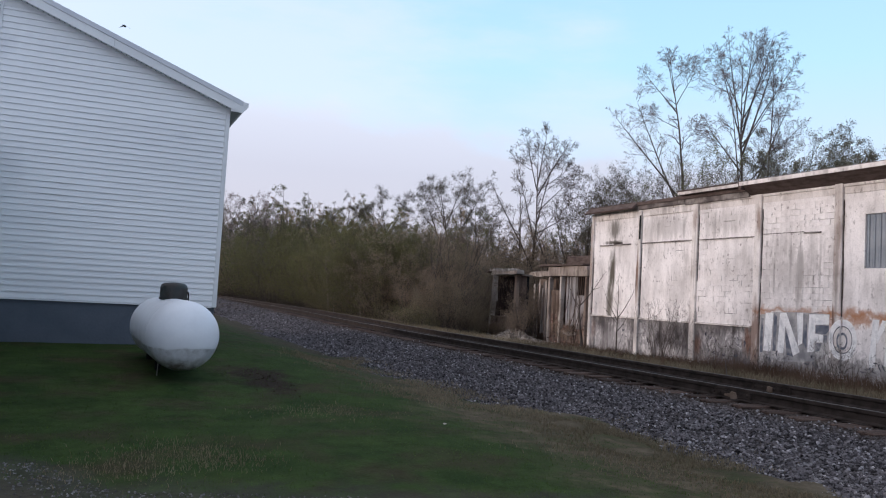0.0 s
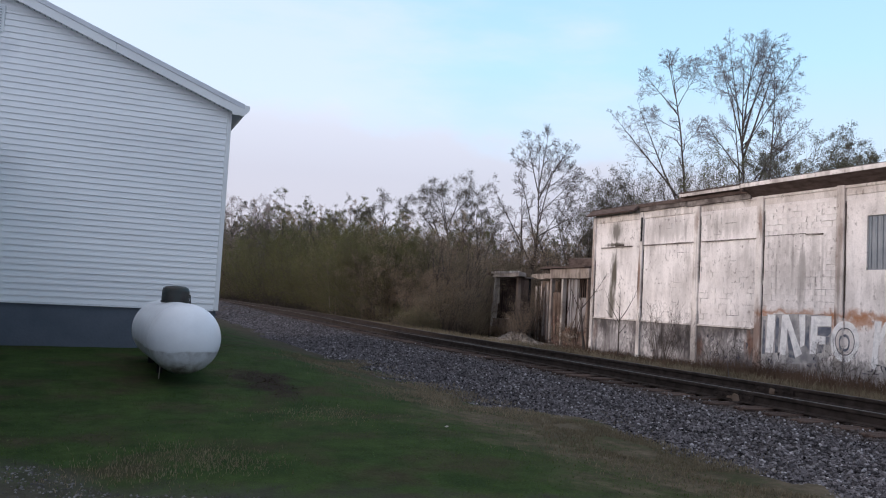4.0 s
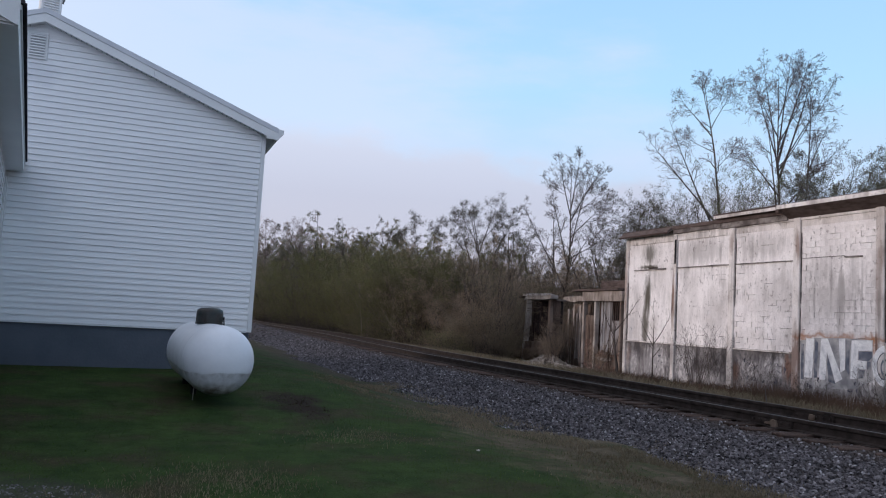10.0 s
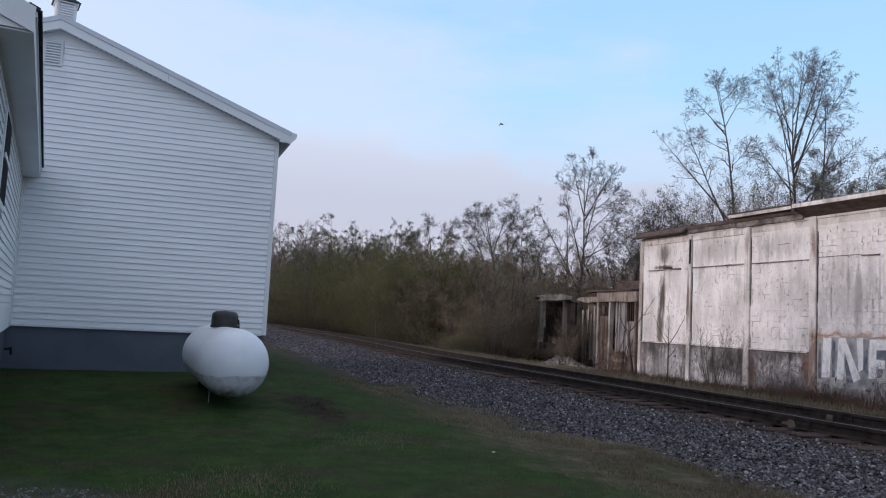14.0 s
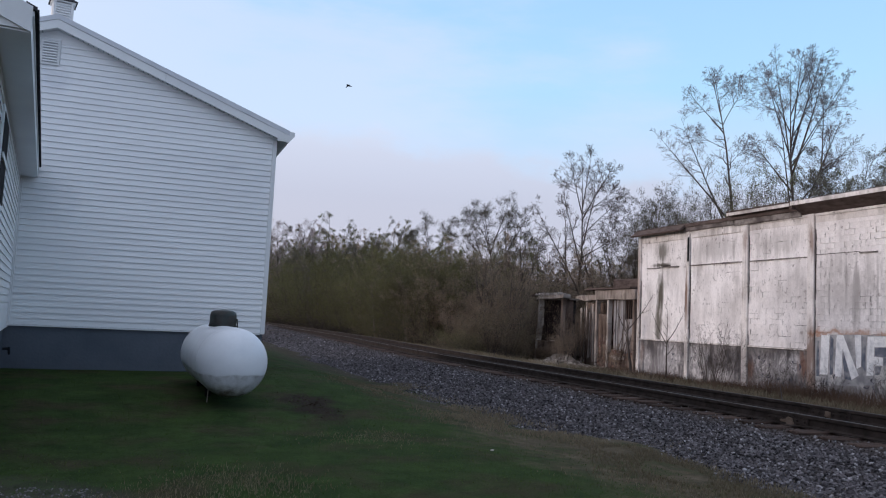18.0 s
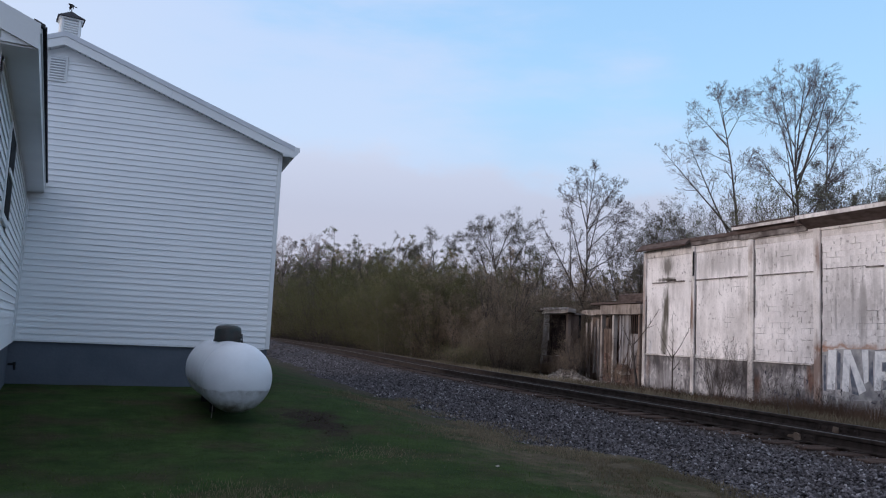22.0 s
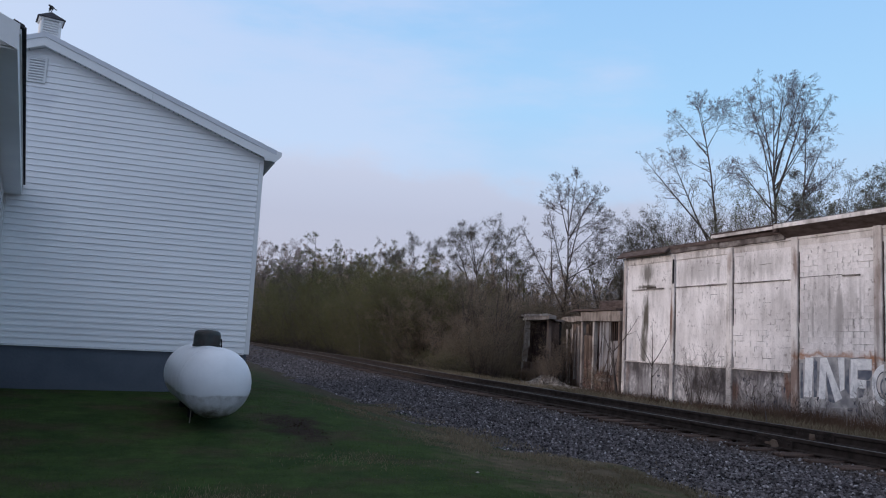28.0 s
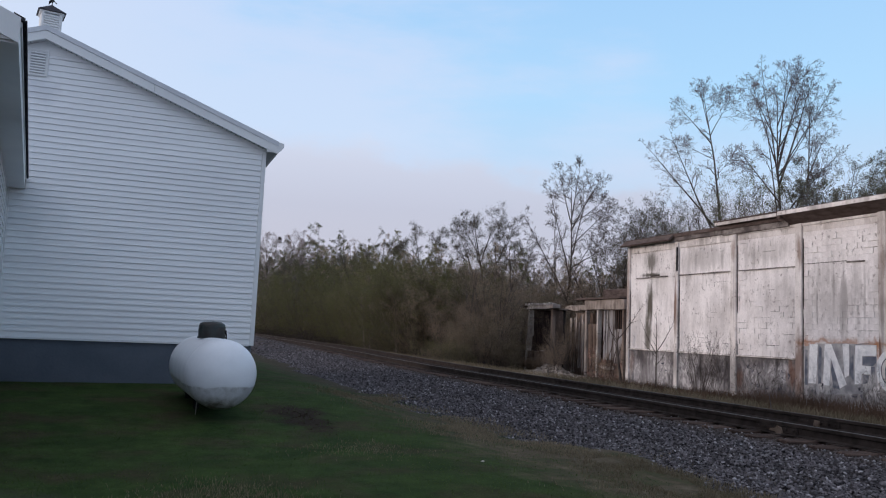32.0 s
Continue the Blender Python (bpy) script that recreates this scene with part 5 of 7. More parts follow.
def build_ruin():
    rx = 21.5
    base = -0.75
    def Z(z):
        return z - base
    a = thing("ruined_doorway", (rx, 40.4, base), "crumbling concrete portal with a dark barred opening", "ruin")
    def q(y):
        return y - 40.4
    part("post", worn(prism([(q(41.98), 0), (q(41.74), 0), (q(41.54), Z(1.6)), (q(41.44), Z(2.80)), (q(41.64), Z(2.80)), (q(41.75), Z(1.5))], -0.12, 0.15, "x"), 1, 0.025), M_PALEPOST, a, "leaning pale concrete post")
    part("post", worn(prism([(q(39.02), 0), (q(38.82), 0), (q(38.80), Z(2.80)), (q(38.98), Z(2.80))], -0.10, 0.10, "x"), 2, 0.025), M_RUSTYPOST, a, "reddish brown concrete post")
    part("lintel", worn(prism([(q(41.75), Z(2.81)), (q(41.5), Z(3.10)), (q(40.8), Z(3.17)), (q(39.9), Z(3.10)), (q(39.2), Z(3.15)), (q(38.55), Z(3.06)), (q(38.6), Z(2.84)), (q(40.0), Z(2.81))], -0.2, 0.25, "x"), 3, 0.03), M_PALEPOST, a, "broken pale concrete lintel")
    part("tilted_slab", prism([(q(42.35), Z(2.92)), (q(42.2), Z(3.04)), (q(41.4), Z(3.21)), (q(41.4), Z(3.13))], -0.3, 0.3, "x"), M_TAR, a, "dark slab tipped over the lintel")
    for i in range(9):
        y = 38.7 + i * 0.36
        part("rafter_end", worn(box(-0.34, -0.18, q(y), q(y) + 0.11, Z(3.02), Z(3.14), 0.01), 40 + i, 0.012), M_PALEPOST, a, "pale broken rafter end")
    # near-black wall carries the shade inside the doorway
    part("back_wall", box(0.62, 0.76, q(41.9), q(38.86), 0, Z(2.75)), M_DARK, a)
    part("side_wall", box(0.16, 0.61, q(38.96), q(38.86), 0, Z(2.75)), M_BROWNWOOD, a)
    part("side_wall", box(0.16, 0.61, q(41.75), q(41.6), 0, Z(2.75)), M_BROWNWOOD, a)
    part("roof", box(0.26, 0.85, q(41.8), q(38.7), Z(2.76), Z(2.84)), M_OLDCONC, a)
    part("threshold", worn(box(-0.12, 0.15, q(41.70), q(39.04), 0, Z(0.40), 0.03), 4, 0.03), M_RUSTYPOST, a)
    for i in range(10):
        y = 39.10 + i * 0.235
        part("bar", box(0.22, 0.25, q(y), q(y) + 0.07, Z(0.41), Z(2.78)), M_BAR, a)
    part("torn_board", worn(box(0.0, 0.04, q(41.38), q(41.22), Z(1.3), Z(2.2), 0.01), 5, 0.03), M_PALEPOST, a)
    part("litter", box(-0.1, 0.0, q(40.0), q(39.86), Z(0.41), Z(0.47), 0.01), M_SPRAYWHITE, a, "scrap of white litter on the sill")

    b = thing("ruined_annex", (rx, 34.3, base), "collapsed annex of posts, boards and broken brick against the warehouse", "ruin")
    def p(y):
        return y - 34.3
    part("beam", worn(prism([(p(35.35), Z(2.72)), (p(35.3), Z(3.19)), (p(31.8), Z(3.19)), (p(31.8), Z(2.70))], -0.18, 0.2, "x"), 6, 0.025), M_OLDCONC, b, "stained brown-grey concrete beam")
    part("roof_edge", prism([(p(36.2), Z(3.20)), (p(35.6), Z(3.33)), (p(33.6), Z(3.28)), (p(31.9), Z(3.31)), (p(31.9), Z(3.22)), (p(35.5), Z(3.21))], -0.35, 2.5, "x"), M_TAR, b, "ragged felt roof edge")
    part("beam", worn(prism([(p(37.45), Z(2.78)), (p(37.2), Z(2.95)), (p(35.4), Z(2.97)), (p(35.4), Z(2.72)), (p(36.5), Z(2.70))], -0.1, 0.2, "x"), 7, 0.03), M_OLDCONC, b, "broken end of the beam")
    for y0, y1, z1, m in ((35.20, 35.36, 2.71, M_OLDCONC), (34.12, 34.26, 2.69, M_PALEPOST), (31.88, 32.0, 2.69, M_RUSTYPOST)):
        part("post", worn(box(-0.12, 0.12, p(y0), p(y1), 0, Z(z1), 0.02), int(y0 * 10), 0.02), m, b)
    rng = random.Random(9)
    for i in range(12):
        y = 35.42 + i * 0.16
        z0, z1 = rng.uniform(-0.7, 0.9), rng.uniform(1.9, 2.68)
        o = part("board", worn(box(0, 0.03, -0.07, 0.07, Z(z0), Z(z1), 0.004), i, 0.025), (M_BROWNWOOD, M_OLDWOOD, M_OLDCONC)[(1, 2, 0, 1, 2, 1)[i % 6]], b, "splintered upright board")
        o.matrix_basis = pose(0.15 + rng.uniform(-0.05, 0.05), p(y), 0, rng.uniform(-3, 3), 0, rng.uniform(-12, 12))
    for i in range(6):
        y = 33.10 + i * 0.165
        o = part("board", worn(box(0, 0.03, -0.075, 0.075, Z(rng.uniform(0.1, 0.35)), Z(2.69), 0.004), 30 + i, 0.015), M_GREYSHEET if i % 3 else M_OLDWOOD, b, "bleached upright board")
        o.matrix_basis = pose(0.16, p(y), 0, rng.uniform(-1, 1), 0, rng.uniform(-6, 6))
    part("panel", worn(box(0.14, 0.18, p(32.02), p(33.02), Z(0.12), Z(1.77), 0.01), 8, 0.02), M_GREYSHEET, b, "grey weathered sheet")
    # black sheet stands for the shade behind the barred window
    part("opening_shade", box(0.5, 0.55, p(32.05), p(33.3), Z(1.6), Z(2.7)), M_DARK, b)
    part("inner_wall", box(0.45, 0.50, p(33.31), p(35.3), 0, Z(2.7)), M_BROWNWOOD, b)
    part("mortar_backing", worn(box(-0.02, 0.05, p(34.30), p(35.18), 0, Z(2.0), 0.02), 12, 0.02), M_RUSTYPOST, b, "crumbling reddish plaster pier")
    part("mortar_backing", worn(box(-0.045, 0.03, p(32.03), p(34.08), 0, Z(0.05), 0.02), 13, 0.03), M_RUSTYPOST, b, "crumbling mortar of the brick base")
    part("inner_wall", box(0.5, 0.55, p(35.3), p(37.3), 0, Z(2.6)), M_RUSTYPOST, b)
    part("back_wall", box(2.4, 2.6, p(32.0), p(37.4), 0, Z(3.1)), M_BROWNWOOD, b)
    for i in range(6):
        y = 32.08 + i * 0.17
        part("bar", box(0.18, 0.21, p(y), p(y) + 0.045, Z(1.78), Z(2.69)), M_BROWNWOOD, b)
    mesh = None
    for i in range(320):
        row, k = divmod(i, 16)
        y, z = 32.05 + k * 0.215 + (0.1 if row % 2 else 0), -0.72 + row * 0.076
        low = row < 11 + 3 * noise.noise((y * 1.5, 0, 0)) and y < 34.15 or row < 5 + 4 * noise.noise((y * 2, 1, 0)) and y < 35.3
        pier = 34.3 < y < 35.1
        if not (low or pier):
            continue
        if mesh is None:
            o = part("brick", box(-0.05, 0.05, -0.102, 0.102, 0, 0.066, 0.006), M_BRICK, b)
            mesh = o.data
        else:
            o = new("brick", mesh)
            o.parent = b
        o.matrix_basis = pose(0.02 + rng.uniform(-0.025, 0.025), p(y), Z(z), rng.uniform(-3, 3), 0, rng.uniform(-6, 6))
    for row in range(20, 40):
        for k in range(4):
            y, z = 34.35 + k * 0.215 + (0.1 if row % 2 else 0), -0.72 + row * 0.076
            if y > 35.1 or z > 1.5 + 1.1 * noise.noise((y * 3, 0, 4)):
                continue
            o = new("brick", mesh)
            o.parent = b
            o.matrix_basis = pose(0.06 + rng.uniform(-0.02, 0.02), p(y), Z(z), 0, 0, rng.uniform(-3, 3))
    part("paint_patch", prism([(p(33.9), Z(-0.05)), (p(33.6), Z(0.02)), (p(33.2), Z(-0.08)), (p(32.8), Z(0.0)), (p(32.6), Z(-0.15)), (p(33.3), Z(-0.22)), (p(33.8), Z(-0.16))], -0.085, -0.065, "x"), M_PALEPOST, b, "flaked white paint on the brick base")

    for i in range(14):
        y = rng.uniform(32.2, 37.4)
        bm = bmesh.new()
        z0, z1, d = rng.uniform(-0.6, 0.6), rng.uniform(1.2, 2.9), rng.uniform(-0.7, 0.7)
        rod(bm, (-0.25, p(y), Z(z0)), (-0.2, p(y + d * 0.5), Z((z0 + z1) / 2)), 0.022, 0.017, 5)
        rod(bm, (-0.2, p(y + d * 0.5), Z((z0 + z1) / 2)), (-0.15, p(y + d * 0.7), Z(z1)), 0.017, 0.008, 5)
        part("dead_vine", bm, M_BROWNWOOD, b)

    s = thing("brown_shed", (25.2, 38.6, base), "low brown board shed behind the ruin", "shed")
    part("wall", box(0, 3, -2.4, 0.7, 0, Z(3.6)), M_BROWNWOOD, s)
    part("roof", box(-0.2, 3.3, -2.6, 0.85, Z(3.61), Z(4.1), 0.05), M_TAR, s, "brown felt roof")
    for i in range(7):
        part("board", box(-0.03, 0.0, -1.9 + 0.2 * i, -1.9 + 0.2 * i + 0.17, Z(2.4), Z(3.60)), M_OLDWOOD, s)


build_ruin()


def mound_spots(rng, count):
    for _ in range(count):
        y, x = rng.normal(36.4, 1.1), rng.normal(20.0, 0.45)
        if rng.uniform() < 0.2:
            y, x = rng.normal(33.6, 1.1), rng.normal(20.9, 0.3)
        yield x, y, ground_z(x, y) + 0.60 * math.exp(-((y - 36.2) / 1.2) ** 2) * math.exp(-((x - 20.0) / 0.6) ** 2) * rng.uniform(0.2, 1)


tagged(stones("rubble", 1500, mound_spots, 0.12, surf("pale_rubble", (0.16, 0.135, 0.115), (0.31, 0.275, 0.245), 4, 0.95, 0.5, 20, island=0.5)), "heap of broken pale concrete rubble by the ruin", "rubble", kind="stuff")

# ---- trees and undergrowth ----
def leaf_material(name, c1, c2):
    """Thin leaves: half of the light comes through."""
    m = surf(name, c1, c2, 0.5, 0.8, 0.1, 20, island=0.25)
    n, l = m.node_tree.nodes, m.node_tree.links
    b = n["Principled BSDF"]
    tr, mix = n.new("ShaderNodeBsdfTranslucent"), n.new("ShaderNodeMixShader")
    l.new(b.inputs["Base Color"].links[0].from_socket, tr.inputs["Color"])
    mix.inputs[0].default_value = 0.45
    l.new(b.outputs[0], mix.inputs[1])
    l.new(tr.outputs[0], mix.inputs[2])
    l.new(mix.outputs[0], n["Material Output"].inputs["Surface"])
    return m


M_BUD = leaf_material("pale_spring_buds", (0.07, 0.075, 0.045), (0.13, 0.125, 0.085))
M_LEAF = leaf_material("olive_spring_leaves", (0.084, 0.090, 0.040), (0.138, 0.142, 0.070))
M_DEADLEAF = leaf_material("brown_dry_leaves", (0.215, 0.160, 0.116), (0.33, 0.255, 0.188))
M_SPRING = leaf_material("fresh_olive_leaves", (0.10, 0.11, 0.040), (0.165, 0.175, 0.070))
M_DULLLEAF = leaf_material("dull_grey_green_leaves", (0.085, 0.080, 0.064), (0.145, 0.137, 0.110))
M_SKYTWIG = surf("grey_brown_twig", (0.12, 0.10, 0.106), (0.20, 0.168, 0.177), 2, 0.9, 0.2, 30)
M_GREYTWIG = surf("dark_grey_twig", (0.075, 0.062, 0.058), (0.13, 0.108, 0.102), 2, 0.9, 0.2, 30)
M_PALETWIG = surf("pale_grey_twig", (0.20, 0.165, 0.14), (0.32, 0.27, 0.24), 2, 0.9, 0.2, 30)
M_PINKTWIG = surf("pinkish_grey_twig", (0.22, 0.18, 0.175), (0.34, 0.285, 0.28), 2, 0.9, 0.2, 30)
M_PINKBUD = leaf_material("pinkish_buds", (0.17, 0.13, 0.12), (0.27, 0.215, 0.20))
M_PALELEAF = leaf_material("grey_green_leaves", (0.10, 0.10, 0.07), (0.19, 0.185, 0.14))


def grow(seed, height, lean=(0, 0), stems=1, spread=0.35, kids=(9, 6, 4, 3), start=0.25, curl=0.10, thick=0.013, up=0.07, reach=0.55, fork=0.3, limbs=None, sway=None, reach2=None, shoot=None):
    """Branch pieces (from, to, radius, radius, level) and the twig tips of one tree."""
    rng = np.random.default_rng(seed)
    segs, tips = [], []
    levels = len(kids) + 1

    def limb(p, d, length, r, level):
        n = (7, 5, 4, 3)[min(level, 3)] if shoot else (6, 4, 3, 2)[min(level, 3)]
        pts, dirs = [p], []
        for i in range(n):
            d = d + rng.normal(0, (curl * 0.6 if sway is None else sway) if level == 0 else curl * 1.3, 3) + (0, 0, up)
            d = d / np.linalg.norm(d)
            q = pts[-1] + d * length / n
            segs.append((pts[-1], q, r * (1 - 0.93 * i / n), r * (1 - 0.93 * (i + 1) / n), level))
            pts.append(q)
            dirs.append(d)
        if level + 1 >= levels:
            tips.extend((q, d) for q in pts[1:])
            return pts
        m = kids[level]
        for j in range(m):
            t = (start if level == 0 else 0.22) + (0.99 - (start if level == 0 else 0.22)) * (j + rng.uniform(0.1, 0.9)) / m
            f = min(n - 1e-4, t * n)
            i = int(f)
            at = pts[i] + (pts[i + 1] - pts[i]) * (f - i)
            dl = dirs[i]
            side = rng.normal(0, 1, 3)
            side -= dl * (side @ dl)
            side /= np.linalg.norm(side) + 1e-9
            dd = dl + side * rng.uniform(0.7, 1.3) * (fork + spread * (1.1 - 0.6 * t))
            ln = rng.uniform(0.65, 1.2) * (shoot if shoot and level == 0 else length * (reach if level == 0 else reach2 or reach)) * (1.12 - 0.72 * t)
            limb(at, dd / np.linalg.norm(dd), ln, max(0.003, r * (1 - 0.85 * t) * 0.6), level + 1)
        return pts

    trunk = None
    for z0, lat, dep, length, r, x0 in limbs or ():
        d = np.array([lat, dep, 1.0])
        p = np.array([x0, 0.0, z0])
        if z0 > 0 and trunk:
            p = min(trunk, key=lambda q: abs(q[2] - z0))
        pts = limb(p, d / np.linalg.norm(d), length, r, 0)
        if trunk is None:
            trunk = [a + (b - a) * f for a, b in zip(pts, pts[1:]) for f in (0, 0.2, 0.4, 0.6, 0.8)]
    for s in range(0 if limbs else stems):
        a = 6.28 * (s + rng.uniform(0, 0.6)) / stems
        k = (stems > 1) * rng.uniform(0.4, 1.0)
        d = np.array([lean[0] + spread * k * math.cos(a), lean[1] + spread * k * math.sin(a), 1.0])
        p = np.array([0.18 * math.cos(a), 0.18 * math.sin(a), 0.0]) * (stems > 1)
        limb(p, d / np.linalg.norm(d), height * rng.uniform(0.80, 1.0), height * thick * (1.0 if stems == 1 else 0.7), 0)
    return segs, tips


def tubes(segs, sides):
    p0 = np.array([s[0] for s in segs])
    p1 = np.array([s[1] for s in segs])
    r0 = np.array([s[2] for s in segs])
    r1 = np.array([s[3] for s in segs])
    d = p1 - p0
    d /= np.linalg.norm(d, axis=1)[:, None] + 1e-9
    ref = np.where(np.abs(d[:, 2:3]) > 0.8, [[1.0, 0, 0]], [[0, 0, 1.0]])
    u = np.cross(d, ref)
    u /= np.linalg.norm(u, axis=1)[:, None] + 1e-9
    v = np.cross(d, u)
    rings = []
    for p, r in ((p0, r0), (p1, r1)):
        for i in range(sides):
            a = 2 * math.pi * i / sides
            rings.append(p + r[:, None] * (math.cos(a) * u + math.sin(a) * v))
    vs = np.stack(rings, 1)
    n = len(segs)
    base = np.arange(n)[:, None] * 2 * sides
    fs = []
    for i in range(sides):
        j = (i + 1) % sides
        fs.append(base + [i, j, sides + j, sides + i])
    return vs.reshape(-1, 3), np.concatenate(fs)


def leaves(tips, per, size, seed, scatter=0.35):
    rng = np.random.default_rng(seed)
    pts = np.array([t[0] for t in tips])
    c = np.repeat(pts, per, 0) + rng.normal(0, scatter, (len(pts) * per, 3))
    a = rng.normal(0, 1, c.shape)
    a /= np.linalg.norm(a, axis=1)[:, None]
    b = np.cross(a, rng.normal(0, 1, c.shape))
    b /= np.linalg.norm(b, axis=1)[:, None] + 1e-9
    s = size * rng.uniform(0.5, 1.3, (len(c), 1))
    vs = np.stack([c - a * s, c + b * s * 0.45, c + a * s, c - b * s * 0.45], 1).reshape(-1, 3)
    return vs, np.arange(len(c) * 4).reshape(-1, 4)


def fast_mesh(name, vs, fs, material):
    me = bpy.data.meshes.new(name)
    me.from_pydata(vs.tolist(), [], fs.tolist())
    me.materials.append(material)
    return me


def tree(name, loc, label, category, seed, height, leaf=None, per=0, size=0.08, scatter=0.3, twig=None, rz=0, group="", bark=None, fine=0.0042, **kw):
    segs, tips = grow(seed, height, **kw)
    tops = sorted(s[1][2] for s in segs)
    hi = tops[-1] if kw.get("limbs") else tops[int(len(tops) * 0.985)]
    k = height / hi
    segs = [s for s in segs if s[1][2] * k < height * 1.07]
    tips = [p for p in tips if p[0][2] * k < height * 1.07]
    segs = [(a * k, b * k, max(r, fine * height / 10), max(q, 0.76 * fine * height / 10), lv) for a, b, r, q, lv in segs]
    tips = [(p * k, d) for p, d in tips]
    t = thing(name, loc, label, category, group, rz)
    big = [s for s in segs if s[4] <= 1]
    small = [s for s in segs if s[4] > 1]
    for nm, ss, sides, m in (("trunk", big, 6, bark or M_BARK), ("branchwork", small, 3, twig or M_TWIG)):
        if ss:
            vs, fs = tubes(ss, sides)
            if nm == "trunk" and kw.get("stems", 1) > 1:
                nm = "woody_frame"
            o = new(nm, fast_mesh(nm, vs, fs, m))
            o.parent = t
            if nm != "trunk":
                tagged(o, kind="stuff")
    if per:
        vs, fs = leaves(tips, per, size, seed, scatter)
        o = new("crown", fast_mesh("crown", vs, fs, leaf))
        o.parent = t
    return t


def stand(az, x, dz=0.0):
    """A spot at bearing az from the standpoint and x metres off the track's line of sight."""
    y = x / math.tan(radians(az))
    return (x, y, ground_z(x, y) - 0.05 + dz)


# tall bare trees behind the warehouse: each limb as (fork height, lean across, lean away, length, radius, offset)
TALL = dict(leaf=M_BUD, per=0, size=0.026, scatter=0.06, sway=0.03, twig=M_SKYTWIG, kids=(14, 8, 4), up=0.0, curl=0.13, reach2=0.62, fork=0.6, spread=0.55, shoot=2.0, fine=0.0031)


def fan_tree(az, x, label, seed, height, limbs, **kw):
    return tree("bare_tree", stand(az, x), label, "tree", seed, height, rz=-az, limbs=[(*b[:4], b[4] * 0.84, b[5]) for b in limbs], **{**TALL, **kw})


fan_tree(40.95, 34, "tall open bare tree forking near its top behind the warehouse", 31, 19.6,
         [(0, -0.045, 0.0, 19.4, 0.19, 0.0), (14.9, -0.74, 0.1, 3.8, 0.06, 0), (16.2, -0.25, 0.1, 3.2, 0.05, 0), (14.0, -1.6, 0.0, 2.3, 0.035, 0), (16.8, 0.8, 0.1, 1.7, 0.03, 0), (15.2, 0.45, 0.0, 2.6, 0.04, 0), (12.8, 0.9, 0.2, 1.6, 0.03, 0),
          (7.7, -0.41, 0.1, 9.1, 0.10, 0), (8.7, -0.83, 0.1, 8.2, 0.095, 0)], start=0.46, shoot=1.9)
fan_tree(44.45, 34, "tall many-stemmed bare tree with an oval crown of fine twigs", 12, 19.2,
         [(0, -0.030, 0.0, 18.2, 0.16, -0.2), (0, 0.05, 0.05, 17.8, 0.14, 0.3), (12.4, 0.20, 0.05, 6.9, 0.09, 0), (11.2, 0.36, 0.0, 7.2, 0.09, 0), (10.6, -0.72, 0.1, 4.2, 0.07, 0), (14.0, -0.42, 0.1, 4.6, 0.05, 0), (8.0, 0.36, 0.1, 7.6, 0.10, 0), (13.0, 0.10, -0.1, 6.0, 0.07, 0), (12.0, 0.50, 0.0, 6.2, 0.06, 0), (9.0, -0.24, 0.1, 8.0, 0.07, 0), (12.0, 0.62, 0.1, 4.4, 0.05, 0), (15.2, 0.32, 0.1, 4.0, 0.05, 0), (12.6, -0.35, 0.1, 5.6, 0.06, 0), (11.6, -0.16, -0.1, 7.4, 0.07, 0), (13.6, 0.5, -0.1, 4.0, 0.05, 0), (9.4, 0.62, 0.0, 5.0, 0.06, 0)], start=0.42, shoot=1.9, kids=(14, 8, 5))
fan_tree(46.4, 35, "bare tree with curving limbs and first buds", 32, 13.4,
         [(0, 0.06, 0.0, 12.6, 0.13, 0.0), (6, 0.40, 0.1, 7.5, 0.09, 0), (6, -0.25, 0.1, 7.5, 0.09, 0), (8, 0.8, 0.1, 4.8, 0.05, 0), (7.5, -0.6, 0.0, 4.5, 0.05, 0)], start=0.35, per=2, size=0.042, scatter=0.07, leaf=M_PALELEAF)
fan_tree(48.0, 36, "spreading bare tree with pale buds", 22, 12.2,
         [(0, -0.1, 0.0, 11.4, 0.12, 0.0), (3, 0.35, 0.1, 9.0, 0.09, 0.0), (4, -0.4, 0.1, 7.0, 0.08, 0.0), (5, 0.7, 0.1, 6.0, 0.06, 0.2)], leaf=M_PALELEAF, per=3, size=0.042, scatter=0.07)
fan_tree(48.9, 34, "low spreading tree with loose pale new leaves", 13, 10.9,
         [(0, -0.04, 0.0, 10.4, 0.10, 0.0), (4, 0.16, 0.1, 6.4, 0.08, 0.0), (5, -0.25, 0.1, 5.6, 0.07, 0.0), (6.5, 0.42, 0.0, 3.8, 0.05, 0.2), (6.0, 0.1, 0.2, 4.6, 0.05, 0)], leaf=M_PALELEAF, per=2, size=0.045, scatter=0.07, start=0.35)
fan_tree(53.0, 34, "low tree with sparse pale new leaves", 15, 10.6,
         [(0, -0.03, 0.0, 10.2, 0.10, 0.0), (5.5, -0.22, 0.1, 4.6, 0.06, 0.0), (5, 0.3, 0.1, 5.4, 0.07, 0.0), (7.0, -0.5, 0.0, 2.4, 0.04, 0)], leaf=M_PALELEAF, per=2, size=0.045, scatter=0.07, start=0.4)
for n, (az, hgt) in enumerate(((42.2, 11.6), (43.6, 12.2), (45.4, 10.2), (39.4, 9.6), (47.6, 8.8), (42.9, 11.8), (46.5, 9.8))):
    tree("leafing_tree", stand(az, 33), "low olive tree in new leaf behind the warehouse roof", "tree", 23 + 10 * n, hgt, M_SPRING if n % 2 else M_PALELEAF, 5, 0.038, 0.08, M_SKYTWIG, stems=7, spread=0.4, kids=(8, 5, 4), start=0.2, curl=0.16)
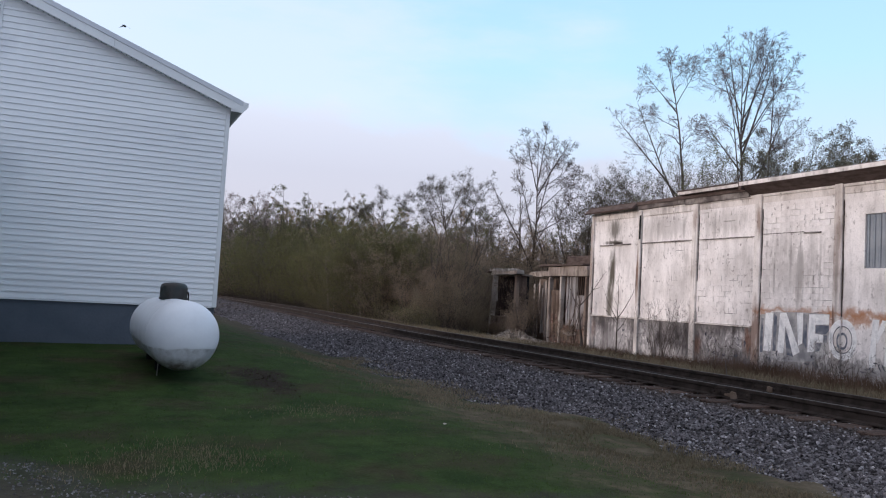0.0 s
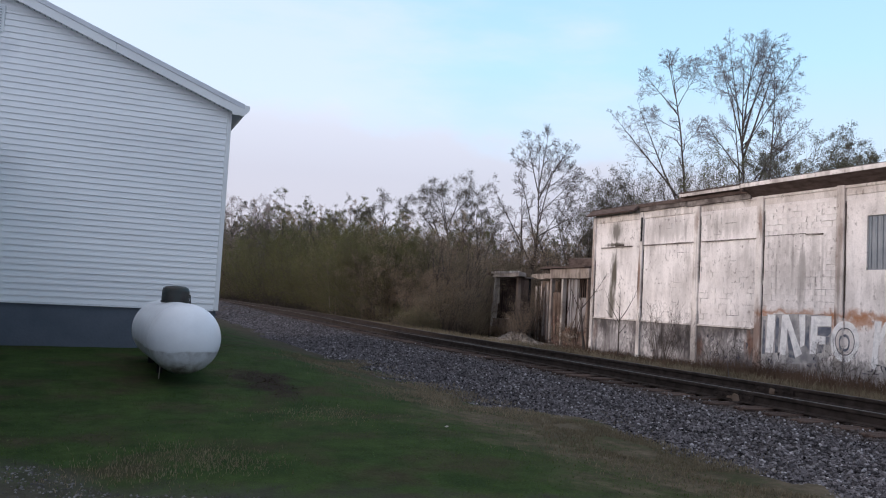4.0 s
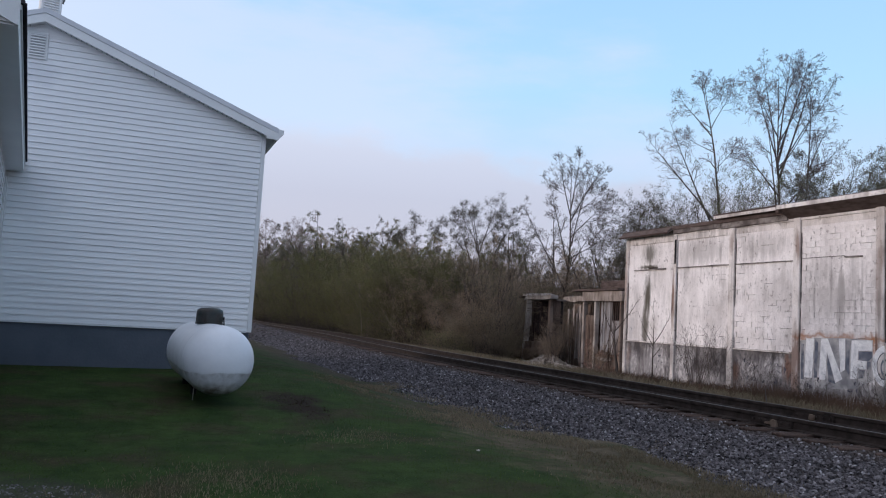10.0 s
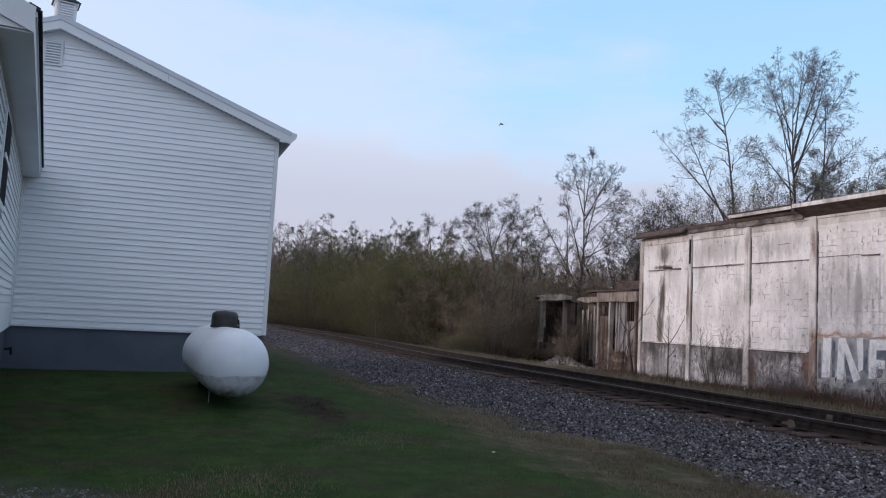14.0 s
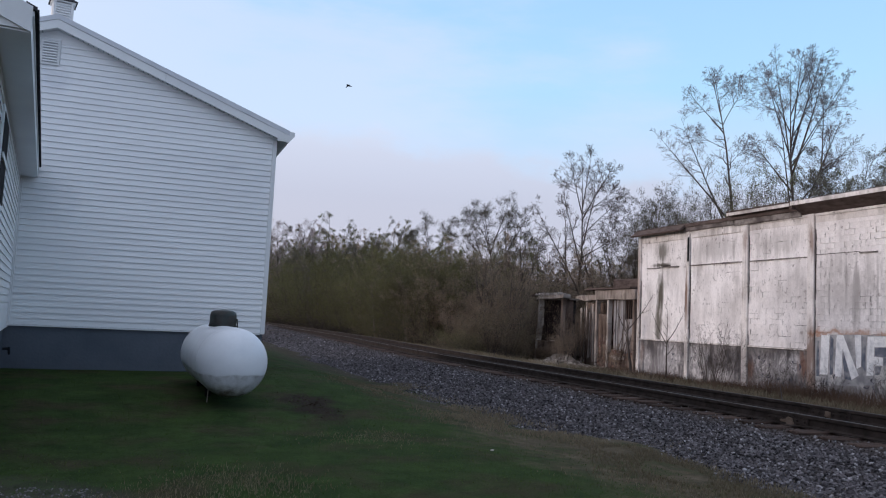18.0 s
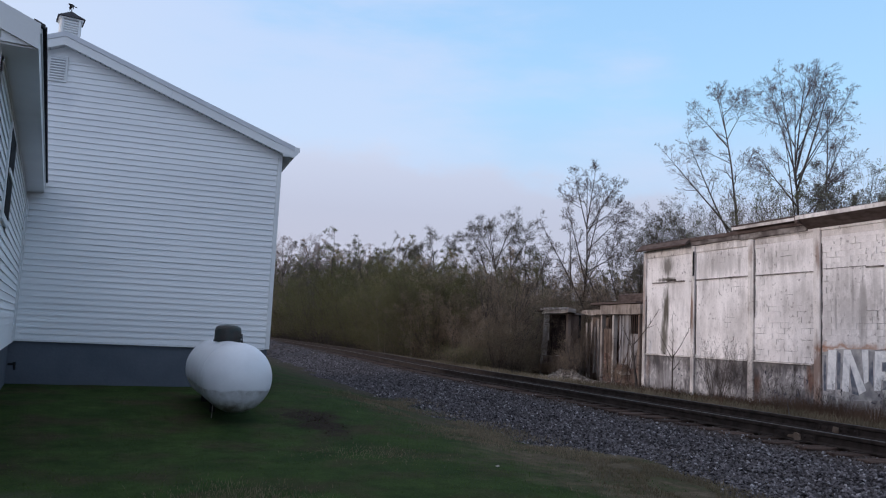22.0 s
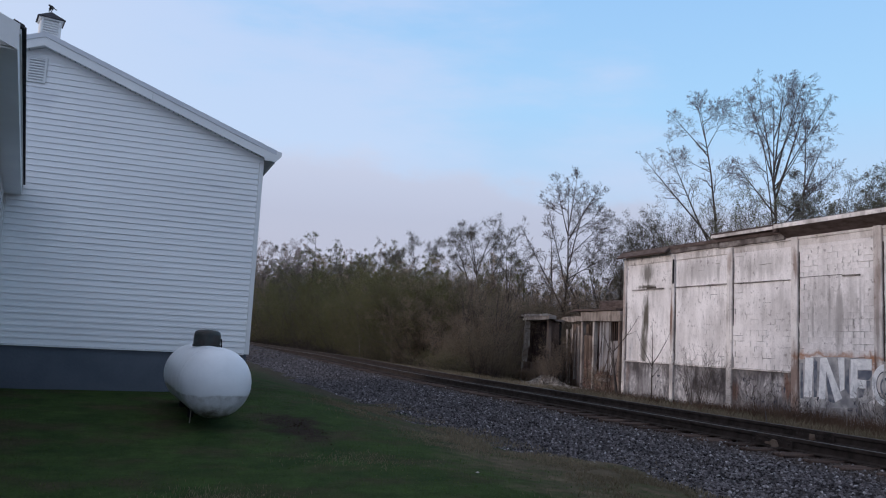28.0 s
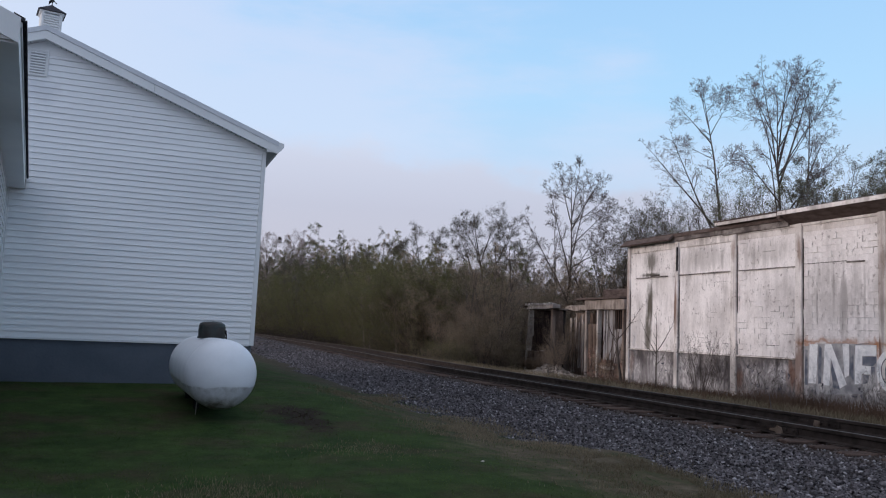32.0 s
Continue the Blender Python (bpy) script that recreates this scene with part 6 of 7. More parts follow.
# behind the ruin
fan_tree(29.6, 27, "bare spreading tree behind the ruin", 95, 14.6,
         [(0, 0.07, 0.0, 13.2, 0.15, 0.0), (10.2, 0.12, 0.0, 4.0, 0.06, 0), (0, -0.06, 0.1, 10.8, 0.11, -0.35), (9.3, 0.55, 0.1, 4.4, 0.07, 0), (9.6, 1.5, 0.0, 2.9, 0.04, 0), (6.6, 1.7, 0.0, 3.6, 0.06, 0), (9.8, -0.25, 0.1, 4.2, 0.06, 0), (4.5, -0.42, 0.1, 6.8, 0.07, 0), (6.0, -0.22, 0.1, 7.0, 0.07, 0), (7.5, 0.25, -0.2, 5.8, 0.06, 0), (3.5, -0.7, 0.1, 5.0, 0.05, 0), (8.4, 0.9, 0.1, 4.0, 0.05, 0), (6.0, 0.6, 0.1, 4.0, 0.05, 0)], start=0.35, shoot=1.8, kids=(15, 8, 6), fine=0.0042, twig=M_GREYTWIG)
tree("bare_tree", stand(27.6, 28), "thin bare tree at the wood's edge", "tree", 25, 9.2, M_BUD, 1, 0.035, 0.07, M_SKYTWIG, stems=4, spread=0.3, kids=(9, 6, 5), start=0.25, reach=0.36, curl=0.14, up=0.03)
tree("bare_tree", stand(32.6, 29), "thin bare tree at the wood's edge", "tree", 26, 8.4, M_BUD, 1, 0.035, 0.07, M_SKYTWIG, stems=5, spread=0.35, kids=(9, 6, 5), start=0.25, reach=0.36, curl=0.14, up=0.03)
for az, x, hgt, seed in ((36.2, 32, 11.6, 16), (34.9, 31, 9.8, 27), (37.6, 32, 10.8, 44), (35.6, 30, 10.2, 47)):
    tree("leafing_tree", stand(az, x), "dense tree in grey-green new leaf", "tree", seed, hgt, M_DULLLEAF, 5, 0.042, 0.10, stems=7, spread=0.42, kids=(9, 6, 4), start=0.2, curl=0.15, up=0.03)


def clump_tree(az, x, label, seed, height, limbs, **kw):
    return tree("leafing_tree", stand(az, x), label, "tree", seed, height, rz=-az, limbs=limbs,
                **{**dict(leaf=M_DULLLEAF, per=2, size=0.032, scatter=0.11, sway=0.05, fine=0.005, twig=M_TWIG, kids=(11, 7, 5), start=0.35, up=-0.01, curl=0.20, reach=0.46, reach2=0.55, fork=0.8, spread=0.7), **kw})


clump_tree(24.0, 24, "rounded crooked tree with loose clumps of new leaves", 17, 11.7,
           [(0, -0.03, 0.0, 10.6, 0.13, 0.0), (0, 0.10, 0.1, 9.6, 0.11, 0.3), (4.6, -0.45, 0.1, 5.8, 0.08, 0), (4.8, 0.42, 0.1, 6.0, 0.08, 0), (6.6, -0.30, 0.2, 4.4, 0.05, 0), (7.0, 0.25, -0.1, 4.2, 0.05, 0), (5.4, -0.85, 0.0, 3.8, 0.05, 0), (5.4, 0.90, 0.0, 3.9, 0.05, 0), (7.6, 0.6, 0.1, 3.0, 0.04, 0), (7.4, -0.65, 0.1, 3.0, 0.04, 0)], shoot=1.75, start=0.46, kids=(12, 8, 4), curl=0.26)
clump_tree(19.9, 24, "small umbrella-shaped tree with clumps of new leaves", 29, 11.9,
           [(0, -0.06, 0.0, 10.2, 0.12, 0.0), (6.4, -0.65, 0.1, 4.4, 0.07, 0), (6.6, 0.40, 0.1, 4.8, 0.06, 0), (7.0, -0.2, 0.2, 4.6, 0.06, 0), (7.6, 0.8, 0.1, 2.9, 0.05, 0), (7.8, -0.9, 0.1, 2.4, 0.04, 0)], start=0.62, shoot=1.7, curl=0.26)
clump_tree(26.2, 25, "tree with loose clumps of new leaves", 28, 9.6,
           [(0, 0.02, 0.0, 9.0, 0.12, 0.0), (3.5, 0.35, 0.1, 5.4, 0.08, 0.0), (3.0, -0.35, 0.1, 5.6, 0.08, 0.0), (5.0, 0.1, 0.2, 4.4, 0.06, 0.0)], per=2, shoot=1.2)
clump_tree(16.4, 22, "small tree with a tuft of new leaves", 18, 10.6,
           [(0, 0.0, 0.0, 9.8, 0.11, 0.0), (5.0, -0.3, 0.1, 4.6, 0.06, 0.0), (5.0, 0.3, 0.1, 4.6, 0.06, 0.0), (6.0, -0.6, 0.1, 3.4, 0.05, 0.0)], per=2, shoot=1.3)
clump_tree(13.6, 21, "low tree with a broad tuft of new leaves", 19, 10.2,
           [(0, 0.0, 0.0, 9.4, 0.11, 0.0), (4.5, -0.4, 0.1, 5.0, 0.06, 0.0), (4.5, 0.45, 0.1, 5.0, 0.06, 0.0)], per=2, shoot=1.5)
for az, x, hgt, seed in ((8.6, 19, 16.2, 53), (9.7, 20, 15.0, 54), (7.4, 19, 18.4, 55), (10.8, 20, 13.2, 56), (8.0, 18, 16.6, 57), (9.2, 19, 15.6, 58)):
    tree("bare_tree", stand(az, x), "bare grey tree far along the track", "tree", seed, hgt, M_PINKBUD, 1, 0.06, 0.12, M_PINKTWIG, stems=5, spread=0.40, kids=(12, 8, 5), start=0.3, curl=0.18, up=0.0, shoot=3.4, reach2=0.5, fork=0.6)


def build_woods():
    """Undergrowth and bare young trees along the far side of the track: a few kinds, copied; the deep wood is one mesh."""
    kinds, raw = [], []
    for i, (leaf, per) in enumerate(((M_LEAF, 4), (M_DEADLEAF, 5), (M_OLIVE, 5), (M_DEADLEAF, 3), (M_LEAF, 3), (M_OLIVE, 4))):
        kinds.append(tree("shrub", (17 + i * 2.2, 50 + 9 * i, ground_z(20, 60) - 0.05), "tangled brown and olive shrub in the trackside thicket", "shrub", 40 + i, 6.0,
                          leaf, per * 2, 0.032, 0.13, M_BRUSH, stems=15, spread=0.55, kids=(8, 5), start=0.06, thick=0.0050, reach=0.40, fork=0.5, curl=0.17, up=0.05, group="trackside thicket"))
    bare = []
    for i in range(5):
        bare.append(tree("young_tree", (26 + i * 3, 70 + 14 * i, ground_z(30, 60) - 0.05), "young bare tree in the trackside wood", "tree", 60 + i, 9.0,
                         (M_BUD, M_LEAF, M_OLIVE, M_DEADLEAF, M_DULLLEAF)[i], (1, 3, 3, 2, 3)[i], 0.036, 0.06, M_BRUSH, stems=3, spread=0.42, kids=(10, 6, 5), start=0.34, reach2=0.5, curl=0.21, up=0.0, fork=0.55, shoot=1.7, group="trackside wood"))
    rng = random.Random(4)

    def spot(power, lo, span):
        y = lo + span * rng.random() ** power
        return 13.9 + 0.02 * y + abs(rng.gauss(0, 1)) * (4 + 0.05 * y), y

    for k in range(290):
        x, y = spot(1.7, 36, 150)
        if y < 46 and x > 17.5:
            x, y = (rng.uniform(14.5, 18), rng.uniform(43, 48)) if rng.random() < 0.5 else (rng.uniform(24, 32), rng.uniform(43, 50))
        if y < 42:
            y += 9
        kind = rng.choice((1, 3)) if x > 0.38 * y and rng.random() < 0.65 else rng.choice((0, 2, 4, 5)) if x < 0.36 * y and rng.random() < 0.7 else rng.randrange(6)
        o = copy_thing(kinds[kind], pose(x, y, ground_z(x, y) - 0.05, 0, 0, rng.uniform(0, 360)))
        s = rng.uniform(0.5, 1.15) * (0.80 + 0.0050 * min(y, 130)) * (0.90 if x > 0.30 * y else 1.05)
        o.scale = (s * 1.3, s * 1.3, s)
    for k in range(300):
        u = rng.random()
        y = 48 + 190 * u ** 1.5
        x = 17 + 0.03 * y + rng.random() ** 1.5 * (12 + 0.16 * y)
        o = copy_thing(bare[rng.randrange(5)], pose(x, y, ground_z(x, y) - 0.05, 0, 0, rng.uniform(0, 360)))
        s = rng.uniform(0.62, 1.05) * (0.76 + 0.0088 * min(y, 190)) * (0.78 if x > 0.30 * y else 0.98)
        s = min(s, ((0.092 if x < 0.21 * y else 0.108) * math.hypot(x, y) + 2.0) / 9.6 * rng.uniform(0.78, 1.20))
        o.scale = (s, s, s)
    # deep undergrowth behind the first rows
    heaps = {0: ([], [], [0]), 1: ([], [], [0])}
    stock = [c for t in kinds for c in t.children if c.name.startswith(("branchwork", "crown"))]
    arrays = []
    for c in stock:
        a = np.empty(len(c.data.vertices) * 3)
        c.data.vertices.foreach_get("co", a)
        f = np.array([tuple(p.vertices) for p in c.data.polygons])
        keep = np.arange(len(f)) % 4 == 0
        arrays.append((a.reshape(-1, 3), f[keep]))
    for k in range(760):
        x, y = spot(1.3, 48, 170)
        x += 3 + 0.03 * y
        if k > 520:
            y = rng.uniform(43, 66)
            x = y * rng.uniform(0.31, 0.50)
        a, f = arrays[rng.randrange(len(arrays))]
        s = rng.uniform(0.6, 1.1) * (0.85 + 0.0050 * min(y, 130)) * (0.6 if k > 520 else 1)
        t = rng.uniform(0, 6.28)
        r = np.array([[math.cos(t), -math.sin(t), 0], [math.sin(t), math.cos(t), 0], [0, 0, 1.0]]) * s
        used = np.unique(f)
        back = np.zeros(len(a), int)
        back[used] = np.arange(len(used))
        vs, fs, n = heaps[int(x > 0.36 * y + rng.uniform(-4, 4))]
        vs.append(a[used] @ r.T + (x, y, -0.75))
        fs.append(back[f] + n[0])
        n[0] += len(used)
    for key, leaf, words in ((0, M_DULLOLIVE, "deep olive undergrowth of the wood beyond the track"), (1, M_DEADLEAF, "deep brown undergrowth of the wood beside the ruin")):
        o = new("undergrowth", fast_mesh("undergrowth", np.concatenate(heaps[key][0]), np.concatenate(heaps[key][1]), leaf))
        tagged(o, words, "undergrowth", kind="stuff")


M_DRYLEAF = leaf_material("dry_brown_olive_leaves", (0.165, 0.132, 0.092), (0.255, 0.21, 0.148))
M_MIDTWIG = surf("brown_grey_twig", (0.15, 0.124, 0.10), (0.24, 0.20, 0.165), 2, 0.9, 0.2, 30)
M_DULLOLIVE = leaf_material("dull_olive_leaves", (0.135, 0.122, 0.066), (0.215, 0.196, 0.112))
M_OLIVE = leaf_material("yellow_olive_leaves", (0.112, 0.108, 0.046), (0.18, 0.17, 0.080))
build_woods()

# pale bare saplings standing out from the thicket
rng_s = random.Random(23)
for n in range(9):
    y = rng_s.uniform(44, 62)
    x = max(14.2, y * rng_s.uniform(0.27, 0.40))
    tree("sapling", (x, y, ground_z(x, y) - 0.05), "pale bare sapling at the edge of the thicket", "sapling", 300 + n, rng_s.uniform(3.2, 5.2), twig=M_PALETWIG,
         stems=2 + n % 2, spread=0.22, kids=(7, 4), start=0.2, thick=0.007, reach=0.36, curl=0.12, up=0.06, bark=M_PALETWIG)

# saplings and bushes before the warehouse
tree("sapling", (20.4, 27.98, ground_z(20.4, 27.98) - 0.03), "bare forked sapling before the warehouse wall", "sapling", 71, 3.5, twig=M_DARKTWIG, rz=-36,
     limbs=[(0, 0.0, 0, 3.3, 0.04, 0), (1.5, 0.75, 0, 1.8, 0.022, 0), (1.4, -0.5, 0, 1.6, 0.02, 0), (1.0, 0.9, 0.1, 0.8, 0.02, 0), (1.3, -1.1, 0, 0.9, 0.015, 0)], kids=(6, 3), start=0.4, reach=0.22, curl=0.08)
tree("sapling", (20.9, 31.3, ground_z(20.9, 31.3) - 0.03), "dark crooked sapling at the warehouse corner", "sapling", 72, 3.9, twig=M_DARKTWIG, rz=-34,
     limbs=[(0, -0.02, 0, 3.0, 0.09, 0), (1.9, -0.6, 0, 1.4, 0.03, 0), (2.1, 0.9, 0, 2.2, 0.03, 0)], kids=(6, 4), start=0.35, reach=0.3)
BRUSHY = dict(leaf=M_DEADLEAF, per=0, size=0.022, scatter=0.08, twig=M_DARKTWIG, kids=(8, 6), start=0.2, curl=0.14, up=0.04)
for n, (x, y, hgt, st, sp) in enumerate(((20.4, 25.2, 2.5, 16, 0.42), (20.5, 24.7, 2.1, 10, 0.4), (20.4, 21.8, 1.5, 10, 0.55), (20.6, 22.7, 1.2, 8, 0.6), (20.4, 20.6, 1.1, 9, 0.7), (20.3, 19.4, 1.0, 8, 0.7), (20.4, 17.2, 1.5, 10, 0.6), (20.3, 16.4, 1.1, 8, 0.6))):
    tree("bush", (x, y, ground_z(x, y) - 0.03), "bare brown many-stemmed bush before the warehouse wall", "bush", 73 + n, hgt, stems=st, spread=sp, thick=0.007, reach=0.42, **BRUSHY)


for n, (x, y, hgt) in enumerate(((21.2, 37.1, 3.2), (21.1, 36.6, 2.4), (19.2, 43.4, 4.2), (20.6, 36.4, 2.6), (18.4, 41.5, 2.2), (20.9, 33.0, 1.3), (18.8, 42.4, 2.0), (20.9, 38.3, 1.5), (21.0, 39.7, 0.8), (21.1, 41.3, 0.7), (19.5, 35.2, 1.6), (18.6, 44.6, 4.6))):
    tree("bush", (x, y, ground_z(x, y) - 0.03), "brown leafless bush grown into the ruin", "bush", 80 + n, hgt, M_DEADLEAF, 2, 0.022, 0.06, M_MIDTWIG, stems=12, spread=0.4, kids=(7, 5), start=0.15, thick=0.007, reach=0.45)


for n, (az, dist, hgt) in enumerate(((22.4, 41.0, 1.9), (23.1, 43.0, 2.6), (23.8, 41.0, 1.7), (24.4, 43.2, 2.8), (25.0, 41.6, 2.0), (25.5, 44.0, 3.0), (26.0, 42.0, 1.4), (21.6, 42.6, 2.2), (24.0, 45.0, 3.8), (24.9, 46.0, 4.2), (25.4, 47.4, 3.4), (22.8, 45.2, 3.6), (21.9, 44.4, 3.0))):
    x, y = dist * math.sin(radians(az)), dist * math.cos(radians(az))
    tree("bush", (x, y, ground_z(x, y) - 0.03), "pale brown leafless bush beside the ruined doorway", "bush", 140 + n, hgt * (1.15 + 0.3 * (n % 3)), (M_DRYLEAF, M_DEADLEAF)[n % 2], 4, 0.028, 0.10, M_MIDTWIG, stems=13, spread=0.36, kids=(8, 5), start=0.08, thick=0.006, reach=0.42, fork=0.5, curl=0.17, up=0.05)
edge_bush = []
for n, (leaf, twig, words) in enumerate(((M_DEADLEAF, M_BRUSH, "brown tangled bush at the wood's edge"), (M_DULLLEAF, M_BRUSH, "grey-brown tangled bush at the wood's edge"), (M_DULLOLIVE, M_BRUSH, "dull olive bush at the wood's edge"), (M_DEADLEAF, M_TWIG, "dark brown tangled bush at the wood's edge"))):
    x, y = 15.2 + 1.3 * n, 43.0 + 1.5 * n
    edge_bush.append(tree("bush", (x, y, ground_z(x, y) - 0.03), words, "bush", 180 + 9 * n, 4.2, leaf, 6, 0.03, 0.12, twig, stems=14, spread=0.6, kids=(8, 5), start=0.05, thick=0.0055, reach=0.42, fork=0.5, curl=0.17, up=0.05, group="bushes at the wood's edge"))
rng_b = random.Random(17)
for n in range(112):
    x, y = rng_b.uniform(14.6, 19.6), rng_b.uniform(41.5, 53)
    if n < 10:
        x, y = rng_b.uniform(21.8, 30), rng_b.uniform(43.5, 50)
    elif n > 64:
        y = rng_b.uniform(36, 52)
        x = rng_b.uniform(14.0, 0.465 * y)
    elif n > 34:
        x, y = rng_b.uniform(17.0, 21.6), rng_b.uniform(43.3, 47)
    hgt = rng_b.uniform(0.6, 1.15)
    kind = rng_b.choice((0, 0, 1, 3, 2) if x > 0.42 * y else (2, 2, 2, 1, 0))
    o = copy_thing(edge_bush[kind], pose(x, y, ground_z(x, y) - 0.03, 0, 0, rng_b.uniform(0, 360)))
    k = rng_b.uniform(0.25, 0.5) if n > 64 else 0.5 if n > 34 and n % 2 else 1.0
    o.scale = (hgt * 1.1 * k, hgt * 1.1 * k, hgt * k * (0.7 if x < 16.5 else 1.0))


def blades(name, count, spots, material, seed):
    """Grass as single bent blades, one mesh: spots give (x, y, height, width)."""
    rng = np.random.default_rng(seed)
    vs, fs = [], []
    for x, y, h, wd in spots(rng, count):
        z = (bed_z(x, y) if 5.6 < x < 12.5 else ground_z(x, y)) - 0.01
        a = rng.uniform(0, 6.28)
        lx, ly = rng.normal(0, 0.35, 2) * h
        c, s = math.cos(a) * wd, math.sin(a) * wd
        n = len(vs)
        vs += [(x - c, y - s, z), (x + c, y + s, z), (x + lx * 0.35 + c * 0.7, y + ly * 0.35 + s * 0.7, z + h * 0.6), (x + lx * 0.35 - c * 0.7, y + ly * 0.35 - s * 0.7, z + h * 0.6), (x + lx, y + ly, z + h)]
        fs += [(n, n + 1, n + 2, n + 3), (n + 3, n + 2, n + 4)]
    return tagged(mesh_ob(name, vs, fs, material), kind="stuff")


M_GRASS = leaf_material("lawn_blades", (0.050, 0.086, 0.025), (0.083, 0.118, 0.040))
M_STRAW = leaf_material("dry_grass_blades", (0.14, 0.115, 0.075), (0.24, 0.195, 0.135))
M_WEED = leaf_material("weed_blades", (0.048, 0.050, 0.027), (0.084, 0.077, 0.047))
M_DEADWEED = leaf_material("dead_weed_stalks", (0.075, 0.050, 0.037), (0.14, 0.095, 0.070))


def lawn_spots(rng, count):
    for _ in range(count):
        y = 2.5 + 14 * rng.uniform() ** 1.3
        x = rng.uniform(-1.9, 5.0)
        if rng.uniform() < 0.75 + noise.noise((x * 0.8, y * 0.8, 5)) and not (0.45 < x < 1.5 and 9.9 < y < 13.1):
            yield x, y, rng.uniform(0.010, 0.028), 0.004


def dry_spots(rng, count):
    for _ in range(count):
        y = 3.5 + 13 * rng.uniform() ** 1.4
        x = rng.normal(5.2, 0.45) - ragged(y)
        if noise.noise((x * 1.3, y * 0.9, 9)) > -0.1:
            yield x, y, rng.uniform(0.015, 0.06), 0.004


def weed_spots(rng, count):
    for _ in range(count):
        y = rng.uniform(13, 44)
        if noise.noise((y * 0.9, 0, 21)) + rng.uniform(-0.5, 0.5) < -0.12:
            continue
        if rng.uniform() < 0.62:
            x, h = rng.uniform(19.4, 21.3), rng.uniform(0.05, 0.22) * (1.4 if y < 22 else 0.9) * (1 + 0.9 * noise.noise((y * 1.3, 1, 5)))
        else:
            x, h = rng.uniform(12.4, 19.2), rng.uniform(0.04, 0.16)
        yield x, y, h, 0.008


def edge_spots(rng, count):
    for _ in range(count):
        y = 8 + 90 * rng.uniform() ** 1.2
        yield 12.7 + abs(rng.normal(0, 0.8)), y, rng.uniform(0.06, 0.34), 0.010 if y < 30 else 0.014


tagged(blades("lawn_grass", 60000, lawn_spots, M_GRASS, 1), "short green lawn grass", "grass")
tagged(blades("dry_grass", 36000, dry_spots, M_STRAW, 2), "dry brown grass along the ballast edge", "grass")
tagged(blades("weeds", 16000, weed_spots, M_WEED, 3), "green and brown weeds below the warehouse wall", "weeds")
def stalk_spots(rng, count):
    for _ in range(count):
        y = rng.uniform(13, 33)
        if noise.noise((y * 0.9, 3, 8)) + rng.uniform(-0.3, 0.3) + (0.25 if 15 < y < 21.5 else 0) > 0.06:
            yield rng.uniform(18.5, 21.2), y, rng.uniform(0.12, 0.62) * (1.0 if y < 22.5 else 0.6), 0.008


tagged(blades("dead_stalks", 17000, stalk_spots, M_DEADWEED, 6), "tall dead brown stalks below the warehouse wall", "weeds")
def ruin_grass_spots(rng, count):
    for _ in range(count):
        yield rng.uniform(15.0, 21.2), rng.uniform(42.6, 49), rng.uniform(0.25, 1.0), 0.012


tagged(blades("tall_dead_grass", 5000, ruin_grass_spots, M_STRAW, 9), "tall dead grass at the edge of the wood beside the ruin", "grass")
tagged(blades("dead_grass", 26000, edge_spots, M_STRAW, 4), "dead straw-coloured grass beside the track", "grass")


def turf_spots(rng, count):
    for k in range(count):
        cx, cy, r = ((0.70, 6.55, 0.30), (0.95, 6.1, 0.22), (2.3, 8.3, 0.35), (0.2, 5.9, 0.3))[k % 4]
        yield cx + rng.normal(0, r), cy + rng.normal(0, r * 0.8), rng.uniform(0.012, 0.05), 0.003


tagged(blades("dead_turf", 2600, turf_spots, M_STRAW, 12), "patches of dead reddish-brown turf in the lawn", "grass")
bm = bmesh.new()
rod(bm, (0, 0, -0.05), (-0.06, 0.02, 0.36), 0.013, 0.008, 6)
rod(bm, (-0.06, 0.02, 0.36), (-0.10, 0.0, 0.48), 0.008, 0.005, 6)
st = part("broken_stick", bm, M_OLDWOOD)
st.matrix_basis = pose(12.75, 13.4, ground_z(12.75, 13.4))
tagged(st, "pale broken stick standing beside the track", "stick")


lit = part("paper_scrap", worn(box(-0.022, 0.022, -0.012, 0.012, 0.0, 0.008, 0.002), 91, 0.004), M_PALEPOST)
lit.matrix_basis = pose(3.41, 7.56, ground_z(3.41, 7.56) + 0.006, 4, 0, 35)
tagged(lit, "crumpled scrap of white paper on the lawn", "litter")


M_PALESTONE = surf("pale_stone", (0.07, 0.068, 0.068), (0.16, 0.155, 0.155), 6, 0.9, 0.3, 30, island=0.5)


def drive_spots(rng, count):
    for _ in range(count):
        x = rng.uniform(-2.0, 1.7)
        y = 5.35 - 0.28 * x + 0.75 * (1 - step(-0.35, 0.25, x)) - abs(rng.normal(0, 0.5))
        yield x, y, ground_z(x, y) + 0.002


def soil_spots(rng, count):
    for _ in range(count):
        u = rng.normal(0, 0.5)
        x, y = 2.14 + 0.08 * u + rng.normal(0, 0.14), 10.5 - u + rng.normal(0, 0.2)
        yield x, y, ground_z(x, y) + 0.004


tagged(stones("driveway_gravel", 1500, drive_spots, 0.013, M_PALESTONE), "scattered pale driveway gravel in the grass", "gravel", kind="stuff")
tagged(stones("bare_soil", 60, soil_spots, 0.016, surf("dark_soil", (0.016, 0.011, 0.008), (0.035, 0.025, 0.018), 8, 0.95, 0.6, 30, island=0.3)), "bare patch of dark broken soil in the lawn", "soil", kind="stuff")

# ---- birds ----
M_BIRD = surf("dark_feathers", (0.012, 0.012, 0.014), (0.03, 0.028, 0.028), 20, 0.6, 0.2, 60)


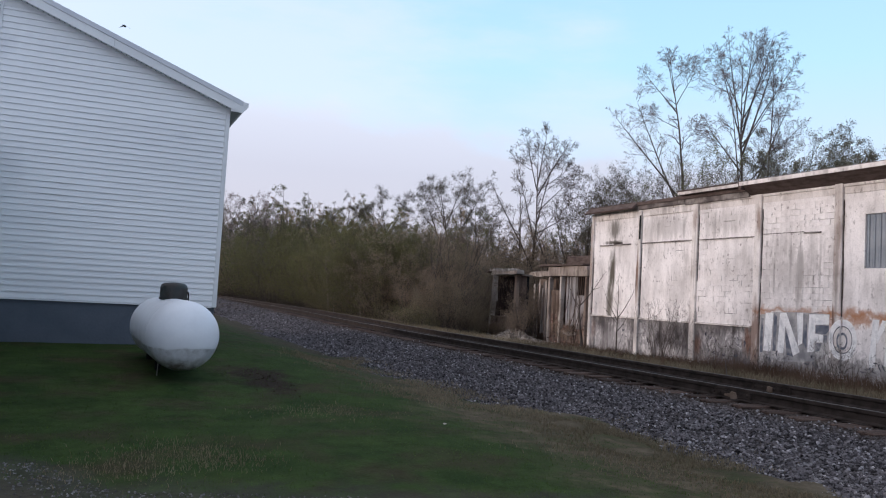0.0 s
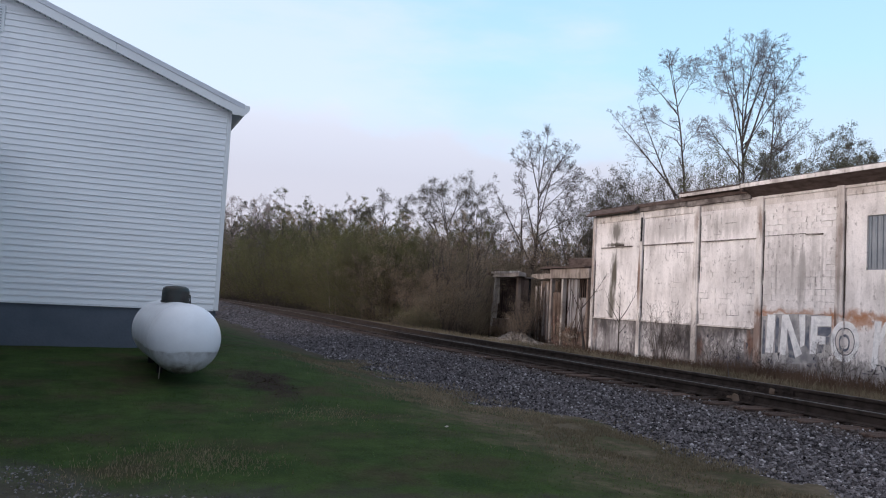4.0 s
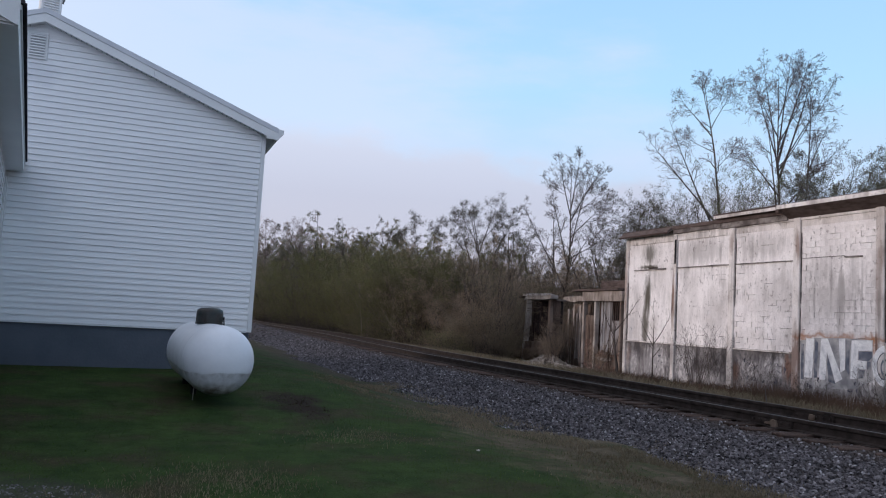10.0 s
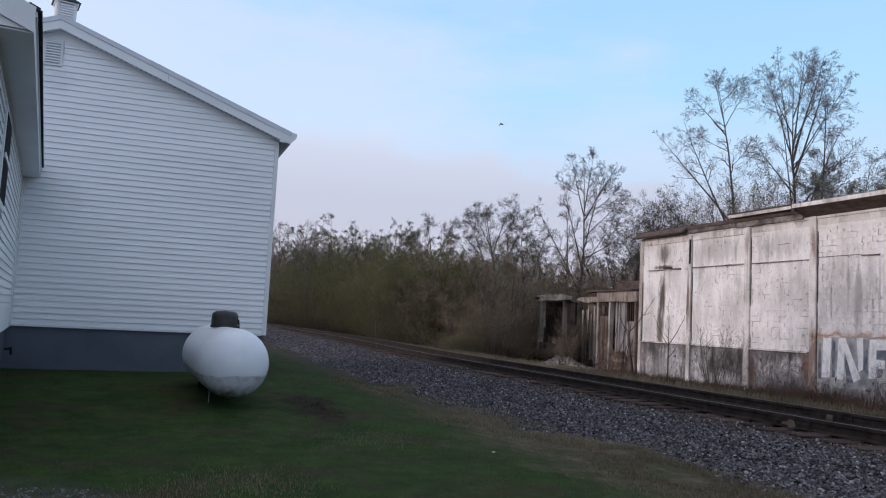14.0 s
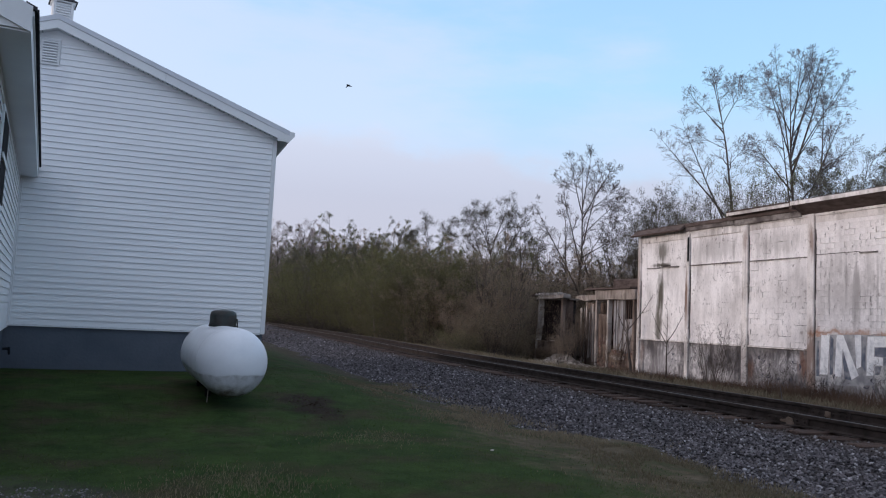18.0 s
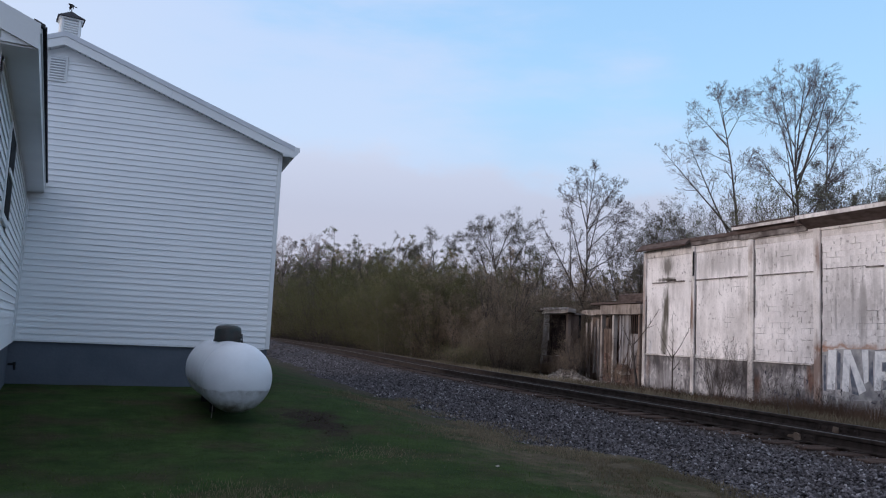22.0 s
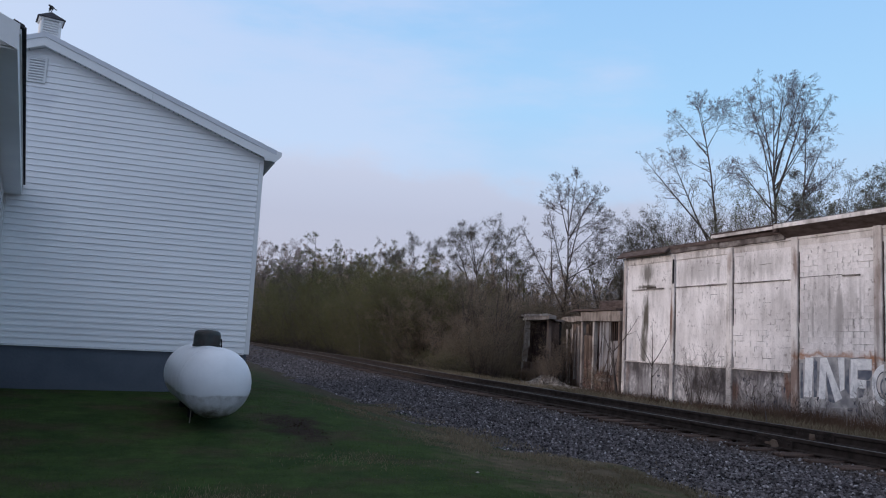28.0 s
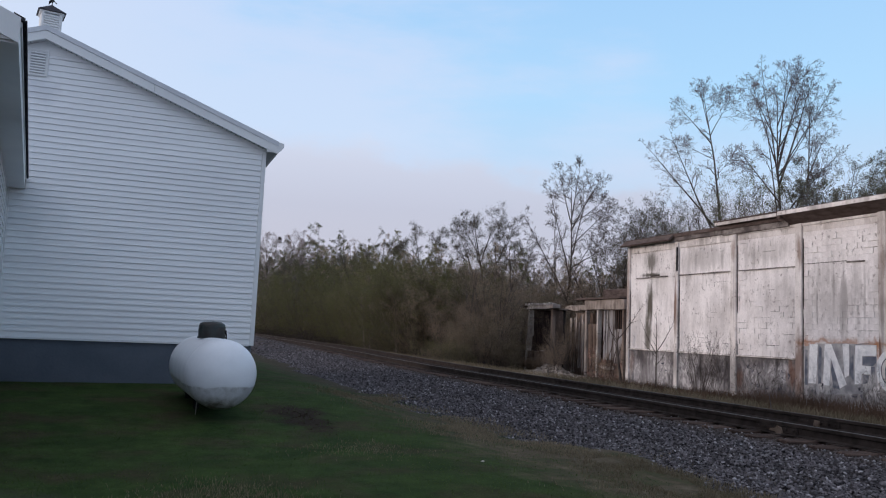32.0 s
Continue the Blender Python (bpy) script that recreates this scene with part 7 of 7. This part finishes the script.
def build_bird(k):
    b = thing("bird", (0, 0, 0), "small dark bird with pointed wings", "bird", "birds")
    prof = [(0, -0.075), (0.022, -0.06), (0.034, -0.02), (0.036, 0.02), (0.028, 0.05), (0.026, 0.065), (0.028, 0.078), (0.018, 0.10), (0, 0.106)]
    part("body", turned(prof, 12, (0, 0, 0), "y"), M_BIRD, b, smooth=True)
    part("tail", prism([(-0.012, 0.0), (0.012, 0.0), (0.022, -0.075), (-0.022, -0.075)], -0.004, 0.004, "z"), M_BIRD, b).matrix_basis = pose(0, -0.065 * k, 0)
    part("beak", turned([(0.007, 0.0), (0.0, 0.02)], 6, (0, 0.102, 0), "y"), M_BIRD, b)
    wings = []
    for s in (-1, 1):
        w = part("wing", prism([(0, 0.035), (s * 0.08, 0.045), (s * 0.17, 0.0), (s * 0.09, -0.02), (0, -0.035)], -0.003, 0.003, "z"), M_BIRD, b)
        w.matrix_basis = pose(s * 0.02, 0, 0.015)
        wings.append(w)
    for ob in b.children:
        for v in ob.data.vertices:
            v.co *= k
    return b, wings


def fly(points, flights, size=1.0):
    """Key one bird along (t, x, y, z); it beats its wings within the flights (from, to), and folds them else."""
    b, wings = build_bird(size)
    rows = []
    for i, (t, *p) in enumerate(points):
        j = min(i, len(points) - 2)
        d = Vector(points[j + 1][1:]) - Vector(points[j][1:])
        yaw = math.degrees(math.atan2(-d.x, d.y)) if d.length > 0.3 else rows[-1][2] if rows else 0
        air = any(a <= t <= e for a, e in flights)
        if rows:
            yaw = rows[-1][2] + max(-80, min(80, (yaw - rows[-1][2] + 180) % 360 - 180))
        rows.append((t, pose(p[0], p[1], p[2] - (0 if air or size > 0.9 else 0.03), 5 if air else 25, 0, yaw), yaw))
    walk(b, [(t, m) for t, m, _ in rows])
    for s, w in zip((-1, 1), wings):
        beats = []
        for k in range(321):
            t = k / 10
            air = any(a - 0.05 <= t <= e + 0.05 for a, e in flights)
            near = any(a - 0.25 <= t <= e + 0.25 for a, e in flights)
            if air or near or k in (0, 320):
                up = (32 if k % 2 else -28) if air else -62
                beats.append((t, pose(s * 0.02 * size, 0, 0.015 * size, 0, -s * up, 0 if air else s * -8)))
        walk(w, beats)
    return b


def motions():
    fly(BIRD_ONE, [(0, 1.5)], 0.6)
    fly(BIRD_TWO, [(12.3, 16.8)])
    fly(BIRD_THREE, [(16.15, 19.65)], 0.68)

BIRD_ONE = [(0, 0.11, 15.33, 5.89), (0.1, 1.11, 17.83, 6.48), (0.2, 2.56, 20.34, 7.0), (0.3, 4.38, 22.8, 7.41), (0.4, 6.94, 25.74, 7.73), (0.5, 9.95, 28.64, 7.78), (0.6, 13.76, 31.53, 7.73), (0.9, 26.09, 37.54, 6.39), (1.5, 32.0, 46.0, 5.5), (32.0, 32.0, 46.0, 5.4)]
BIRD_TWO = [(0.0, 34.0, 36.0, 3.0), (12.3, 34.0, 36.0, 3.1), (13.0, 27.99, 35.59, 9.41), (13.4, 22.0, 34.69, 10.07), (13.6, 19.42, 33.85, 10.06), (13.8, 16.65, 32.98, 10.19), (14.0, 14.09, 31.9, 10.25), (14.2, 11.65, 30.63, 10.34), (14.4, 9.4, 29.25, 10.26), (14.5, 8.2, 28.52, 10.25), (15.0, 4.01, 25.31, 9.79), (15.5, 0.92, 22.6, 9.32), (16.0, -1.78, 21.01, 9.14), (16.7, -4.0, 20.5, 5.3), (32.0, -4.0, 20.5, 5.29)]
BIRD_THREE = [(0.0, 26.0, 29.6, 6.0), (16.15, 26.0, 29.6, 6.01), (16.5, 21.83, 28.68, 7.03), (16.7, 19.1, 27.82, 7.42), (16.8, 17.76, 27.34, 7.58), (16.9, 16.43, 26.82, 7.7), (17.0, 15.09, 26.32, 7.66), (17.1, 13.78, 25.77, 7.62), (17.2, 12.48, 25.2, 7.56), (17.5, 9.24, 23.79, 7.58), (17.8, 6.31, 21.67, 7.46), (18.1, 3.65, 19.3, 7.24), (18.4, 1.73, 18.61, 7.2), (18.7, 0.02, 17.95, 7.19), (19.0, -1.07, 17.44, 7.39), (19.1, -1.24, 16.91, 7.33), (19.35, -1.3, 16.4, 7.7), (19.65, -1.93, 15.95, 7.16), (32.0, -1.93, 15.95, 7.15)]


motions()
